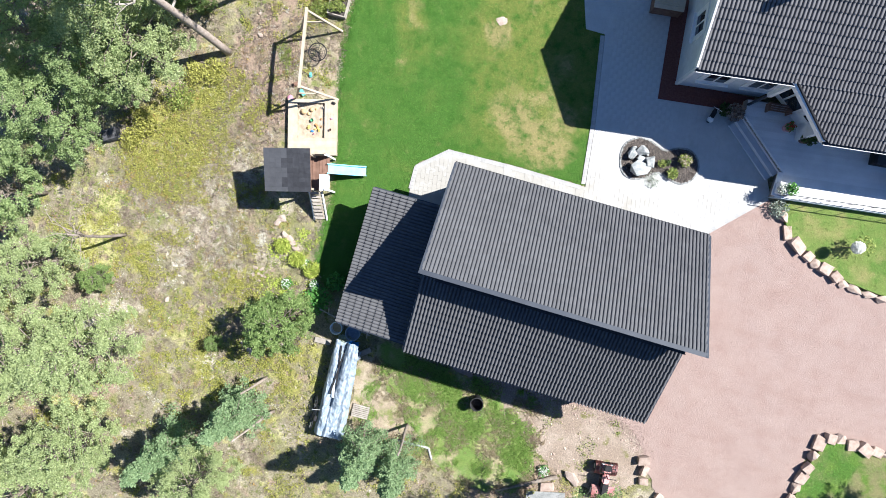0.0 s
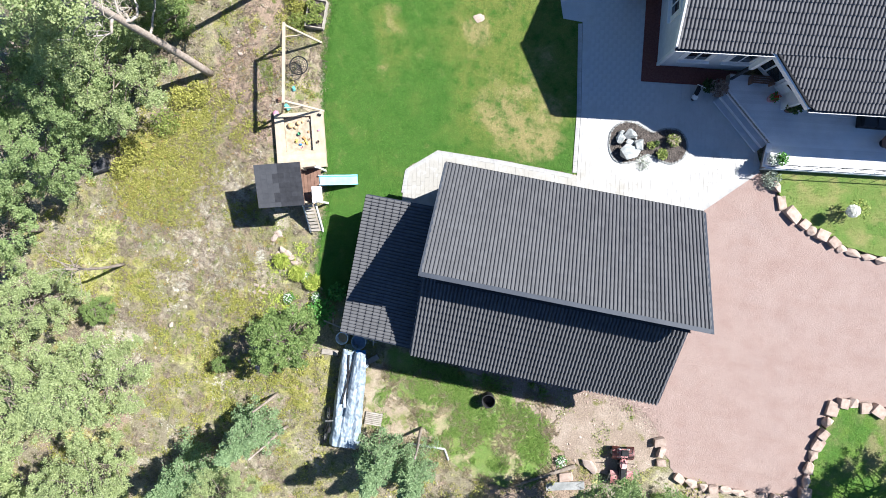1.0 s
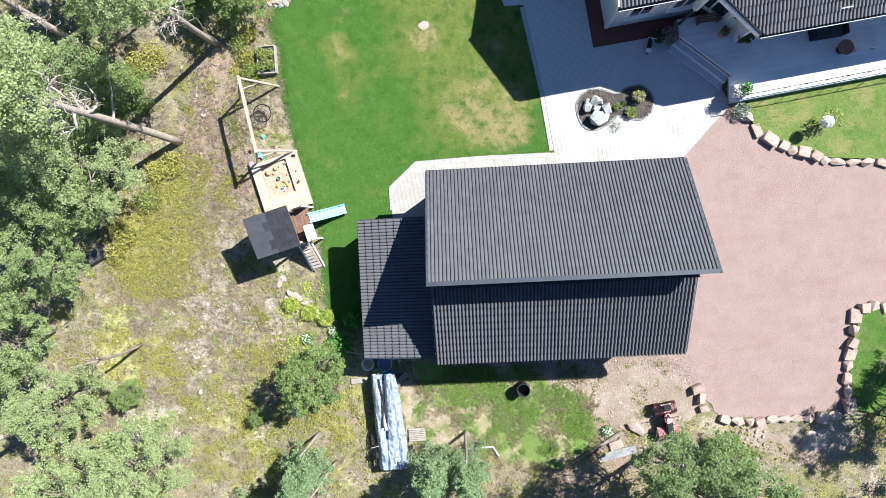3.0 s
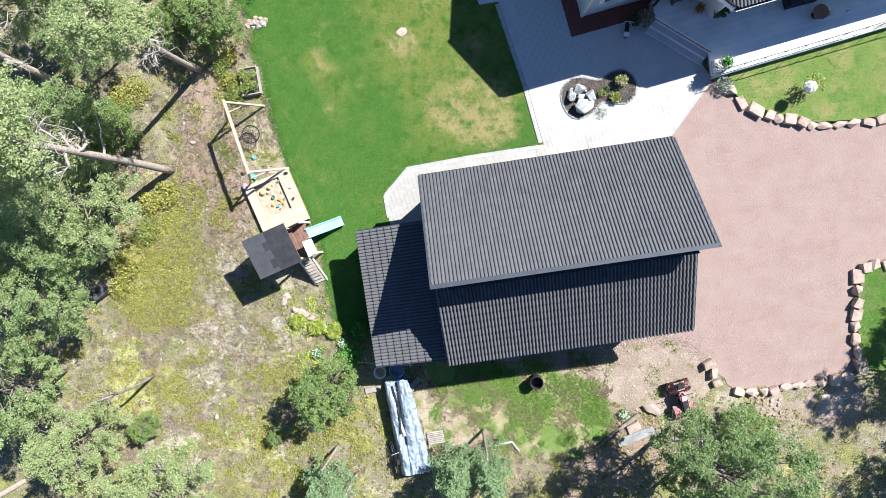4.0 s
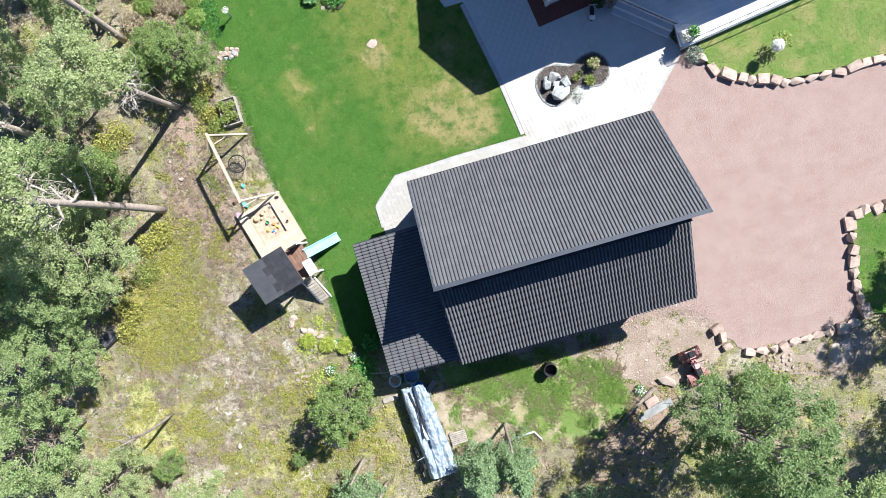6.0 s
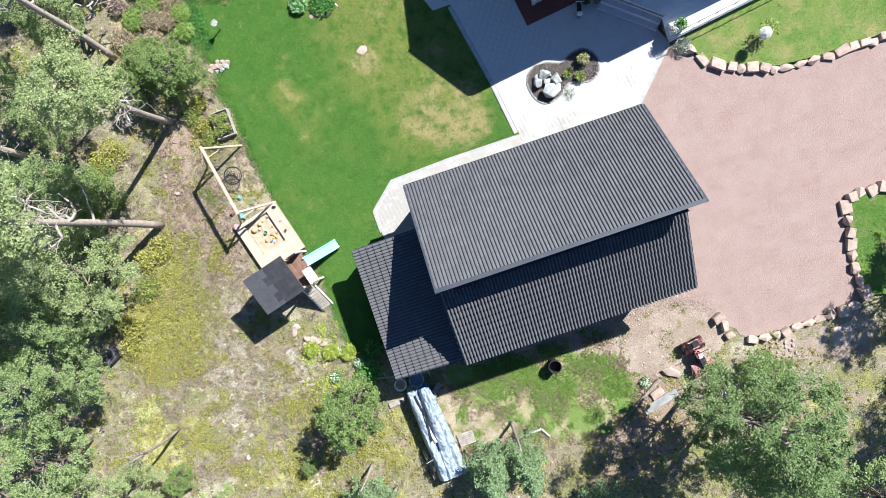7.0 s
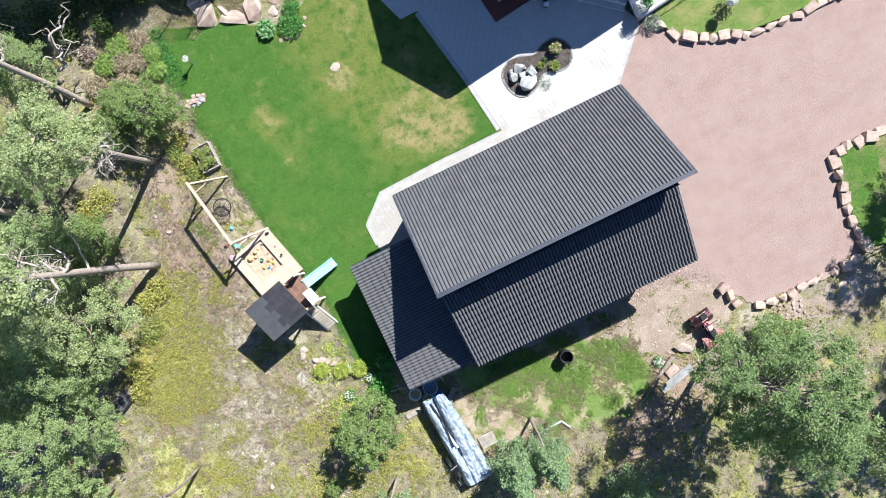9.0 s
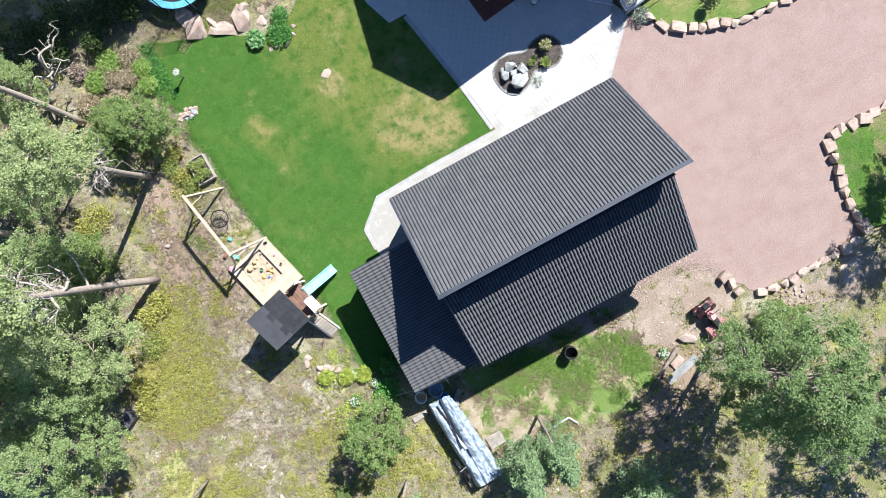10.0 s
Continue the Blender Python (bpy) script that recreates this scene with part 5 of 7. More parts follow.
slide = part("slide", slab(B(), [(1.5, 0.44, 1.24), (1.5, 0.02, 1.24), (2.75, 0.02, 0.36), (3.12, 0.02, 0.24), (3.12, 0.44, 0.24), (2.75, 0.44, 0.36)], 0.03), M_BLUE, tower, "light blue plastic slide")
for v in (-0.01, 0.42):
    part("slide_edge", slab(B(), [(1.48, v, 1.36), (2.75, v, 0.48), (3.14, v, 0.35), (3.14, v + 0.05, 0.35), (2.75, v + 0.05, 0.48), (1.48, v + 0.05, 1.36)], 0.14), M_BLUE, slide)
part("slide_leg", beam(B(), (2.45, 0.23, 0), (2.45, 0.23, 0.52), 0.03, round_sides=8), M_GREYWOOD, slide)
for i in range(8):
    f = (i + 0.5) / 8
    v, z = -0.84 - 1.3 * f, 1.15 * (1 - f)
    part("stair_tread", box(B(), 0.62, 1.18, v - 0.075, v + 0.06, z, z + 0.035, 0.004), M_GREYWOOD, tower)
for u in (0.58, 1.2):
    part("stringer", beam(B(), (u, -0.82, 1.15), (u, -2.16, 0.02), 0.04, 0.15), M_WHITE, tower)
    part("stair_rail", beam(B(), (u, -0.82, 1.75), (u, -2.1, 0.65), 0.05, 0.05), M_PINE, tower) if u > 1 else None

sandbox = thing("sandbox", "pale timber sandbox with wide ledges and sand", "sandbox", PM)
for k in range(6):
    v = 0.97 + k * 0.138
    part("ledge_board", box(B(), -0.75, 1.65, v, v + 0.137, 0.24, 0.28, 0.004), M_PINE, sandbox)
for u0, n in ((-0.75, 3), (1.05, 4)):
    for k in range(n):
        part("ledge_board", box(B(), u0 + k * 0.145, u0 + k * 0.145 + 0.1435, 1.8, 3.7, 0.24, 0.28, 0.004), M_PINE, sandbox)
part("ledge_board", box(B(), -0.32, 1.05, 3.5, 3.66, 0.24, 0.28, 0.004), M_PINE, sandbox)
for u0, u1, v0, v1 in ((-0.75, -0.71, 0.97, 3.7), (1.61, 1.65, 0.97, 3.7), (-0.71, 1.61, 3.66, 3.7), (-0.34, -0.3, 1.78, 3.66), (1.03, 1.07, 1.78, 3.66), (-0.3, 1.03, 1.78, 1.82)):
    part("side_board", box(B(), u0, u1, v0, v1, 0, 0.237), M_PINE, sandbox)
bm = B()
bmesh.ops.create_grid(bm, x_segments=24, y_segments=28, size=0.5)
for v in bm.verts:
    v.co = Vector((0.365 + v.co.x * 1.3, 2.72 + v.co.y * 1.8, 0.13 + 0.05 * noise.noise(Vector((v.co.x * 7, v.co.y * 7, 3)))))
part("sand", bm, M_SAND, sandbox, smooth=True)


def toy(name, label, u, v, z, mat, size, seed, shape="box"):
    p = PM @ Vector((u, v, z))
    bm = B()
    if shape == "box":
        box(bm, -size, size, -size * 0.6, size * 0.6, 0, size * 0.8, size * 0.15)
        box(bm, -size * 0.5, size * 0.2, -size * 0.4, size * 0.4, size * 0.8, size * 1.3, size * 0.1)
    elif shape == "bucket":
        bmesh.ops.create_cone(bm, cap_ends=False, segments=14, radius1=size * 0.7, radius2=size, depth=size * 1.6, matrix=Matrix.Translation((0, 0, size * 0.8)))
        bmesh.ops.create_circle(bm, cap_ends=True, segments=14, radius=size * 0.72, matrix=Matrix.Translation((0, 0, size * 0.2)))
    else:
        bmesh.ops.create_icosphere(bm, subdivisions=2, radius=size, matrix=Matrix.Translation((0, 0, size * 0.8)))
        for w in bm.verts:
            w.co.z *= 0.8
            w.co.x += 0.2 * size * noise.noise(w.co * 9)
    ob = mesh_object(name, bm, mat, shape == "ball")
    ob.matrix_world = Matrix.Translation(p) @ Matrix.Rotation(seed * 1.3, 4, "Z")
    return tagged(ob, label, "toy")


toy("toy_excavator", "yellow plastic toy digger in the sand", 0.25, 2.35, 0.13, M_YELLOW, 0.104, 1)
toy("toy_truck", "orange plastic toy truck in the sand", 0.62, 2.45, 0.13, M_ORANGE, 0.096, 2)
toy("toy_bucket", "green toy bucket in the sand", 0.42, 2.68, 0.13, M_GREEN, 0.080, 3, "bucket")
toy("toy_car", "yellow plastic toy car in the sand", 0.75, 2.2, 0.13, M_YELLOW, 0.080, 4)
toy("toy_cart", "lilac toy cart in the sand", 0.42, 2.15, 0.13, M_NAVY, 0.072, 5)
toy("sand_mould", "orange sand mould lying in the sand", 0.85, 2.75, 0.13, M_ORANGE, 0.056, 6)
toy("plush_heap", "tan plush toy lying in the sandbox", 0.0, 3.1, 0.12, M_PLUSH, 0.14, 7, "ball")
toy("plush_heap", "tan plush toy lying in the sandbox", 0.4, 3.2, 0.12, M_PLUSH, 0.11, 8, "ball")
toy("plush_heap", "tan plush toy lying in the sandbox", 0.25, 3.0, 0.12, M_PLUSH, 0.09, 9, "ball")
toy("sand_mould", "pink sand mould on the ledge", 1.4, 2.75, 0.285, M_PINK, 0.06, 10)
toy("sand_mould", "small brown pot on the ledge", 1.35, 2.2, 0.285, M_BROWNWOOD, 0.06, 11, "bucket")
toy("toy_pump", "dark toy on the sandbox corner", 1.5, 3.5, 0.285, M_BLACK, 0.09, 12)
toy("cushion", "pink and grey cushion beside the sandbox", -0.7, 3.75, 0.0, M_PINK, 0.17, 13, "ball")
toy("ride_on_toy", "turquoise plastic ride-on toy beneath the swing", -0.12, 4.04, 0.0, M_TEAL, 0.17, 14)
toy("toy_crate", "dark wooden crate beneath the swing beam", -0.45, 4.45, 0.0, M_BROWNWOOD, 0.16, 15)
toy("toy_tray", "green and white plastic tray on the sand", 0.27, 4.92, 0.0, M_TEAL, 0.12, 16)

toy("toy_spade", "faded yellow toy spade in the sand", 0.55, 2.25, 0.13, M_YELLOW, 0.056, 17)
toy("toy_loader", "yellow toy loader in the sand", 0.68, 2.33, 0.13, M_YELLOW, 0.064, 18)
toy("sand_mould", "lilac sand mould in the sand", 0.5, 2.02, 0.13, M_PINK, 0.040, 19, "bucket")
toy("sand_mould", "pale sand mould in the sand", 0.88, 2.38, 0.13, M_PLUSH, 0.040, 20, "bucket")
toy("toy_rake", "small tan toy in the sand", 0.6, 3.25, 0.13, M_PLUSH, 0.064, 21)
toy("toy_shovel", "grey and blue toy lying in the sandbox corner", 0.95, 3.3, 0.12, M_GREYWOOD, 0.1, 22)

swing = thing("swing_frame", "pale timber swing frame with a black net swing", "swing")
SA, SB = Vector((-8.8, 8.05, 2.6)), Vector((-8.2, 4.72, 2.6))
part("cross_beam", beam(B(), SA + (SA - SB) * 0.03, SB + (SB - SA) * 0.03, 0.12, 0.14, bevel=0.01), M_PINE, swing)
for apex, feet in ((SA, ((-7.75, 8.25), (-9.75, 7.72))), (SB, ((-7.02, 5.0), (-9.05, 4.5)))):
    for fx, fy in feet:
        part("leg", beam(B(), (fx, fy, 0), apex + Vector((0, 0, -0.04)), 0.09, 0.09, bevel=0.008), M_PINE, swing)
    mid = [Vector((fx, fy, 0)).lerp(apex, 0.45) for fx, fy in feet]
    part("brace", beam(B(), mid[0], mid[1], 0.05, 0.09), M_PINE, swing)
part("brace", beam(B(), SB.lerp(SA, 0.16), Vector((-9.05, 4.5, 0)).lerp(SB, 0.6), 0.06, 0.06), M_PINE, swing)
net = Vector((-8.5, 6.85, 0.5))


def ring(bm, c, r, thick, k=28, m=8):
    for i in range(k):
        a, b = 2 * math.pi * i / k, 2 * math.pi * (i + 1.05) / k
        beam(bm, c + Vector((r * math.cos(a), r * math.sin(a), 0)), c + Vector((r * math.cos(b), r * math.sin(b), 0)), thick, round_sides=m)
    return bm


basket = part("net_swing_rim", ring(B(), net, 0.43, 0.03), M_BLACK, swing, "black padded rim of the net swing")
bm = B()
for r in (0.12, 0.23, 0.34):
    ring(bm, net - Vector((0, 0, 0.08 * (1 - r / 0.43))), r, 0.010, 20, 5)
for i in range(12):
    a = i * math.pi / 6
    beam(bm, net - Vector((0, 0, 0.08)), net + Vector((0.43 * math.cos(a), 0.43 * math.sin(a), 0)), 0.010, round_sides=5)
part("net", bm, M_BLACK, basket)
for i, (ox, oy) in enumerate(((0.3, 0.3), (-0.3, 0.3), (0.3, -0.3), (-0.3, -0.3))):
    hang = SA.lerp(SB, 0.27 if oy > 0 else 0.5) + Vector((0, 0, -0.07))
    part("rope", beam(B(), net + Vector((ox, oy, 0.02)), hang, 0.009, round_sides=5), M_BLACK, swing)
sheet("sand_patch", soft([(-8.9, 5.3), (-8.7, 7.3), (-8.2, 7.9), (-7.5, 7.6), (-7.4, 6.2), (-7.0, 5.2), (-7.6, 4.7)], 1), 0.012, M_SANDY, "bare sandy soil worn beneath the swing", "dirt", 0, 0.08, 12)

planter = thing("raised_planter", "pale timber raised bed with overgrown plants", "planter", Matrix.Translation((-8.2, 9.5, 0)) @ Matrix.Rotation(radians(1), 4, "Z"))
for x0, x1, y0, y1 in ((-0.46, -0.41, -0.68, 0.68), (0.41, 0.46, -0.68, 0.68), (-0.41, 0.41, -0.68, -0.63), (-0.41, 0.41, 0.63, 0.68)):
    part("side_board", box(B(), x0, x1, y0, y1, 0, 0.35, 0.006), M_GREYWOOD, planter)
part("soil", box(B(), -0.41, 0.41, -0.63, 0.63, 0.0, 0.26), M_SOIL, planter)
for i, (x, y, r) in enumerate(((-8.4, 9.15, 0.3), (-8.0, 9.75, 0.26), (-8.45, 9.85, 0.24), (-8.0, 9.2, 0.24), (-8.25, 9.5, 0.22))):
    leafy_plant("vegetable_plant", "leafy green plant growing in the raised bed", x, y, r, 0.4, M_GRASSLEAF, 230, 0.045, z=0.26, seed=70 + i)
for i, (x, y, r) in enumerate(((-9.0, 9.0, 0.5), (-9.2, 9.7, 0.45), (-9.5, 10.4, 0.5), (-9.0, 10.9, 0.45))):
    leafy_plant("wild_shrub", "dull green wild shrub at the lawn's edge", x, y, r, 0.45, M_SHRUB if i % 2 else M_GRASSLEAF, 520, 0.045, seed=80 + i, category="shrub")

for i, (x, y, r, mat) in enumerate(((-10.7, 15.9, 0.6, M_LONGGRASS), (-9.7, 16.4, 0.7, M_LONGGRASS), (-11.6, 15.1, 0.6, M_DRY), (-9.2, 15.3, 0.5, M_DRY), (-10.1, 14.6, 0.5, M_DRY), (-9.4, 13.6, 0.5, M_DRY), (-8.5, 14.5, 0.5, M_LONGGRASS), (-8.7, 16.2, 0.6, M_DRY), (-8.4, 15.4, 0.5, M_LONGGRASS), (-9.9, 15.6, 0.6, M_DRY), (-16.4, 0.35, 0.6, M_SHRUB), (-15.9, 1.2, 0.7, M_SHRUB), (-14.6, 3.0, 0.8, M_GRASSLEAF), (-14.2, 4.3, 0.6, M_SHRUB), (-13.3, 4.6, 0.7, M_SHRUB), (-11.3, 16.8, 0.5, M_HEATHDRY), (-13.9, 9.9, 0.8, M_SHRUB), (-14.8, 9.6, 0.7, M_SHRUB))):
    leafy_plant("scrub_bush", "low wild bush in the sunny scrub", x, y, r, 0.5, mat, 620, 0.055 if mat not in (M_DRY, M_LONGGRASS) else 0.13, seed=180 + i, category="shrub", aspect=0.6 if mat not in (M_DRY, M_LONGGRASS) else 0.13)

# bushes whose near-black leaf colour deepens the shade at the forest edge
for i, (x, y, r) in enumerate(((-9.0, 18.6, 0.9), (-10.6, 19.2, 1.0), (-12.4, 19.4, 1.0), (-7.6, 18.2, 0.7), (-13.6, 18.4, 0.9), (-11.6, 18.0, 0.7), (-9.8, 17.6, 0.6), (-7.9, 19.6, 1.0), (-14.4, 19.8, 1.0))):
    leafy_plant("shade_bush", "bush with forest shade put into its dark leaf colour", x, y, r, 1.1, M_SHADE, 900, 0.06, seed=210 + i, category="shrub")
tramp = thing("trampoline", "round trampoline with blue edge pad", "trampoline", Matrix.Translation((-4.6, 18.5, 0)))
part("jump_mat", beam(B(), (0, 0, 0.86), (0, 0, 0.88), 1.5, round_sides=40), M_BLACK, tramp)
bm = B()
for i in range(40):
    a, b = 2 * math.pi * i / 40, 2 * math.pi * (i + 1) / 40
    slab(bm, [(1.5 * math.cos(a), 1.5 * math.sin(a), 0.92), (1.83 * math.cos(a), 1.83 * math.sin(a), 0.92), (1.83 * math.cos(b), 1.83 * math.sin(b), 0.92), (1.5 * math.cos(b), 1.5 * math.sin(b), 0.92)], 0.03)
part("edge_pad", bm, M_BLUE, tramp, "bright blue padded rim")
for i in range(8):
    a = i * math.pi / 4
    part("leg", beam(B(), (1.7 * math.cos(a), 1.7 * math.sin(a), 0), (1.7 * math.cos(a), 1.7 * math.sin(a), 0.89), 0.03, round_sides=8), M_GREYSTONE, tramp)
    part("net_pole", beam(B(), (1.85 * math.cos(a), 1.85 * math.sin(a), 0.3), (1.85 * math.cos(a), 1.85 * math.sin(a), 2.6), 0.025, round_sides=8), M_BLACK, tramp)
bm = B()
for i in range(110):
    a = 2 * math.pi * i / 110
    beam(bm, (1.84 * math.cos(a), 1.84 * math.sin(a), 0.95), (1.84 * math.cos(a), 1.84 * math.sin(a), 2.5), 0.007, 0.007)
for k in range(16):
    z = 0.95 + k * 0.103
    for i in range(40):
        a, b = 2 * math.pi * i / 40, 2 * math.pi * (i + 1) / 40
        beam(bm, (1.84 * math.cos(a), 1.84 * math.sin(a), z), (1.84 * math.cos(b), 1.84 * math.sin(b), z), 0.007, 0.007)
part("safety_net", bm, M_BLACK, tramp, "dark mesh net round the trampoline")

# ---- behind the garage ----
pile = thing("wood_pile", "long woodpile under a crumpled pale blue tarpaulin", "woodpile", Matrix.Translation((-3.0, -8.55, 0)) @ Matrix.Rotation(radians(3.5), 4, "Z"))
bm = B()
bmesh.ops.create_grid(bm, x_segments=40, y_segments=110, size=0.5)
for v in bm.verts:
    x, y = v.co.x * (1.4 - 0.25 * v.co.y - 0.6 * max(0.0, v.co.y - 0.25)), v.co.y * 4.7
    e = max(0.0, abs(x) - 0.5) / 0.38
    z = 0.95 * (1 - min(1, e) ** 1.6) + 0.05
    z -= 0.42 * math.exp(-((x + 0.16 - 0.05 * y) / 0.09) ** 2) * (1 if y > -0.9 else 0.35)
    wr = abs(noise.noise(Vector((x * 2.6, y * 0.42, 1)))) * 0.2 + abs(noise.noise(Vector((x * 4.2, y * 1.1, 5)))) * 0.10 + max(0, noise.noise(Vector((x * 1.5, y * 2.6, 3)))) * 0.12 - 0.1 + noise.noise(Vector((x * 9, y * 6, 7))) * 0.05
    v.co = Vector((x + wr * 0.5, y + noise.noise(Vector((x * 3, y, 9))) * 0.12, max(0.03, z + wr)))
part("tarpaulin", bm, M_TARP, pile, smooth=False)
for i in range(26):
    y = -2.1 + (i // 3) * 0.5
    x = (-0.3, 0.0, 0.3)[i % 3]
    part("log", beam(B(), (x, y, 0.2 + 0.1 * (i % 2)), (x + 0.02, y + 0.46, 0.2 + 0.1 * (i % 2)), 0.1, round_sides=9), M_BARK, pile)
for x0, y0, x1, y1, z in ((-0.25, 2.2, -0.1, 0.3, 1.02), (-0.05, 1.9, -0.3, -0.2, 1.05)):
    part("batten", beam(B(), (x0, y0, z), (x1, y1, z), 0.07, 0.05), M_BLACK, pile)
part("white_lath", beam(B(), (-0.22, 0.35, 1.0), (-0.12, -0.35, 1.0), 0.09, 0.03), M_WHITE, pile, "white painted lath lying on the tarpaulin")
for i, (px, py, pz, w, d, mat, label) in enumerate(((-0.28, 2.35, 0.55, 0.62, 0.5, M_PALELEAF, "crumpled clear plastic sheet"), (0.42, 1.75, 0.5, 0.5, 0.4, M_TARP, "loose flap of blue tarpaulin"), (0.12, 2.2, 0.5, 0.7, 0.45, M_NAVY, "dark blue scrap of tarpaulin"))):
    bm = B()
    bmesh.ops.create_grid(bm, x_segments=14, y_segments=12, size=0.5)
    for v in bm.verts:
        wr = 0.16 * noise.noise(Vector((v.co.x * 5, v.co.y * 5, i * 7 + 2))) + 0.07 * noise.noise(Vector((v.co.x * 13, v.co.y * 13, i)))
        v.co = Vector((px + v.co.x * w * (1 + wr * 2), py + v.co.y * d * (1 - wr * 2), pz + wr - 0.5 * max(0.0, abs(v.co.x) - 0.3)))
    part("loose_sheet", bm, mat, pile, label)


def tub(name, label, x, y, r, h, mat, z=0.0, inner=None):
    ob = thing(name, label, "barrel", Matrix.Translation((x, y, z)))
    bm = B()
    bmesh.ops.create_cone(bm, cap_ends=False, segments=24, radius1=r * 0.92, radius2=r, depth=h, matrix=Matrix.Translation((0, 0, h / 2)))
    bmesh.ops.create_cone(bm, cap_ends=False, segments=24, radius1=r * 0.86, radius2=r * 0.92, depth=h, matrix=Matrix.Translation((0, 0, h / 2)))
    part("shell", bm, mat, ob, smooth=True)
    part("rim", ring(B(), Vector((0, 0, h)), r * 0.97, 0.025, 24, 6), mat, ob)
    part("bottom", beam(B(), (0, 0, 0.1), (0, 0, 0.13), r * 0.88, round_sides=24), inner or M_SOIL, ob)
    return ob


tub("water_barrel", "black plastic barrel standing on pale gravel", 3.63, -7.3, 0.32, 0.75, M_BLACK)
tub("paint_bucket", "round white bucket behind the lean-to", -3.95, -5.75, 0.3, 0.55, M_WHITE, inner=M_PLUSH)
tub("water_barrel", "blue-grey tub heaped with plastic sheeting", -3.1, -5.75, 0.36, 0.6, M_TARP, inner=M_TARP)
pallet = thing("pallet", "small grey wooden pallet beside the woodpile", "pallet", Matrix.Translation((-1.72, -9.48, 0)) @ Matrix.Rotation(radians(2), 4, "Z"))
for i in range(7):
    part("slat", box(B(), -0.42, 0.42, -0.32 + i * 0.093, -0.25 + i * 0.093, 0.1, 0.125), M_GREYWOOD, pallet)
for x in (-0.38, 0.0, 0.34):
    part("runner", box(B(), x, x + 0.06, -0.32, 0.32, 0, 0.1), M_GREYWOOD, pallet)
for x, y, r, L in ((-4.5, -6.65, 4, 0.8), (-2.35, -6.6, 40, 0.7)):
    ob = mesh_object("timber_offcut", box(B(), -L / 2, L / 2, -0.13, 0.13, 0, 0.12, 0.01), M_GREYWOOD)
    ob.matrix_world = Matrix.Translation((x, y, 0)) @ Matrix.Rotation(radians(r), 4, "Z")
    tagged(ob, "weathered timber offcut lying beside the lean-to", "timber")
bike = thing("old_bicycle", "dark old bicycle leaning against the woodpile", "bicycle", Matrix.Translation((-3.95, -10.1, 0.35)) @ Matrix.Rotation(radians(93), 4, "Z") @ Matrix.Rotation(radians(28), 4, "X"))
for x in (-0.5, 0.5):
    bm = B()
    for i in range(20):
        a, b = 2 * math.pi * i / 20, 2 * math.pi * (i + 1.05) / 20
        beam(bm, (x + 0.33 * math.cos(a), 0, 0.33 * math.sin(a)), (x + 0.33 * math.cos(b), 0, 0.33 * math.sin(b)), 0.025, round_sides=6)
    w = part("wheel", bm, M_BLACK, bike)
    bm = B()
    for i in range(8):
        a = i * math.pi / 4
        beam(bm, (x, 0, 0), (x + 0.33 * math.cos(a), 0, 0.33 * math.sin(a)), 0.006, round_sides=4)
    part("spokes", bm, M_GREYSTONE, w)
bm = B()
for a, b in (((-0.5, 0, 0), (-0.1, 0, 0.5)), ((-0.1, 0, 0.5), (0.38, 0, 0.5)), ((0.38, 0, 0.5), (0.5, 0, 0)), ((0.0, 0, -0.02), (0.38, 0, 0.45)), ((0.0, 0, -0.02), (-0.1, 0, 0.55)), ((-0.5, 0, 0), (0, 0, -0.02))):
    beam(bm, a, b, 0.02, round_sides=7)
part("frame", bm, M_BLACK, bike)
part("handlebar", beam(B(), (0.36, -0.28, 0.65), (0.36, 0.28, 0.65), 0.015, round_sides=7), M_GREYSTONE, bike)
part("saddle", box(B(), -0.24, 0.02, -0.07, 0.07, 0.56, 0.62, 0.02), M_BLACK, bike)
ob = mesh_object("drain_pipe", beam(beam(B(), (0.15, -10.35, 0.09), (2.02, -10.25, 0.09), 0.055, round_sides=12), (2.02, -10.25, 0.09), (2.32, -10.75, 0.09), 0.055, round_sides=12), M_GREYSTONE, True)
tagged(ob, "white bent drainpipe lying on the grass", "pipe")
rack = thing("pole_rack", "thin grey poles propped under the lean-to eave", "poles", Matrix.Translation((0, 0, 0)))
part("pole", beam(B(), (-4.9, -5.0, 0.9), (-2.2, -5.55, 0.9), 0.03, round_sides=8), M_GREYWOOD, rack)
part("pole", beam(B(), (-4.6, -5.3, 0), (-4.35, -4.7, 1.6), 0.03, round_sides=8), M_GREYWOOD, rack)
part("pole", beam(B(), (-2.45, -5.9, 0), (-2.3, -5.2, 1.6), 0.03, round_sides=8), M_GREYWOOD, rack)

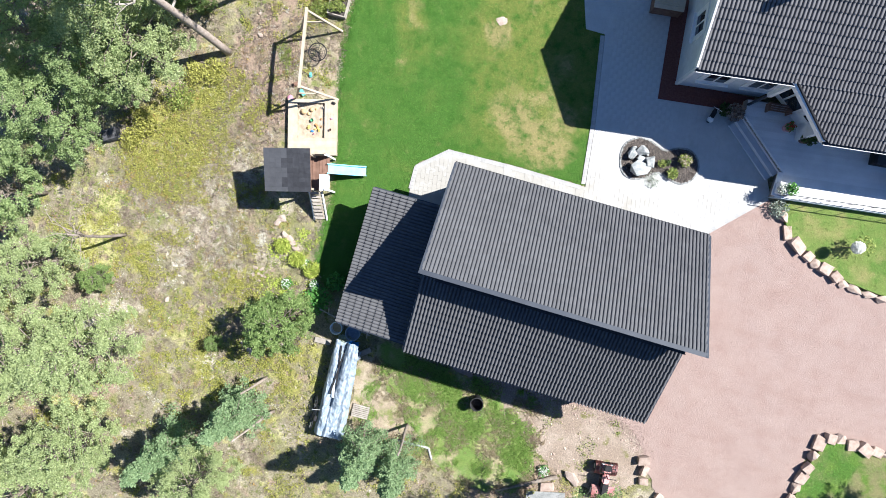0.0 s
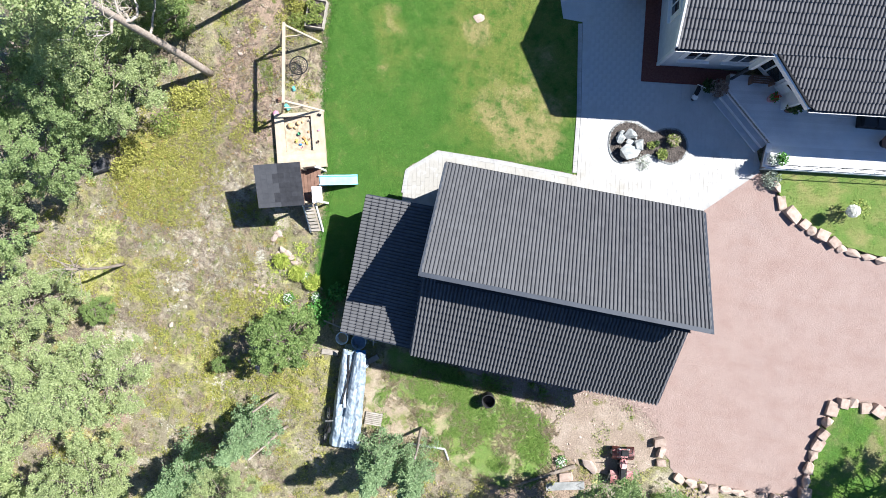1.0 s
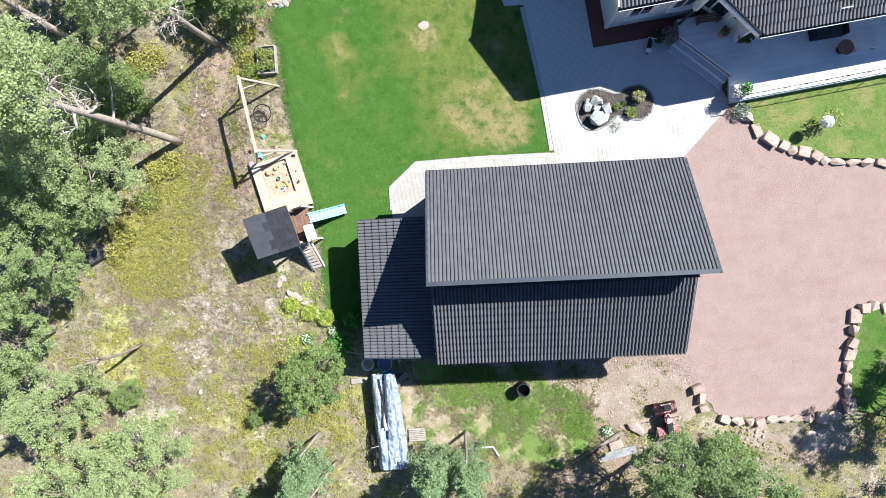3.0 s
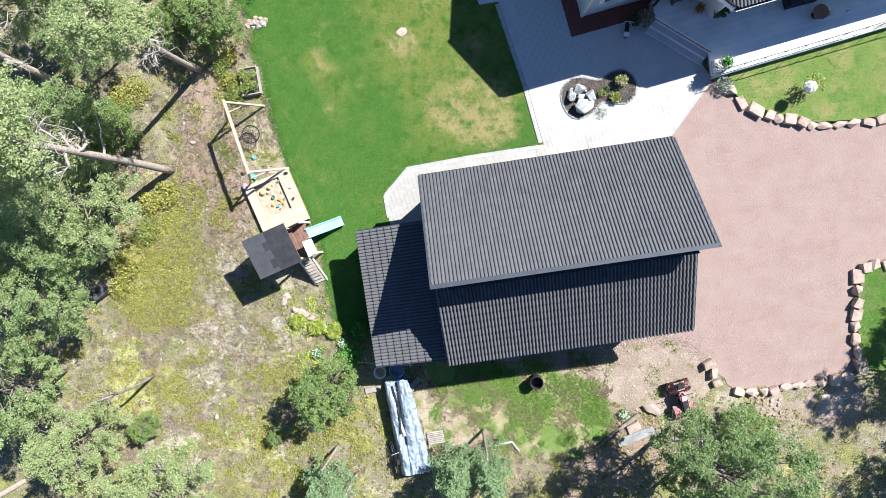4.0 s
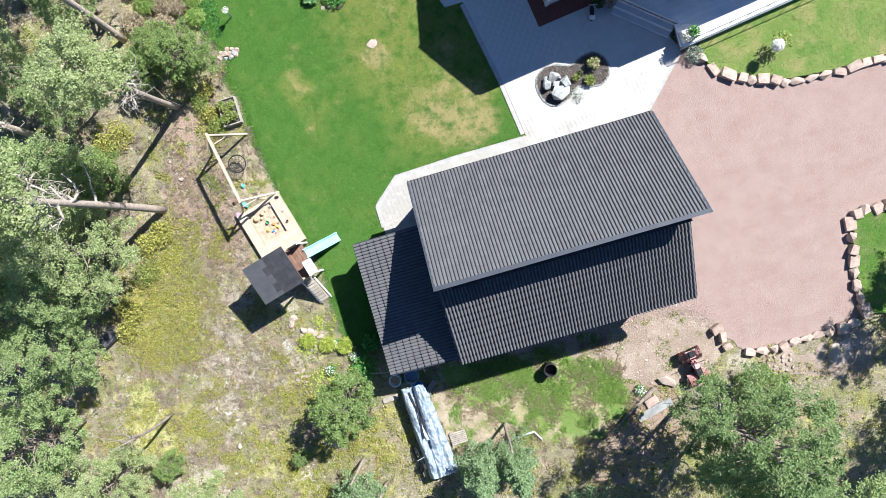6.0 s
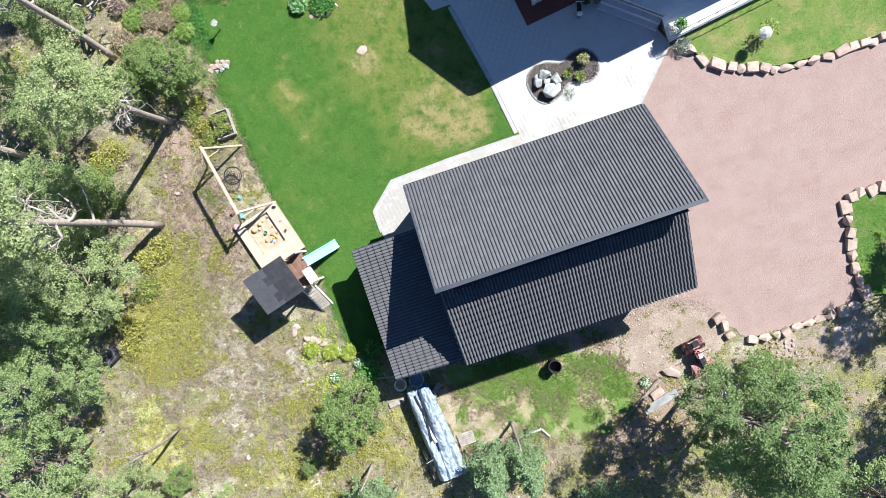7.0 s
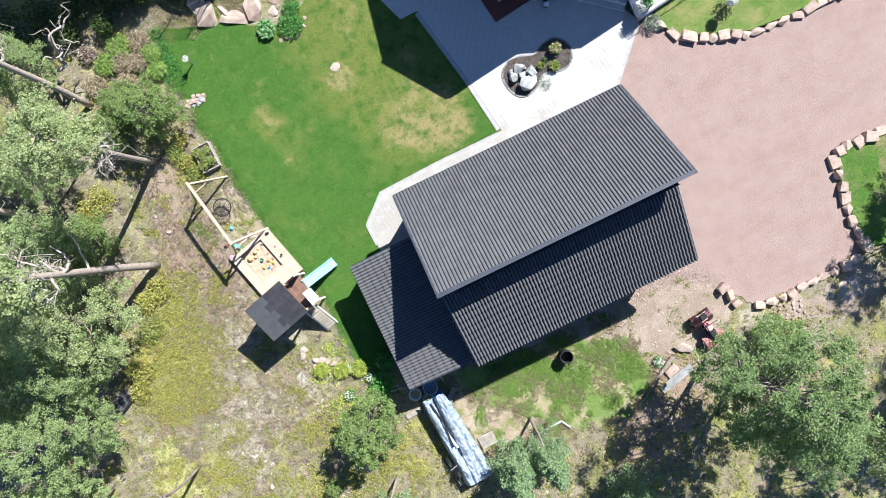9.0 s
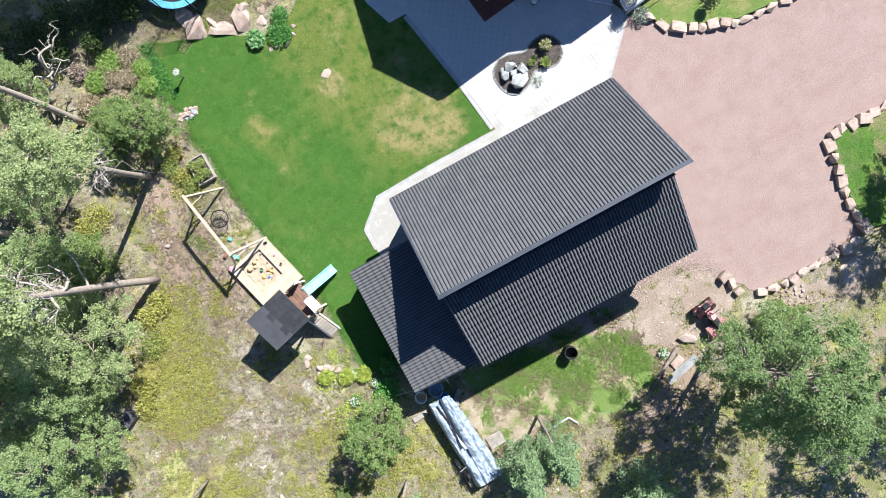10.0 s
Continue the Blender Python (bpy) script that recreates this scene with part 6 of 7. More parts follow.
# quad bike
quad = thing("quad_bike", "red and black quad bike parked on dirt", "quad bike", Matrix.Translation((10.6, -9.15, 0)) @ Matrix.Rotation(radians(98), 4, "Z") @ Matrix.Scale(1.0, 4))
for x, y in ((0.6, 0.4), (0.6, -0.4), (-0.6, 0.42), (-0.6, -0.42)):
    w = part("wheel", beam(B(), (x, y - 0.12, 0.27), (x, y + 0.12, 0.27), 0.27, round_sides=22, bevel=0.0), M_BLACK, quad, smooth=False)
    part("rim", beam(B(), (x, y - 0.125, 0.27), (x, y + 0.125, 0.27), 0.13, round_sides=14), M_GREYSTONE, w)
for x, y in ((0.6, 0.36), (0.6, -0.36), (-0.6, 0.38), (-0.6, -0.38)):
    bm, rim_in, rim_out = B(), [], []
    for i in range(9):
        a = radians(25 + 130 * i / 8)
        p = (x + 0.36 * math.cos(a), 0.27 + 0.33 * math.sin(a))
        side_y = math.copysign(1, y)
        rim_in.append(bm.verts.new((p[0], y - side_y * 0.2, p[1] + 0.02)))
        rim_out.append(bm.verts.new((p[0] * 0.98 + x * 0.02, y + side_y * 0.17, p[1] - 0.05)))
    for i in range(8):
        bm.faces.new((rim_in[i], rim_in[i + 1], rim_out[i + 1], rim_out[i]))
    bmesh.ops.solidify(bm, geom=bm.faces[:], thickness=0.025)
    bmesh.ops.recalc_face_normals(bm, faces=bm.faces[:])
    part("mudguard", bm, M_RED, quad, "faded red curved mudguard", smooth=True)
part("chassis", box(B(), -0.75, 0.75, -0.2, 0.2, 0.25, 0.5, 0.03), M_BLACK, quad)
part("tank", box(B(), -0.05, 0.4, -0.16, 0.16, 0.5, 0.78, 0.06), M_RED, quad, "red fuel tank cover")
part("seat", box(B(), -0.62, -0.02, -0.17, 0.17, 0.5, 0.74, 0.05), M_BLACK, quad, "black padded seat")
part("rear_body", box(B(), -0.88, -0.4, -0.26, 0.26, 0.48, 0.63, 0.05), M_RED, quad, "faded red rear bodywork")
part("nose", box(B(), 0.45, 0.85, -0.22, 0.22, 0.45, 0.68, 0.05), M_RED, quad)
part("handlebar", beam(B(), (0.3, -0.4, 0.95), (0.3, 0.4, 0.95), 0.018, round_sides=8), M_BLACK, quad)
part("steering_column", beam(B(), (0.42, 0, 0.5), (0.3, 0, 0.95), 0.03, round_sides=8), M_BLACK, quad)
for x0, x1 in ((0.5, 0.95), (-0.95, -0.6)):
    bm = B()
    for k in range(5):
        y = -0.36 + k * 0.18
        beam(bm, (x0, y, 0.74), (x1, y, 0.74), 0.012, round_sides=6)
    for x in (x0, (x0 + x1) / 2, x1):
        beam(bm, (x, -0.36, 0.74), (x, 0.36, 0.74), 0.014, round_sides=6)
    part("carrier_rack", bm, M_BLACK, quad, "tubular carrier rack")
part("front_bag", box(B(), 0.6, 0.9, -0.16, 0.2, 0.76, 0.88, 0.04), M_BLACK, quad, "black bag strapped to the rack")
for y in (-0.2, 0.2):
    part("headlight", beam(B(), (0.85, y, 0.6), (0.88, y, 0.6), 0.07, round_sides=12), M_WHITE, quad)

log = thing("fallen_log", "long dark fallen log lying beneath the birch", "log", Matrix.Translation((7.15, -10.55, 0.0)) @ Matrix.Rotation(radians(31), 4, "Z"))
part("trunk", beam(B(), (1.55, 0, 0.12), (-1.6, 0.05, 0.09), 0.1, round_sides=14, taper=0.6), M_BARK, log, smooth=True)
part("branch_stub", beam(B(), (0.5, 0.08, 0.16), (0.75, 0.4, 0.35), 0.04, round_sides=8, taper=0.6), M_BARK, log)
stone("slab_rock", "pale grey flat rock beside the fallen log", 8.15, -10.4, -0.06, 0.8, 0.45, 0.25, 20, PINK)
leafy_plant("daisy_clump", "low clump with small white flowers", 7.75, -9.65, 0.32, 0.3, M_GARDEN, 200, 0.05, seed=147, extra=M_FLOWER)

# ---- porch things ----
kick = thing("balance_bike", "small black and white toy bike on the paving", "toy bike", Matrix.Translation((10.48, 9.15, 0.05)) @ Matrix.Rotation(radians(75), 4, "Z") @ Matrix.Scale(1.08, 4))
for x in (-0.25, 0.25):
    part("wheel", beam(B(), (x, -0.04, 0.14), (x, 0.04, 0.14), 0.14, round_sides=18), M_BLACK, kick)
part("body", box(B(), -0.28, 0.2, -0.09, 0.09, 0.16, 0.34, 0.04), M_BLACK, kick)
part("fairing", box(B(), -0.38, -0.18, -0.12, 0.12, 0.2, 0.38, 0.04), M_WHITE, kick, "white plastic fairing")
part("handlebar", beam(B(), (0.2, -0.2, 0.5), (0.2, 0.2, 0.5), 0.015, round_sides=7), M_WHITE, kick)


def pot(name, label, x, y, z, r, h, mat):
    ob = thing(name, label, "plant pot", Matrix.Translation((x, y, z)))
    part("bowl", beam(B(), (0, 0, 0), (0, 0, h), r * 0.75, round_sides=18, taper=1.33), mat, ob)
    part("rim", ring(B(), Vector((0, 0, h)), r * 0.97, 0.02, 18, 6), mat, ob)
    return ob


pot("plant_pot", "dark pot with a leafy shrub by the door", 14.65, 9.05, DZ, 0.24, 0.35, M_BROWNWOOD)
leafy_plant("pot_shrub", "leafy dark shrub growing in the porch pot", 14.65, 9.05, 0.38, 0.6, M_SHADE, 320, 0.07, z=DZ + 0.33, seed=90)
pot("plant_pot", "red pot with red flowers on the porch", 13.76, 9.34, DZ, 0.2, 0.3, M_RED)
M_REDFLOWER = leafy("red_petals", (0.45, 0.02, 0.02), (0.7, 0.08, 0.05), 0.2)
leafy_plant("pot_flowers", "bright red flowers growing in the porch pot", 13.76, 9.34, 0.25, 0.35, M_GARDEN, 140, 0.05, z=DZ + 0.28, seed=91, extra=M_REDFLOWER)
leafy_plant("climbing_shrub", "reddish-brown shrub beside the entrance steps", 11.35, 9.45, 0.45, 0.9, M_HEATHDRY, 420, 0.06, z=0.08, seed=92)
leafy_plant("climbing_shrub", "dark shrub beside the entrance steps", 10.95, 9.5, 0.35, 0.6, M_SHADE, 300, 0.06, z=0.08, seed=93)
cornerbox = thing("corner_planter", "pale corner box holding plants on the deck", "planter")
part("box", box(B(), 14.12, 14.75, 6.3, 6.85, DZ, DZ + 0.4, 0.02), M_DECK, cornerbox)
leafy_plant("corner_shrub", "green leafy shrub in the deck corner box", 14.6, 6.6, 0.32, 0.5, M_GARDEN, 240, 0.06, z=DZ + 0.38, seed=94)
leafy_plant("corner_flowers", "silvery plant with white flowers in the corner box", 14.25, 6.5, 0.28, 0.35, M_PALELEAF, 220, 0.045, z=DZ + 0.38, seed=95, extra=M_FLOWER)


def deck_sofa(x, y, w, turn):
    ob = thing("outdoor_sofa", "dark woven outdoor sofa on the deck", "sofa", Matrix.Translation((x, y, DZ)) @ Matrix.Rotation(radians(turn), 4, "Z"))
    part("base", box(B(), -w / 2, w / 2, -0.38, 0.38, 0.05, 0.32, 0.02), M_BLACK, ob)
    part("backrest", box(B(), -w / 2, w / 2, 0.28, 0.42, 0.32, 0.75, 0.03), M_BLACK, ob)
    for sx in (-1, 1):
        part("armrest", box(B(), sx * w / 2 - 0.08, sx * w / 2 + 0.08, -0.38, 0.42, 0.32, 0.6, 0.03), M_BLACK, ob)
    for k in range(2):
        part("cushion", box(B(), -w / 2 + 0.1 + k * (w / 2 - 0.1), -0.02 + k * (w / 2 - 0.08), -0.36, 0.27, 0.32, 0.45, 0.04), M_METAL, ob)


deck_sofa(18.55, 9.2, 1.5, 6)
table = thing("deck_table", "low round dark table on the deck", "table", Matrix.Translation((19.3, 8.3, DZ)))
part("tabletop", beam(B(), (0, 0, 0.42), (0, 0, 0.45), 0.36, round_sides=28), M_BROWNWOOD, table)
part("base", beam(B(), (0, 0, 0), (0, 0, 0.42), 0.2, round_sides=16, taper=0.35), M_BLACK, table)
seat_row = thing("deck_bench", "narrow pale bench on the deck", "bench", Matrix.Translation((20.3, 8.28, DZ)) @ Matrix.Rotation(radians(6), 4, "Z"))
for k in range(2):
    part("seat_slat", box(B(), -0.55, 0.55, -0.12 + k * 0.13, -0.01 + k * 0.13, 0.4, 0.43, 0.004), M_DECK, seat_row)
for sx in (-0.48, 0.42):
    part("leg", box(B(), sx, sx + 0.06, -0.1, 0.1, 0, 0.4), M_GREYWOOD, seat_row)
bench = thing("porch_bench", "dark wooden bench beside the entrance door", "bench", Matrix.Translation((13.1, 10.05, DZ)) @ Matrix.Rotation(radians(6), 4, "Z"))
for k in range(4):
    part("seat_slat", box(B(), -0.55, 0.55, -0.2 + k * 0.1, -0.12 + k * 0.1, 0.42, 0.45), M_BROWNWOOD, bench)
for sx in (-0.5, 0.44):
    part("leg", box(B(), sx, sx + 0.06, -0.2, 0.18, 0, 0.42), M_BROWNWOOD, bench)
crate = thing("timber_bin", "brown timber storage bin against the gable wall", "storage bin", Matrix.Translation((6.9, 13.45, 0.05)) @ Matrix.Rotation(radians(6), 4, "Z"))
for k in range(8):
    part("lid_slat", box(B(), -0.7, 0.7, -0.4 + k * 0.1, -0.31 + k * 0.1, 0.8, 0.83), M_PINE, crate)
part("body", box(B(), -0.68, 0.68, -0.38, 0.38, 0, 0.8, 0.01), M_BROWNWOOD, crate)

# ---- ground cover ----
BARE = [LAWN, PATIO, DRIVE, SIDE_GRASS, DIRT, DIRT_B, ISLAND, CORNER]


def scatter(name, label, mat, n, region, leaf, height, seed, spots=(), scale=0.6, cut=0.15, clear=True, tilt=0.8, per=14, spread=0.13, aspect=0.5):
    """Tufts over a region, thick round the given spots and where the noise is high, kept off lawn, paving and buildings."""
    rng = np.random.default_rng(seed)
    x0, x1, y0, y1 = region
    pts = []
    for _ in range(n):
        x, y = rng.uniform(x0, x1), rng.uniform(y0, y1)
        d = noise.noise(Vector((x * scale, y * scale, seed))) + 0.5 * noise.noise(Vector((x * 2.3, y * 2.3, seed)))
        for bx, by, br in spots:
            d += 0.55 * math.exp(-((x - bx) ** 2 + (y - by) ** 2) / br ** 2)
        if d < cut + rng.uniform(-0.15, 0.15):
            continue
        if any(inside(x, y, p) for p in (BARE if clear is True else clear)):
            continue
        if -9.3 < x < -5.9 and -0.6 < y < 5.2:
            continue
        r = np.abs(rng.normal(size=per)) * spread
        a = rng.uniform(0, 6.283, per)
        z = height * rng.uniform(0.5, 1.0) * np.clip(1 - r / (2.5 * spread), 0.1, 1) * rng.uniform(0.6, 1, per)
        pts.append(np.stack([x + r * np.cos(a), y + r * np.sin(a), z + 0.01], 1))
    c = np.concatenate(pts)
    ob = new(name, quads_mesh(name, c, leaf * rng.uniform(0.5, 1.4, len(c)), mat, tilt, seed, aspect))
    return tagged(ob, label, "undergrowth", kind="stuff")


WEST = (-23, -5.5, -17, 20)
YELLOW = ((-14.2, 1.0, 2.4), (-12.2, -11.0, 1.2), (-16.8, -14.6, 1.0), (-9.7, -3.4, 1.1), (-9.0, -5.2, 1.0), (-10.6, 3.2, 0.7), (-12.6, 1.8, 1.0), (-10.3, -0.6, 0.8), (-13.5, 3.8, 1.2), (-9.6, -5.4, 1.0), (-11.1, -7.6, 1.2), (-9.35, 9.3, 0.9), (-14.8, -0.2, 1.6), (-15.3, 0.4, 2.0), (-14.6, -0.4, 1.4), (-13.4, 2.6, 1.6), (-12.2, 4.4, 1.3), (-16.5, -5.0, 2.2), (-5.5, -8.6, 1.8), (-9.5, -10.0, 1.8), (-4.8, -9.6, 1.2), (-8.2, -8.4, 1.4), (-13.0, -0.6, 1.2), (-11.3, 8.4, 1.0), (-9.5, 9.4, 1.0), (-13.5, -5.6, 1.6))
PALE = ((-12.0, -0.7, 1.8), (-12.3, -3.7, 1.9), (-15.0, -9.0, 1.8), (-10.6, -2.2, 1.6), (-9.6, -5.0, 1.6), (-10.8, 5.0, 1.6), (-11.0, 1.6, 1.4))
M_ORANGE_HEATH = leafy("rusty_heather", (0.27, 0.18, 0.06), (0.46, 0.34, 0.12), 0.25)
scatter("heather_cover", "low yellow-green heather and bilberry", M_SHRUB, 36000, WEST, 0.036, 0.16, 101, YELLOW, 0.9, 0.52)
scatter("rusty_cover", "rust-tinged heather among the moss", M_ORANGE_HEATH, 4200, WEST, 0.034, 0.12, 111, ((-15.6, -1.5, 1.7), (-14.6, -0.8, 1.4), (-9.8, -2.6, 1.4), (-11.6, 6.0, 1.2), (-14.2, 1.0, 1.8)), 0.8, 0.36)
scatter("dry_grass_cover", "bleached tufts of dry grass and lichen", M_DRY, 10000, WEST, 0.05, 0.08, 102, PALE, 0.7, 0.28, aspect=0.16)
scatter("brown_heather_cover", "dry brown heather twigs", M_HEATHDRY, 20000, WEST, 0.06, 0.10, 133, PALE + ((-10.9, 6.4, 2.4), (-15.0, -2.2, 1.2), (-10.5, 3.6, 1.6)), 0.8, 0.16, tilt=0.9, per=12, spread=0.12, aspect=0.14)
scatter("lichen_cover", "pale cushions of reindeer lichen", M_LICHEN, 7000, WEST, 0.02, 0.06, 134, PALE, 0.9, 0.36, per=34, spread=0.09)
scatter("moss_cover", "green moss and small seedlings", M_GRASSLEAF, 9000, WEST, 0.038, 0.1, 103, ((-9.2, -7.0, 2.0), (-7.6, -5.0, 1.2), (-17.0, -4.0, 2.0)), 0.6, 0.3)
SOUTH = (-5.5, 22, -19, -5.8)
scatter("heather_cover", "low yellow-green heather and bilberry", M_SHRUB, 5000, SOUTH, 0.038, 0.22, 104, ((-5.0, -8.6, 1.6), (5.0, -12.5, 2.0), (7.5, -15.0, 2.5)), 0.6, 0.12)
scatter("dry_grass_cover", "bleached tufts of dry grass and twigs", M_DRY, 3500, SOUTH, 0.05, 0.08, 105, (), 0.7, 0.1, aspect=0.16)
scatter("weed_cover", "green weeds and long grass behind the garage", M_LONGGRASS, 4200, (-1.8, 7.0, -10.8, -6.2), 0.11, 0.1, 106, ((0.2, -6.8, 0.9), (2.6, -6.9, 1.2), (6.0, -8.3, 0.9), (0.6, -7.3, 1.2), (5.2, -8.4, 1.3), (6.4, -9.6, 0.9), (2.5, -9.0, 1.2)), 0.9, 0.37, clear=(), tilt=0.36, per=10, aspect=0.08)
scatter("dry_grass_cover", "pale dry grass behind the garage", M_DRY, 2600, (-1.8, 7.4, -11.6, -6.6), 0.11, 0.12, 116, (), 0.9, 0.02, clear=(), tilt=0.6, per=8, aspect=0.06)
scatter("weed_cover", "green weeds growing through the dirt", M_GRASSLEAF, 700, (5.0, 12.2, -9.5, -6.0), 0.03, 0.15, 107, (), 0.9, 0.34, clear=())
scatter("dry_grass_cover", "straw and weeds between the bedrock slabs", M_DRY, 1500, (-6.2, 1.2, 15.2, 18.6), 0.07, 0.15, 135, (), 0.7, -0.1, clear=(), aspect=0.1)
scatter("weed_cover", "weeds between the bedrock slabs", M_GRASSLEAF, 1300, (-6.2, 1.2, 15.4, 18.6), 0.06, 0.2, 136, (), 0.7, 0.05, clear=(), aspect=0.2)
scatter("weed_cover", "tuft of green grass beneath the swing", M_GRASSLEAF, 160, (-10.7, -9.6, 5.8, 6.9), 0.05, 0.12, 147, ((-10.13, 6.3, 0.5),), 0.9, 0.3, clear=(), aspect=0.15)
scatter("weed_cover", "green weeds round the flower bed", M_FERN, 300, (-8.4, -5.9, -5.6, -1.6), 0.045, 0.12, 108, (), 0.9, 0.05, clear=())
scatter("weed_cover", "rank green grass along the lawn's wild edge", M_GARDEN, 380, (-8.4, -7.5, 13.4, 16.6), 0.04, 0.14, 109, (), 0.5, -0.1, clear=())
rng = np.random.default_rng(117)
chips = [(x, y, rng.uniform(0.09, 0.115)) for x, y in zip(rng.uniform(6.8, 10.5, 5200), rng.uniform(5.2, 7.4, 5200)) if inside(x, y, BED)]
tagged(new("bark_chips", quads_mesh("bark_chips", chips, 0.028 * rng.uniform(0.5, 1.5, len(chips)), leafy("bark_chip", (0.05, 0.042, 0.037), (0.26, 0.22, 0.19), 0.0), 0.5, 117)), "dark bark chips lying in the round bed", "mulch", kind="stuff")
rng = np.random.default_rng(131)
grit = [(x, y, 0.032) for x, y in zip(rng.uniform(10.2, 27, 5200), rng.uniform(-8.8, 6.0, 5200)) if inside(x, y, DRIVE)]
tagged(new("loose_grit", quads_mesh("loose_grit", grit, 0.008 + 0.022 * rng.random(len(grit)) ** 3, leafy("grit", (0.16, 0.10, 0.085), (0.52, 0.40, 0.35), 0.0), 0.35, 131, 0.8)), "loose grit lying on the gravel driveway", "gravel", kind="stuff")
rng = np.random.default_rng(146)
rim = DRIVE[-9:-4]
spill = [(ax + (bx - ax) * f + rng.normal() * 0.3, ay + (by - ay) * f + rng.normal() * 0.3, 0.03) for (ax, ay), (bx, by) in zip(rim, rim[1:]) for f in rng.random(int(420 * math.hypot(bx - ax, by - ay)))]
tagged(new("spilled_gravel", quads_mesh("spilled_gravel", spill, 0.012 + 0.035 * rng.random(len(spill)) ** 2, leafy("spilled_grit", (0.22, 0.155, 0.13), (0.42, 0.32, 0.275), 0.0), 0.3, 146, 0.8)), "red gravel spilling over the dirt", "gravel", kind="stuff")
scatter("fallen_twigs", "fallen twigs and bleached sticks", leafy("twig_bark", (0.14, 0.11, 0.08), (0.46, 0.41, 0.35), 0.0), 420, WEST, 0.26, 0.05, 132, (), 0.6, 0.0, tilt=0.12, per=2, spread=0.25, aspect=0.045)


def blades(name, label, outline, mat, n, z, seed):
    """Short mown grass standing all over a lawn."""
    rng = np.random.default_rng(seed)
    o = np.array(outline)
    p = rng.uniform(o.min(0), o.max(0), (n, 2))
    keep = np.zeros(n, bool)
    for (ax, ay), (bx, by) in zip(o, np.roll(o, -1, 0)):
        hit = (ay > p[:, 1]) != (by > p[:, 1])
        keep ^= hit & (p[:, 0] < (bx - ax) * (p[:, 1] - ay) / ((by - ay) if by != ay else 1e-9) + ax)
    p = p[keep & ~((p[:, 0] > -3.6) & (p[:, 0] < 10.5) & (p[:, 1] < 1.0) & (p[:, 1] > -5.0))]
    c = np.concatenate([p, np.full((len(p), 1), z)], 1)
    tagged(new(name, quads_mesh(name, c, 0.03 * rng.uniform(0.6, 1.5, len(c)), mat, 0.38, seed, 0.3)), label, "grass", kind="stuff")


blades("lawn_grass", "short mown grass of the lawn", LAWN, M_BLADES, 150000, 0.032, 141)
rng = np.random.default_rng(145)
edge = [(ax + (bx - ax) * f + rng.normal() * 0.13, ay + (by - ay) * f + rng.normal() * 0.13, 0.03) for (ax, ay), (bx, by) in zip(LAWN[12:27], LAWN[13:28]) for f in rng.random(int(600 * math.hypot(bx - ax, by - ay)))]
tagged(new("lawn_fringe", quads_mesh("lawn_fringe", edge, 0.034 * rng.uniform(0.6, 1.6, len(edge)), M_BLADES, 0.5, 145, 0.3)), "longer ragged grass along the lawn's wild edge", "grass", kind="stuff")
blades("island_grass", "short sunny grass of the raised strip", ISLAND, M_BLADES2, 30000, 0.192, 142)
blades("corner_grass", "short sunny grass of the corner lawn", CORNER[:4] + [(26.0, -4.2), (26.0, -9.5)] + CORNER[-4:], M_BLADES3, 30000, 0.192, 143)
scatter("gravel_patch", "pale gravel round the foot of the barrel", M_LICHEN, 120, (3.3, 4.6, -8.1, -6.9), 0.025, 0.02, 149, ((3.9, -7.5, 0.4),), 0.9, 0.25, clear=(), tilt=0.3, per=16, spread=0.12)
scatter("gravel_patch", "patch of fine grey gravel on the heath", M_LICHEN, 160, (-9.0, -8.3, -3.4, -2.2), 0.02, 0.02, 148, ((-8.65, -2.77, 0.4),), 0.9, 0.25, clear=(), tilt=0.3, per=20, spread=0.1)
# pebbles on the dirt
rng = np.random.default_rng(120)
bm = B()
for _ in range(420):
    x, y = rng.uniform(5.0, 12.0), rng.uniform(-9.6, -5.9)
    if inside(x, y, DIRT):
        r = 0.015 + 0.055 * rng.random() ** 2.5
        bmesh.ops.create_icosphere(bm, subdivisions=1, radius=r, matrix=Matrix.Translation((x, y, r * 0.3)) @ Matrix.Rotation(rng.uniform(0, 3), 4, "Z") @ Matrix.Diagonal((1.3, 0.9, 0.6, 1)))
tagged(mesh_object("pebbles", bm, M_STONE), "loose pale pebbles scattered over dirt", "pebbles", kind="stuff")

# ---- paving ----
paver = bpy.data.meshes.new("paver")
PL, PW = 0.42, 0.21
bm = box(B(), 0.002, PL - 0.002, 0.002, PW - 0.002, 0.0, 0.008, 0.0)
for v in bm.verts:
    if v.co.z > 0.004:
        v.co.x += 0.002 if v.co.x < PL / 2 else -0.002
        v.co.y += 0.002 if v.co.y < PW / 2 else -0.002
bm.to_mesh(paver)
bm.free()
paver.materials.append(M_PAVE)
patio_ob = bpy.data.objects["patio"]
pco = np.array([v.co[:] for v in paver.vertices])
pfa = [tuple(p.vertices) for p in paver.polygons]
verts, fs, count = [], [], 0
pm = Matrix.Rotation(radians(99.0), 4, "Z")
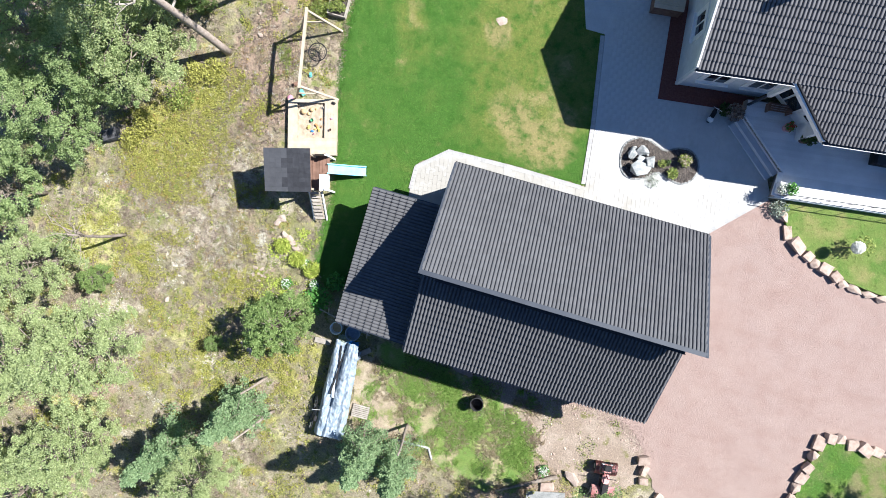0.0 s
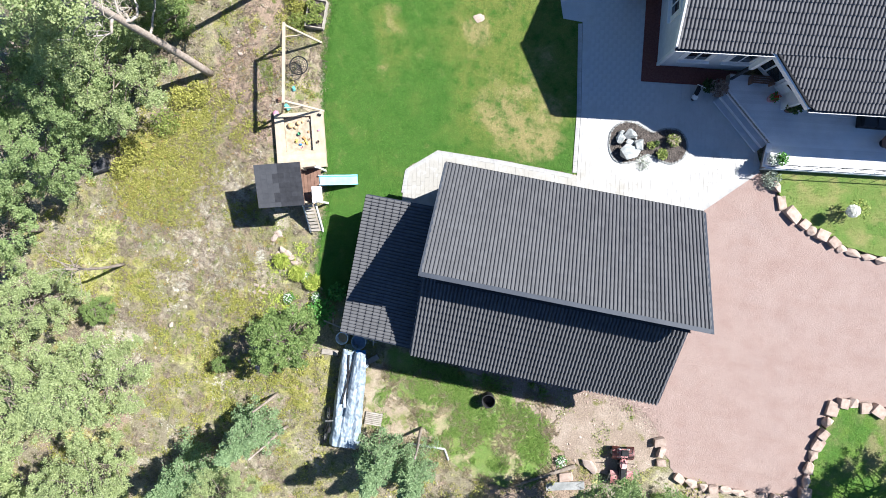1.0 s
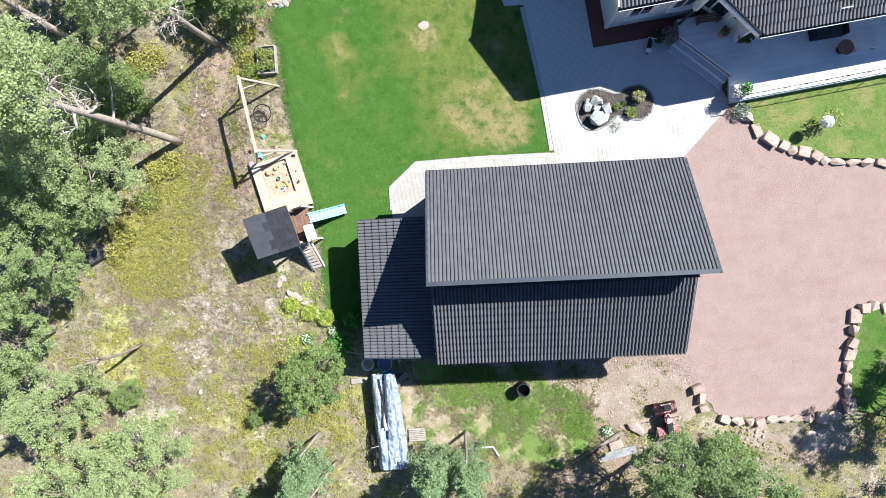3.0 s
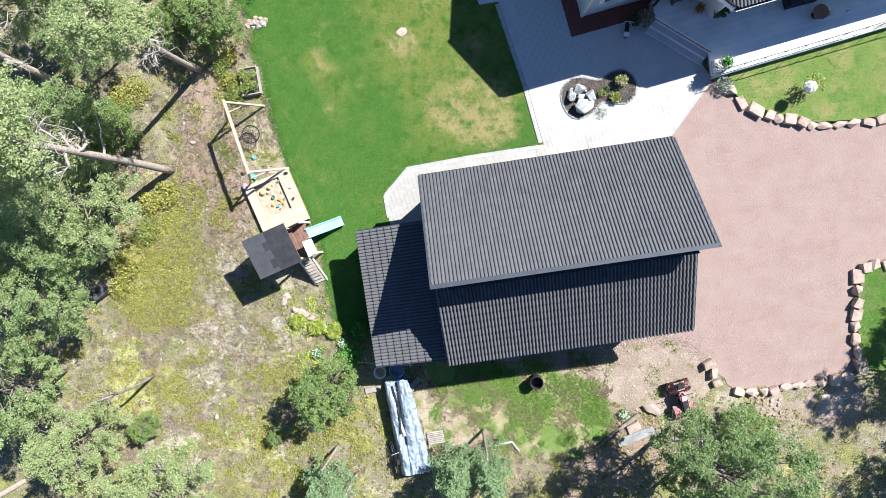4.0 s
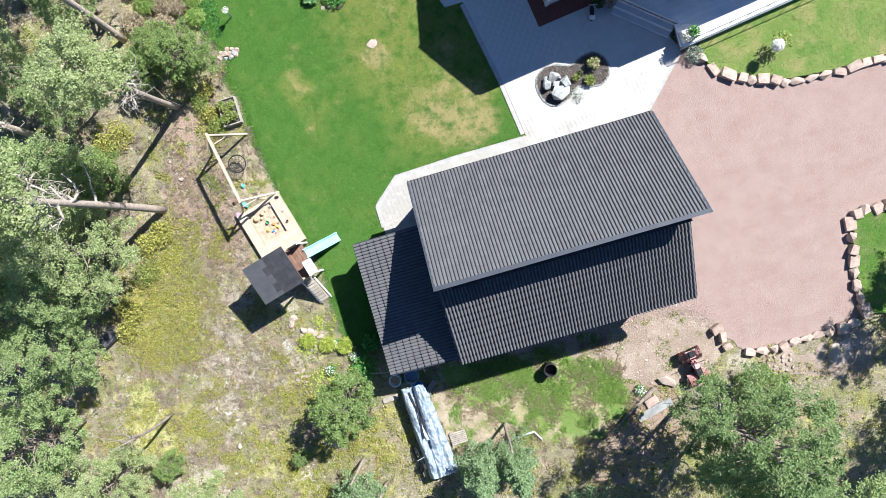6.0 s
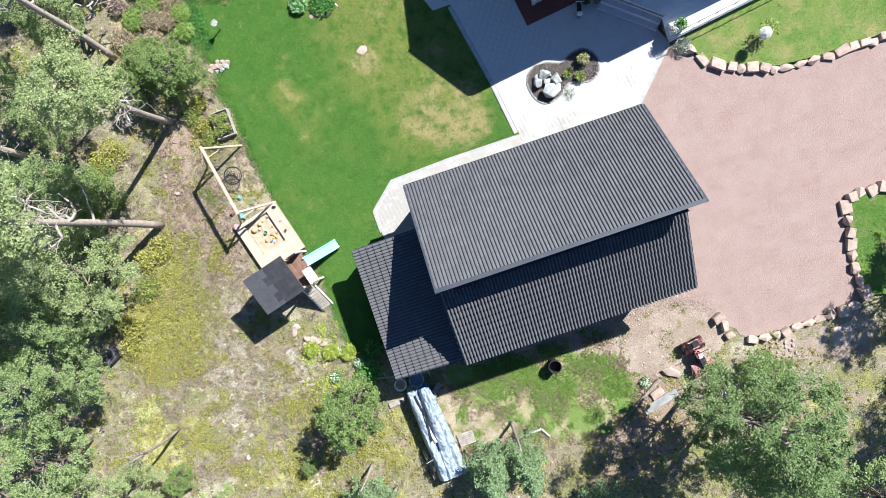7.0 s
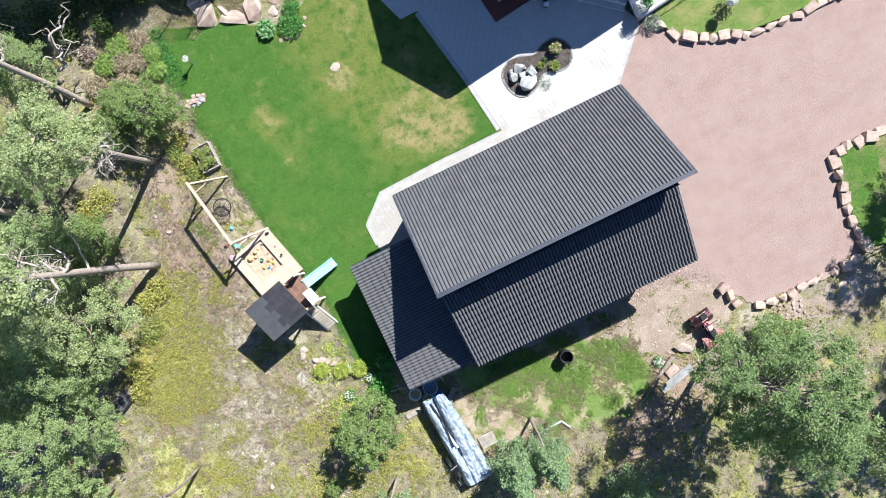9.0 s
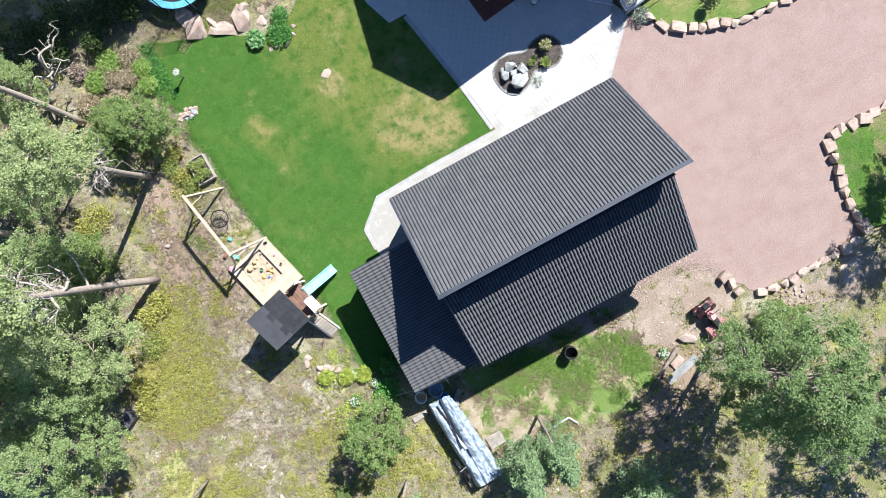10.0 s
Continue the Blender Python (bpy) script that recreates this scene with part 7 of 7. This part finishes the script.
for i in range(-30, 60):
    for j in range(-90, 60):
        q = pm @ Vector((i * PL + (PL / 2 if j % 2 else 0), j * PW, 0.047))
        mid = pm @ Vector((i * PL + (PL / 2 if j % 2 else 0) + PL / 2, j * PW + PW / 2, 0))
        ends = [pm @ Vector((i * PL + (PL / 2 if j % 2 else 0) + a * PL, j * PW + b * PW, 0)) for a in (0, 1) for b in (0, 1)]
        if not all(inside(p.x, p.y, PATIO) for p in ends) or inside(mid.x, mid.y, BED) or (0.1 < mid.x < 10.1 and mid.y < 2.8):
            continue
        m = Matrix.Translation((q.x, q.y, q.z + random.uniform(-0.002, 0.002))) @ pm
        if count < 300 and 5.2 < mid.x < 8.6 and mid.y > 7.6:
            ob = new("paver", paver)
            ob.parent = patio_ob
            ob.matrix_local = m
            count += 1
        else:
            k, mm = len(verts), np.array(m)
            verts += (pco @ mm[:3, :3].T + mm[:3, 3]).tolist()
            fs += [tuple(a + k for a in f) for f in pfa]
me = bpy.data.meshes.new("further_pavers")
me.from_pydata(verts, [], fs)
me.materials.append(M_PAVE)
ob = new("further_pavers", me)
ob.parent = patio_ob
tagged(ob, kind="stuff")

# soldier course along the open edges of the paving
M_BORDER = surface("grey_border_paver", (0.34, 0.333, 0.318), (0.42, 0.413, 0.398), 2.0, 0.85, 0.2, spread=0.08)
border = bpy.data.meshes.new("border_paver")
bm = box(B(), -0.0885, 0.0885, -0.1, 0.1, 0.0, 0.008)
bm.to_mesh(border)
bm.free()
border.materials.append(M_BORDER)
for run in (((14.2, 6.1), (12.0, 3.82), (10.9, 2.7)), ((5.6, 4.34), (5.23, 7.2), (4.45, 11.4)), ((-2.4, 1.8), (-2.42, 2.9), (-1.1, 4.06), (2.0, 4.16), (5.5, 4.15))):
    for (ax, ay), (bx, by) in zip(run, run[1:]):
        d, turn = math.hypot(bx - ax, by - ay), math.atan2(by - ay, bx - ax)
        k = round(d / 0.178)
        for i in range(k):
            f = (i + 0.5) / k
            ob = new("border_paver", border)
            ob.parent = patio_ob
            ob.matrix_local = Matrix.Translation((ax + (bx - ax) * f, ay + (by - ay) * f, 0.052)) @ Matrix.Rotation(turn, 4, "Z")

# ---- roof tiles ----
tiled(garage, (GX1, U_RIDGE[0], U_RIDGE[1]), (-1, 0, 0), (0, U_EAVE[0] - U_RIDGE[0], U_EAVE[1] - U_RIDGE[1]), GX1 - GX0, math.hypot(U_EAVE[0] - U_RIDGE[0], U_EAVE[1] - U_RIDGE[1]), M_TILE, 0.306, 0.37, lambda u, v: v < 3.0, depth=0.055, lip=0.03)
tiled(garage, (LX0, L_TOP[0], L_TOP[1]), (1, 0, 0), (0, L_EAVE[0] - L_TOP[0], L_EAVE[1] - L_TOP[1]), LX1 - LX0, math.hypot(L_EAVE[0] - L_TOP[0], L_EAVE[1] - L_TOP[1]), M_TILE, 0.3, 0.355, lambda u, v: v > 0.9, depth=0.085, lip=0.1, edge=0.25)
tiled(annex, (AX1, AY1, AZ1), (0, -1, 0), (AX0 - AX1, 0, AZ0 - AZ1), AY1 - AY0, math.hypot(AX0 - AX1, AZ0 - AZ1), M_TILE, 0.3, 0.35, lambda u, v: True, depth=0.058, lip=0.06, edge=0.15)


def porch_keep(u, v):
    """Tiles left of the porch's slanting verge are not there."""
    return u > -0.2 + v * math.cos(math.atan(S)) * ((PU - 3.9) / -PV)


HY = math.hypot(1, S)
tiled(house, (0, DR, roof_z(DR)), (1, 0, 0), (0, -1, -S), LEN, DR * HY, M_HTILE, 0.315, 0.38, lambda u, v: u < 10.5 and v > 1.0, depth=0.08, lip=0.055)
tiled(house, (3.9, 0, roof_z(0)), (1, 0, 0), (0, -1, -S), LEN - 3.9, -PV * HY, M_HTILE, 0.315, 0.39, lambda u, v: 0.5 + v * 1.09 < u < 9.0, porch_keep, depth=0.08, lip=0.055, cut=((3.93, 0.0, 0.0), (-PV, PU - 3.9, 0.0)))
tiled(house, (LEN, DR, roof_z(DR)), (-1, 0, 0), (0, 1, -S), LEN, DR * HY, M_HTILE, 0.315, 0.385, lambda u, v: False)
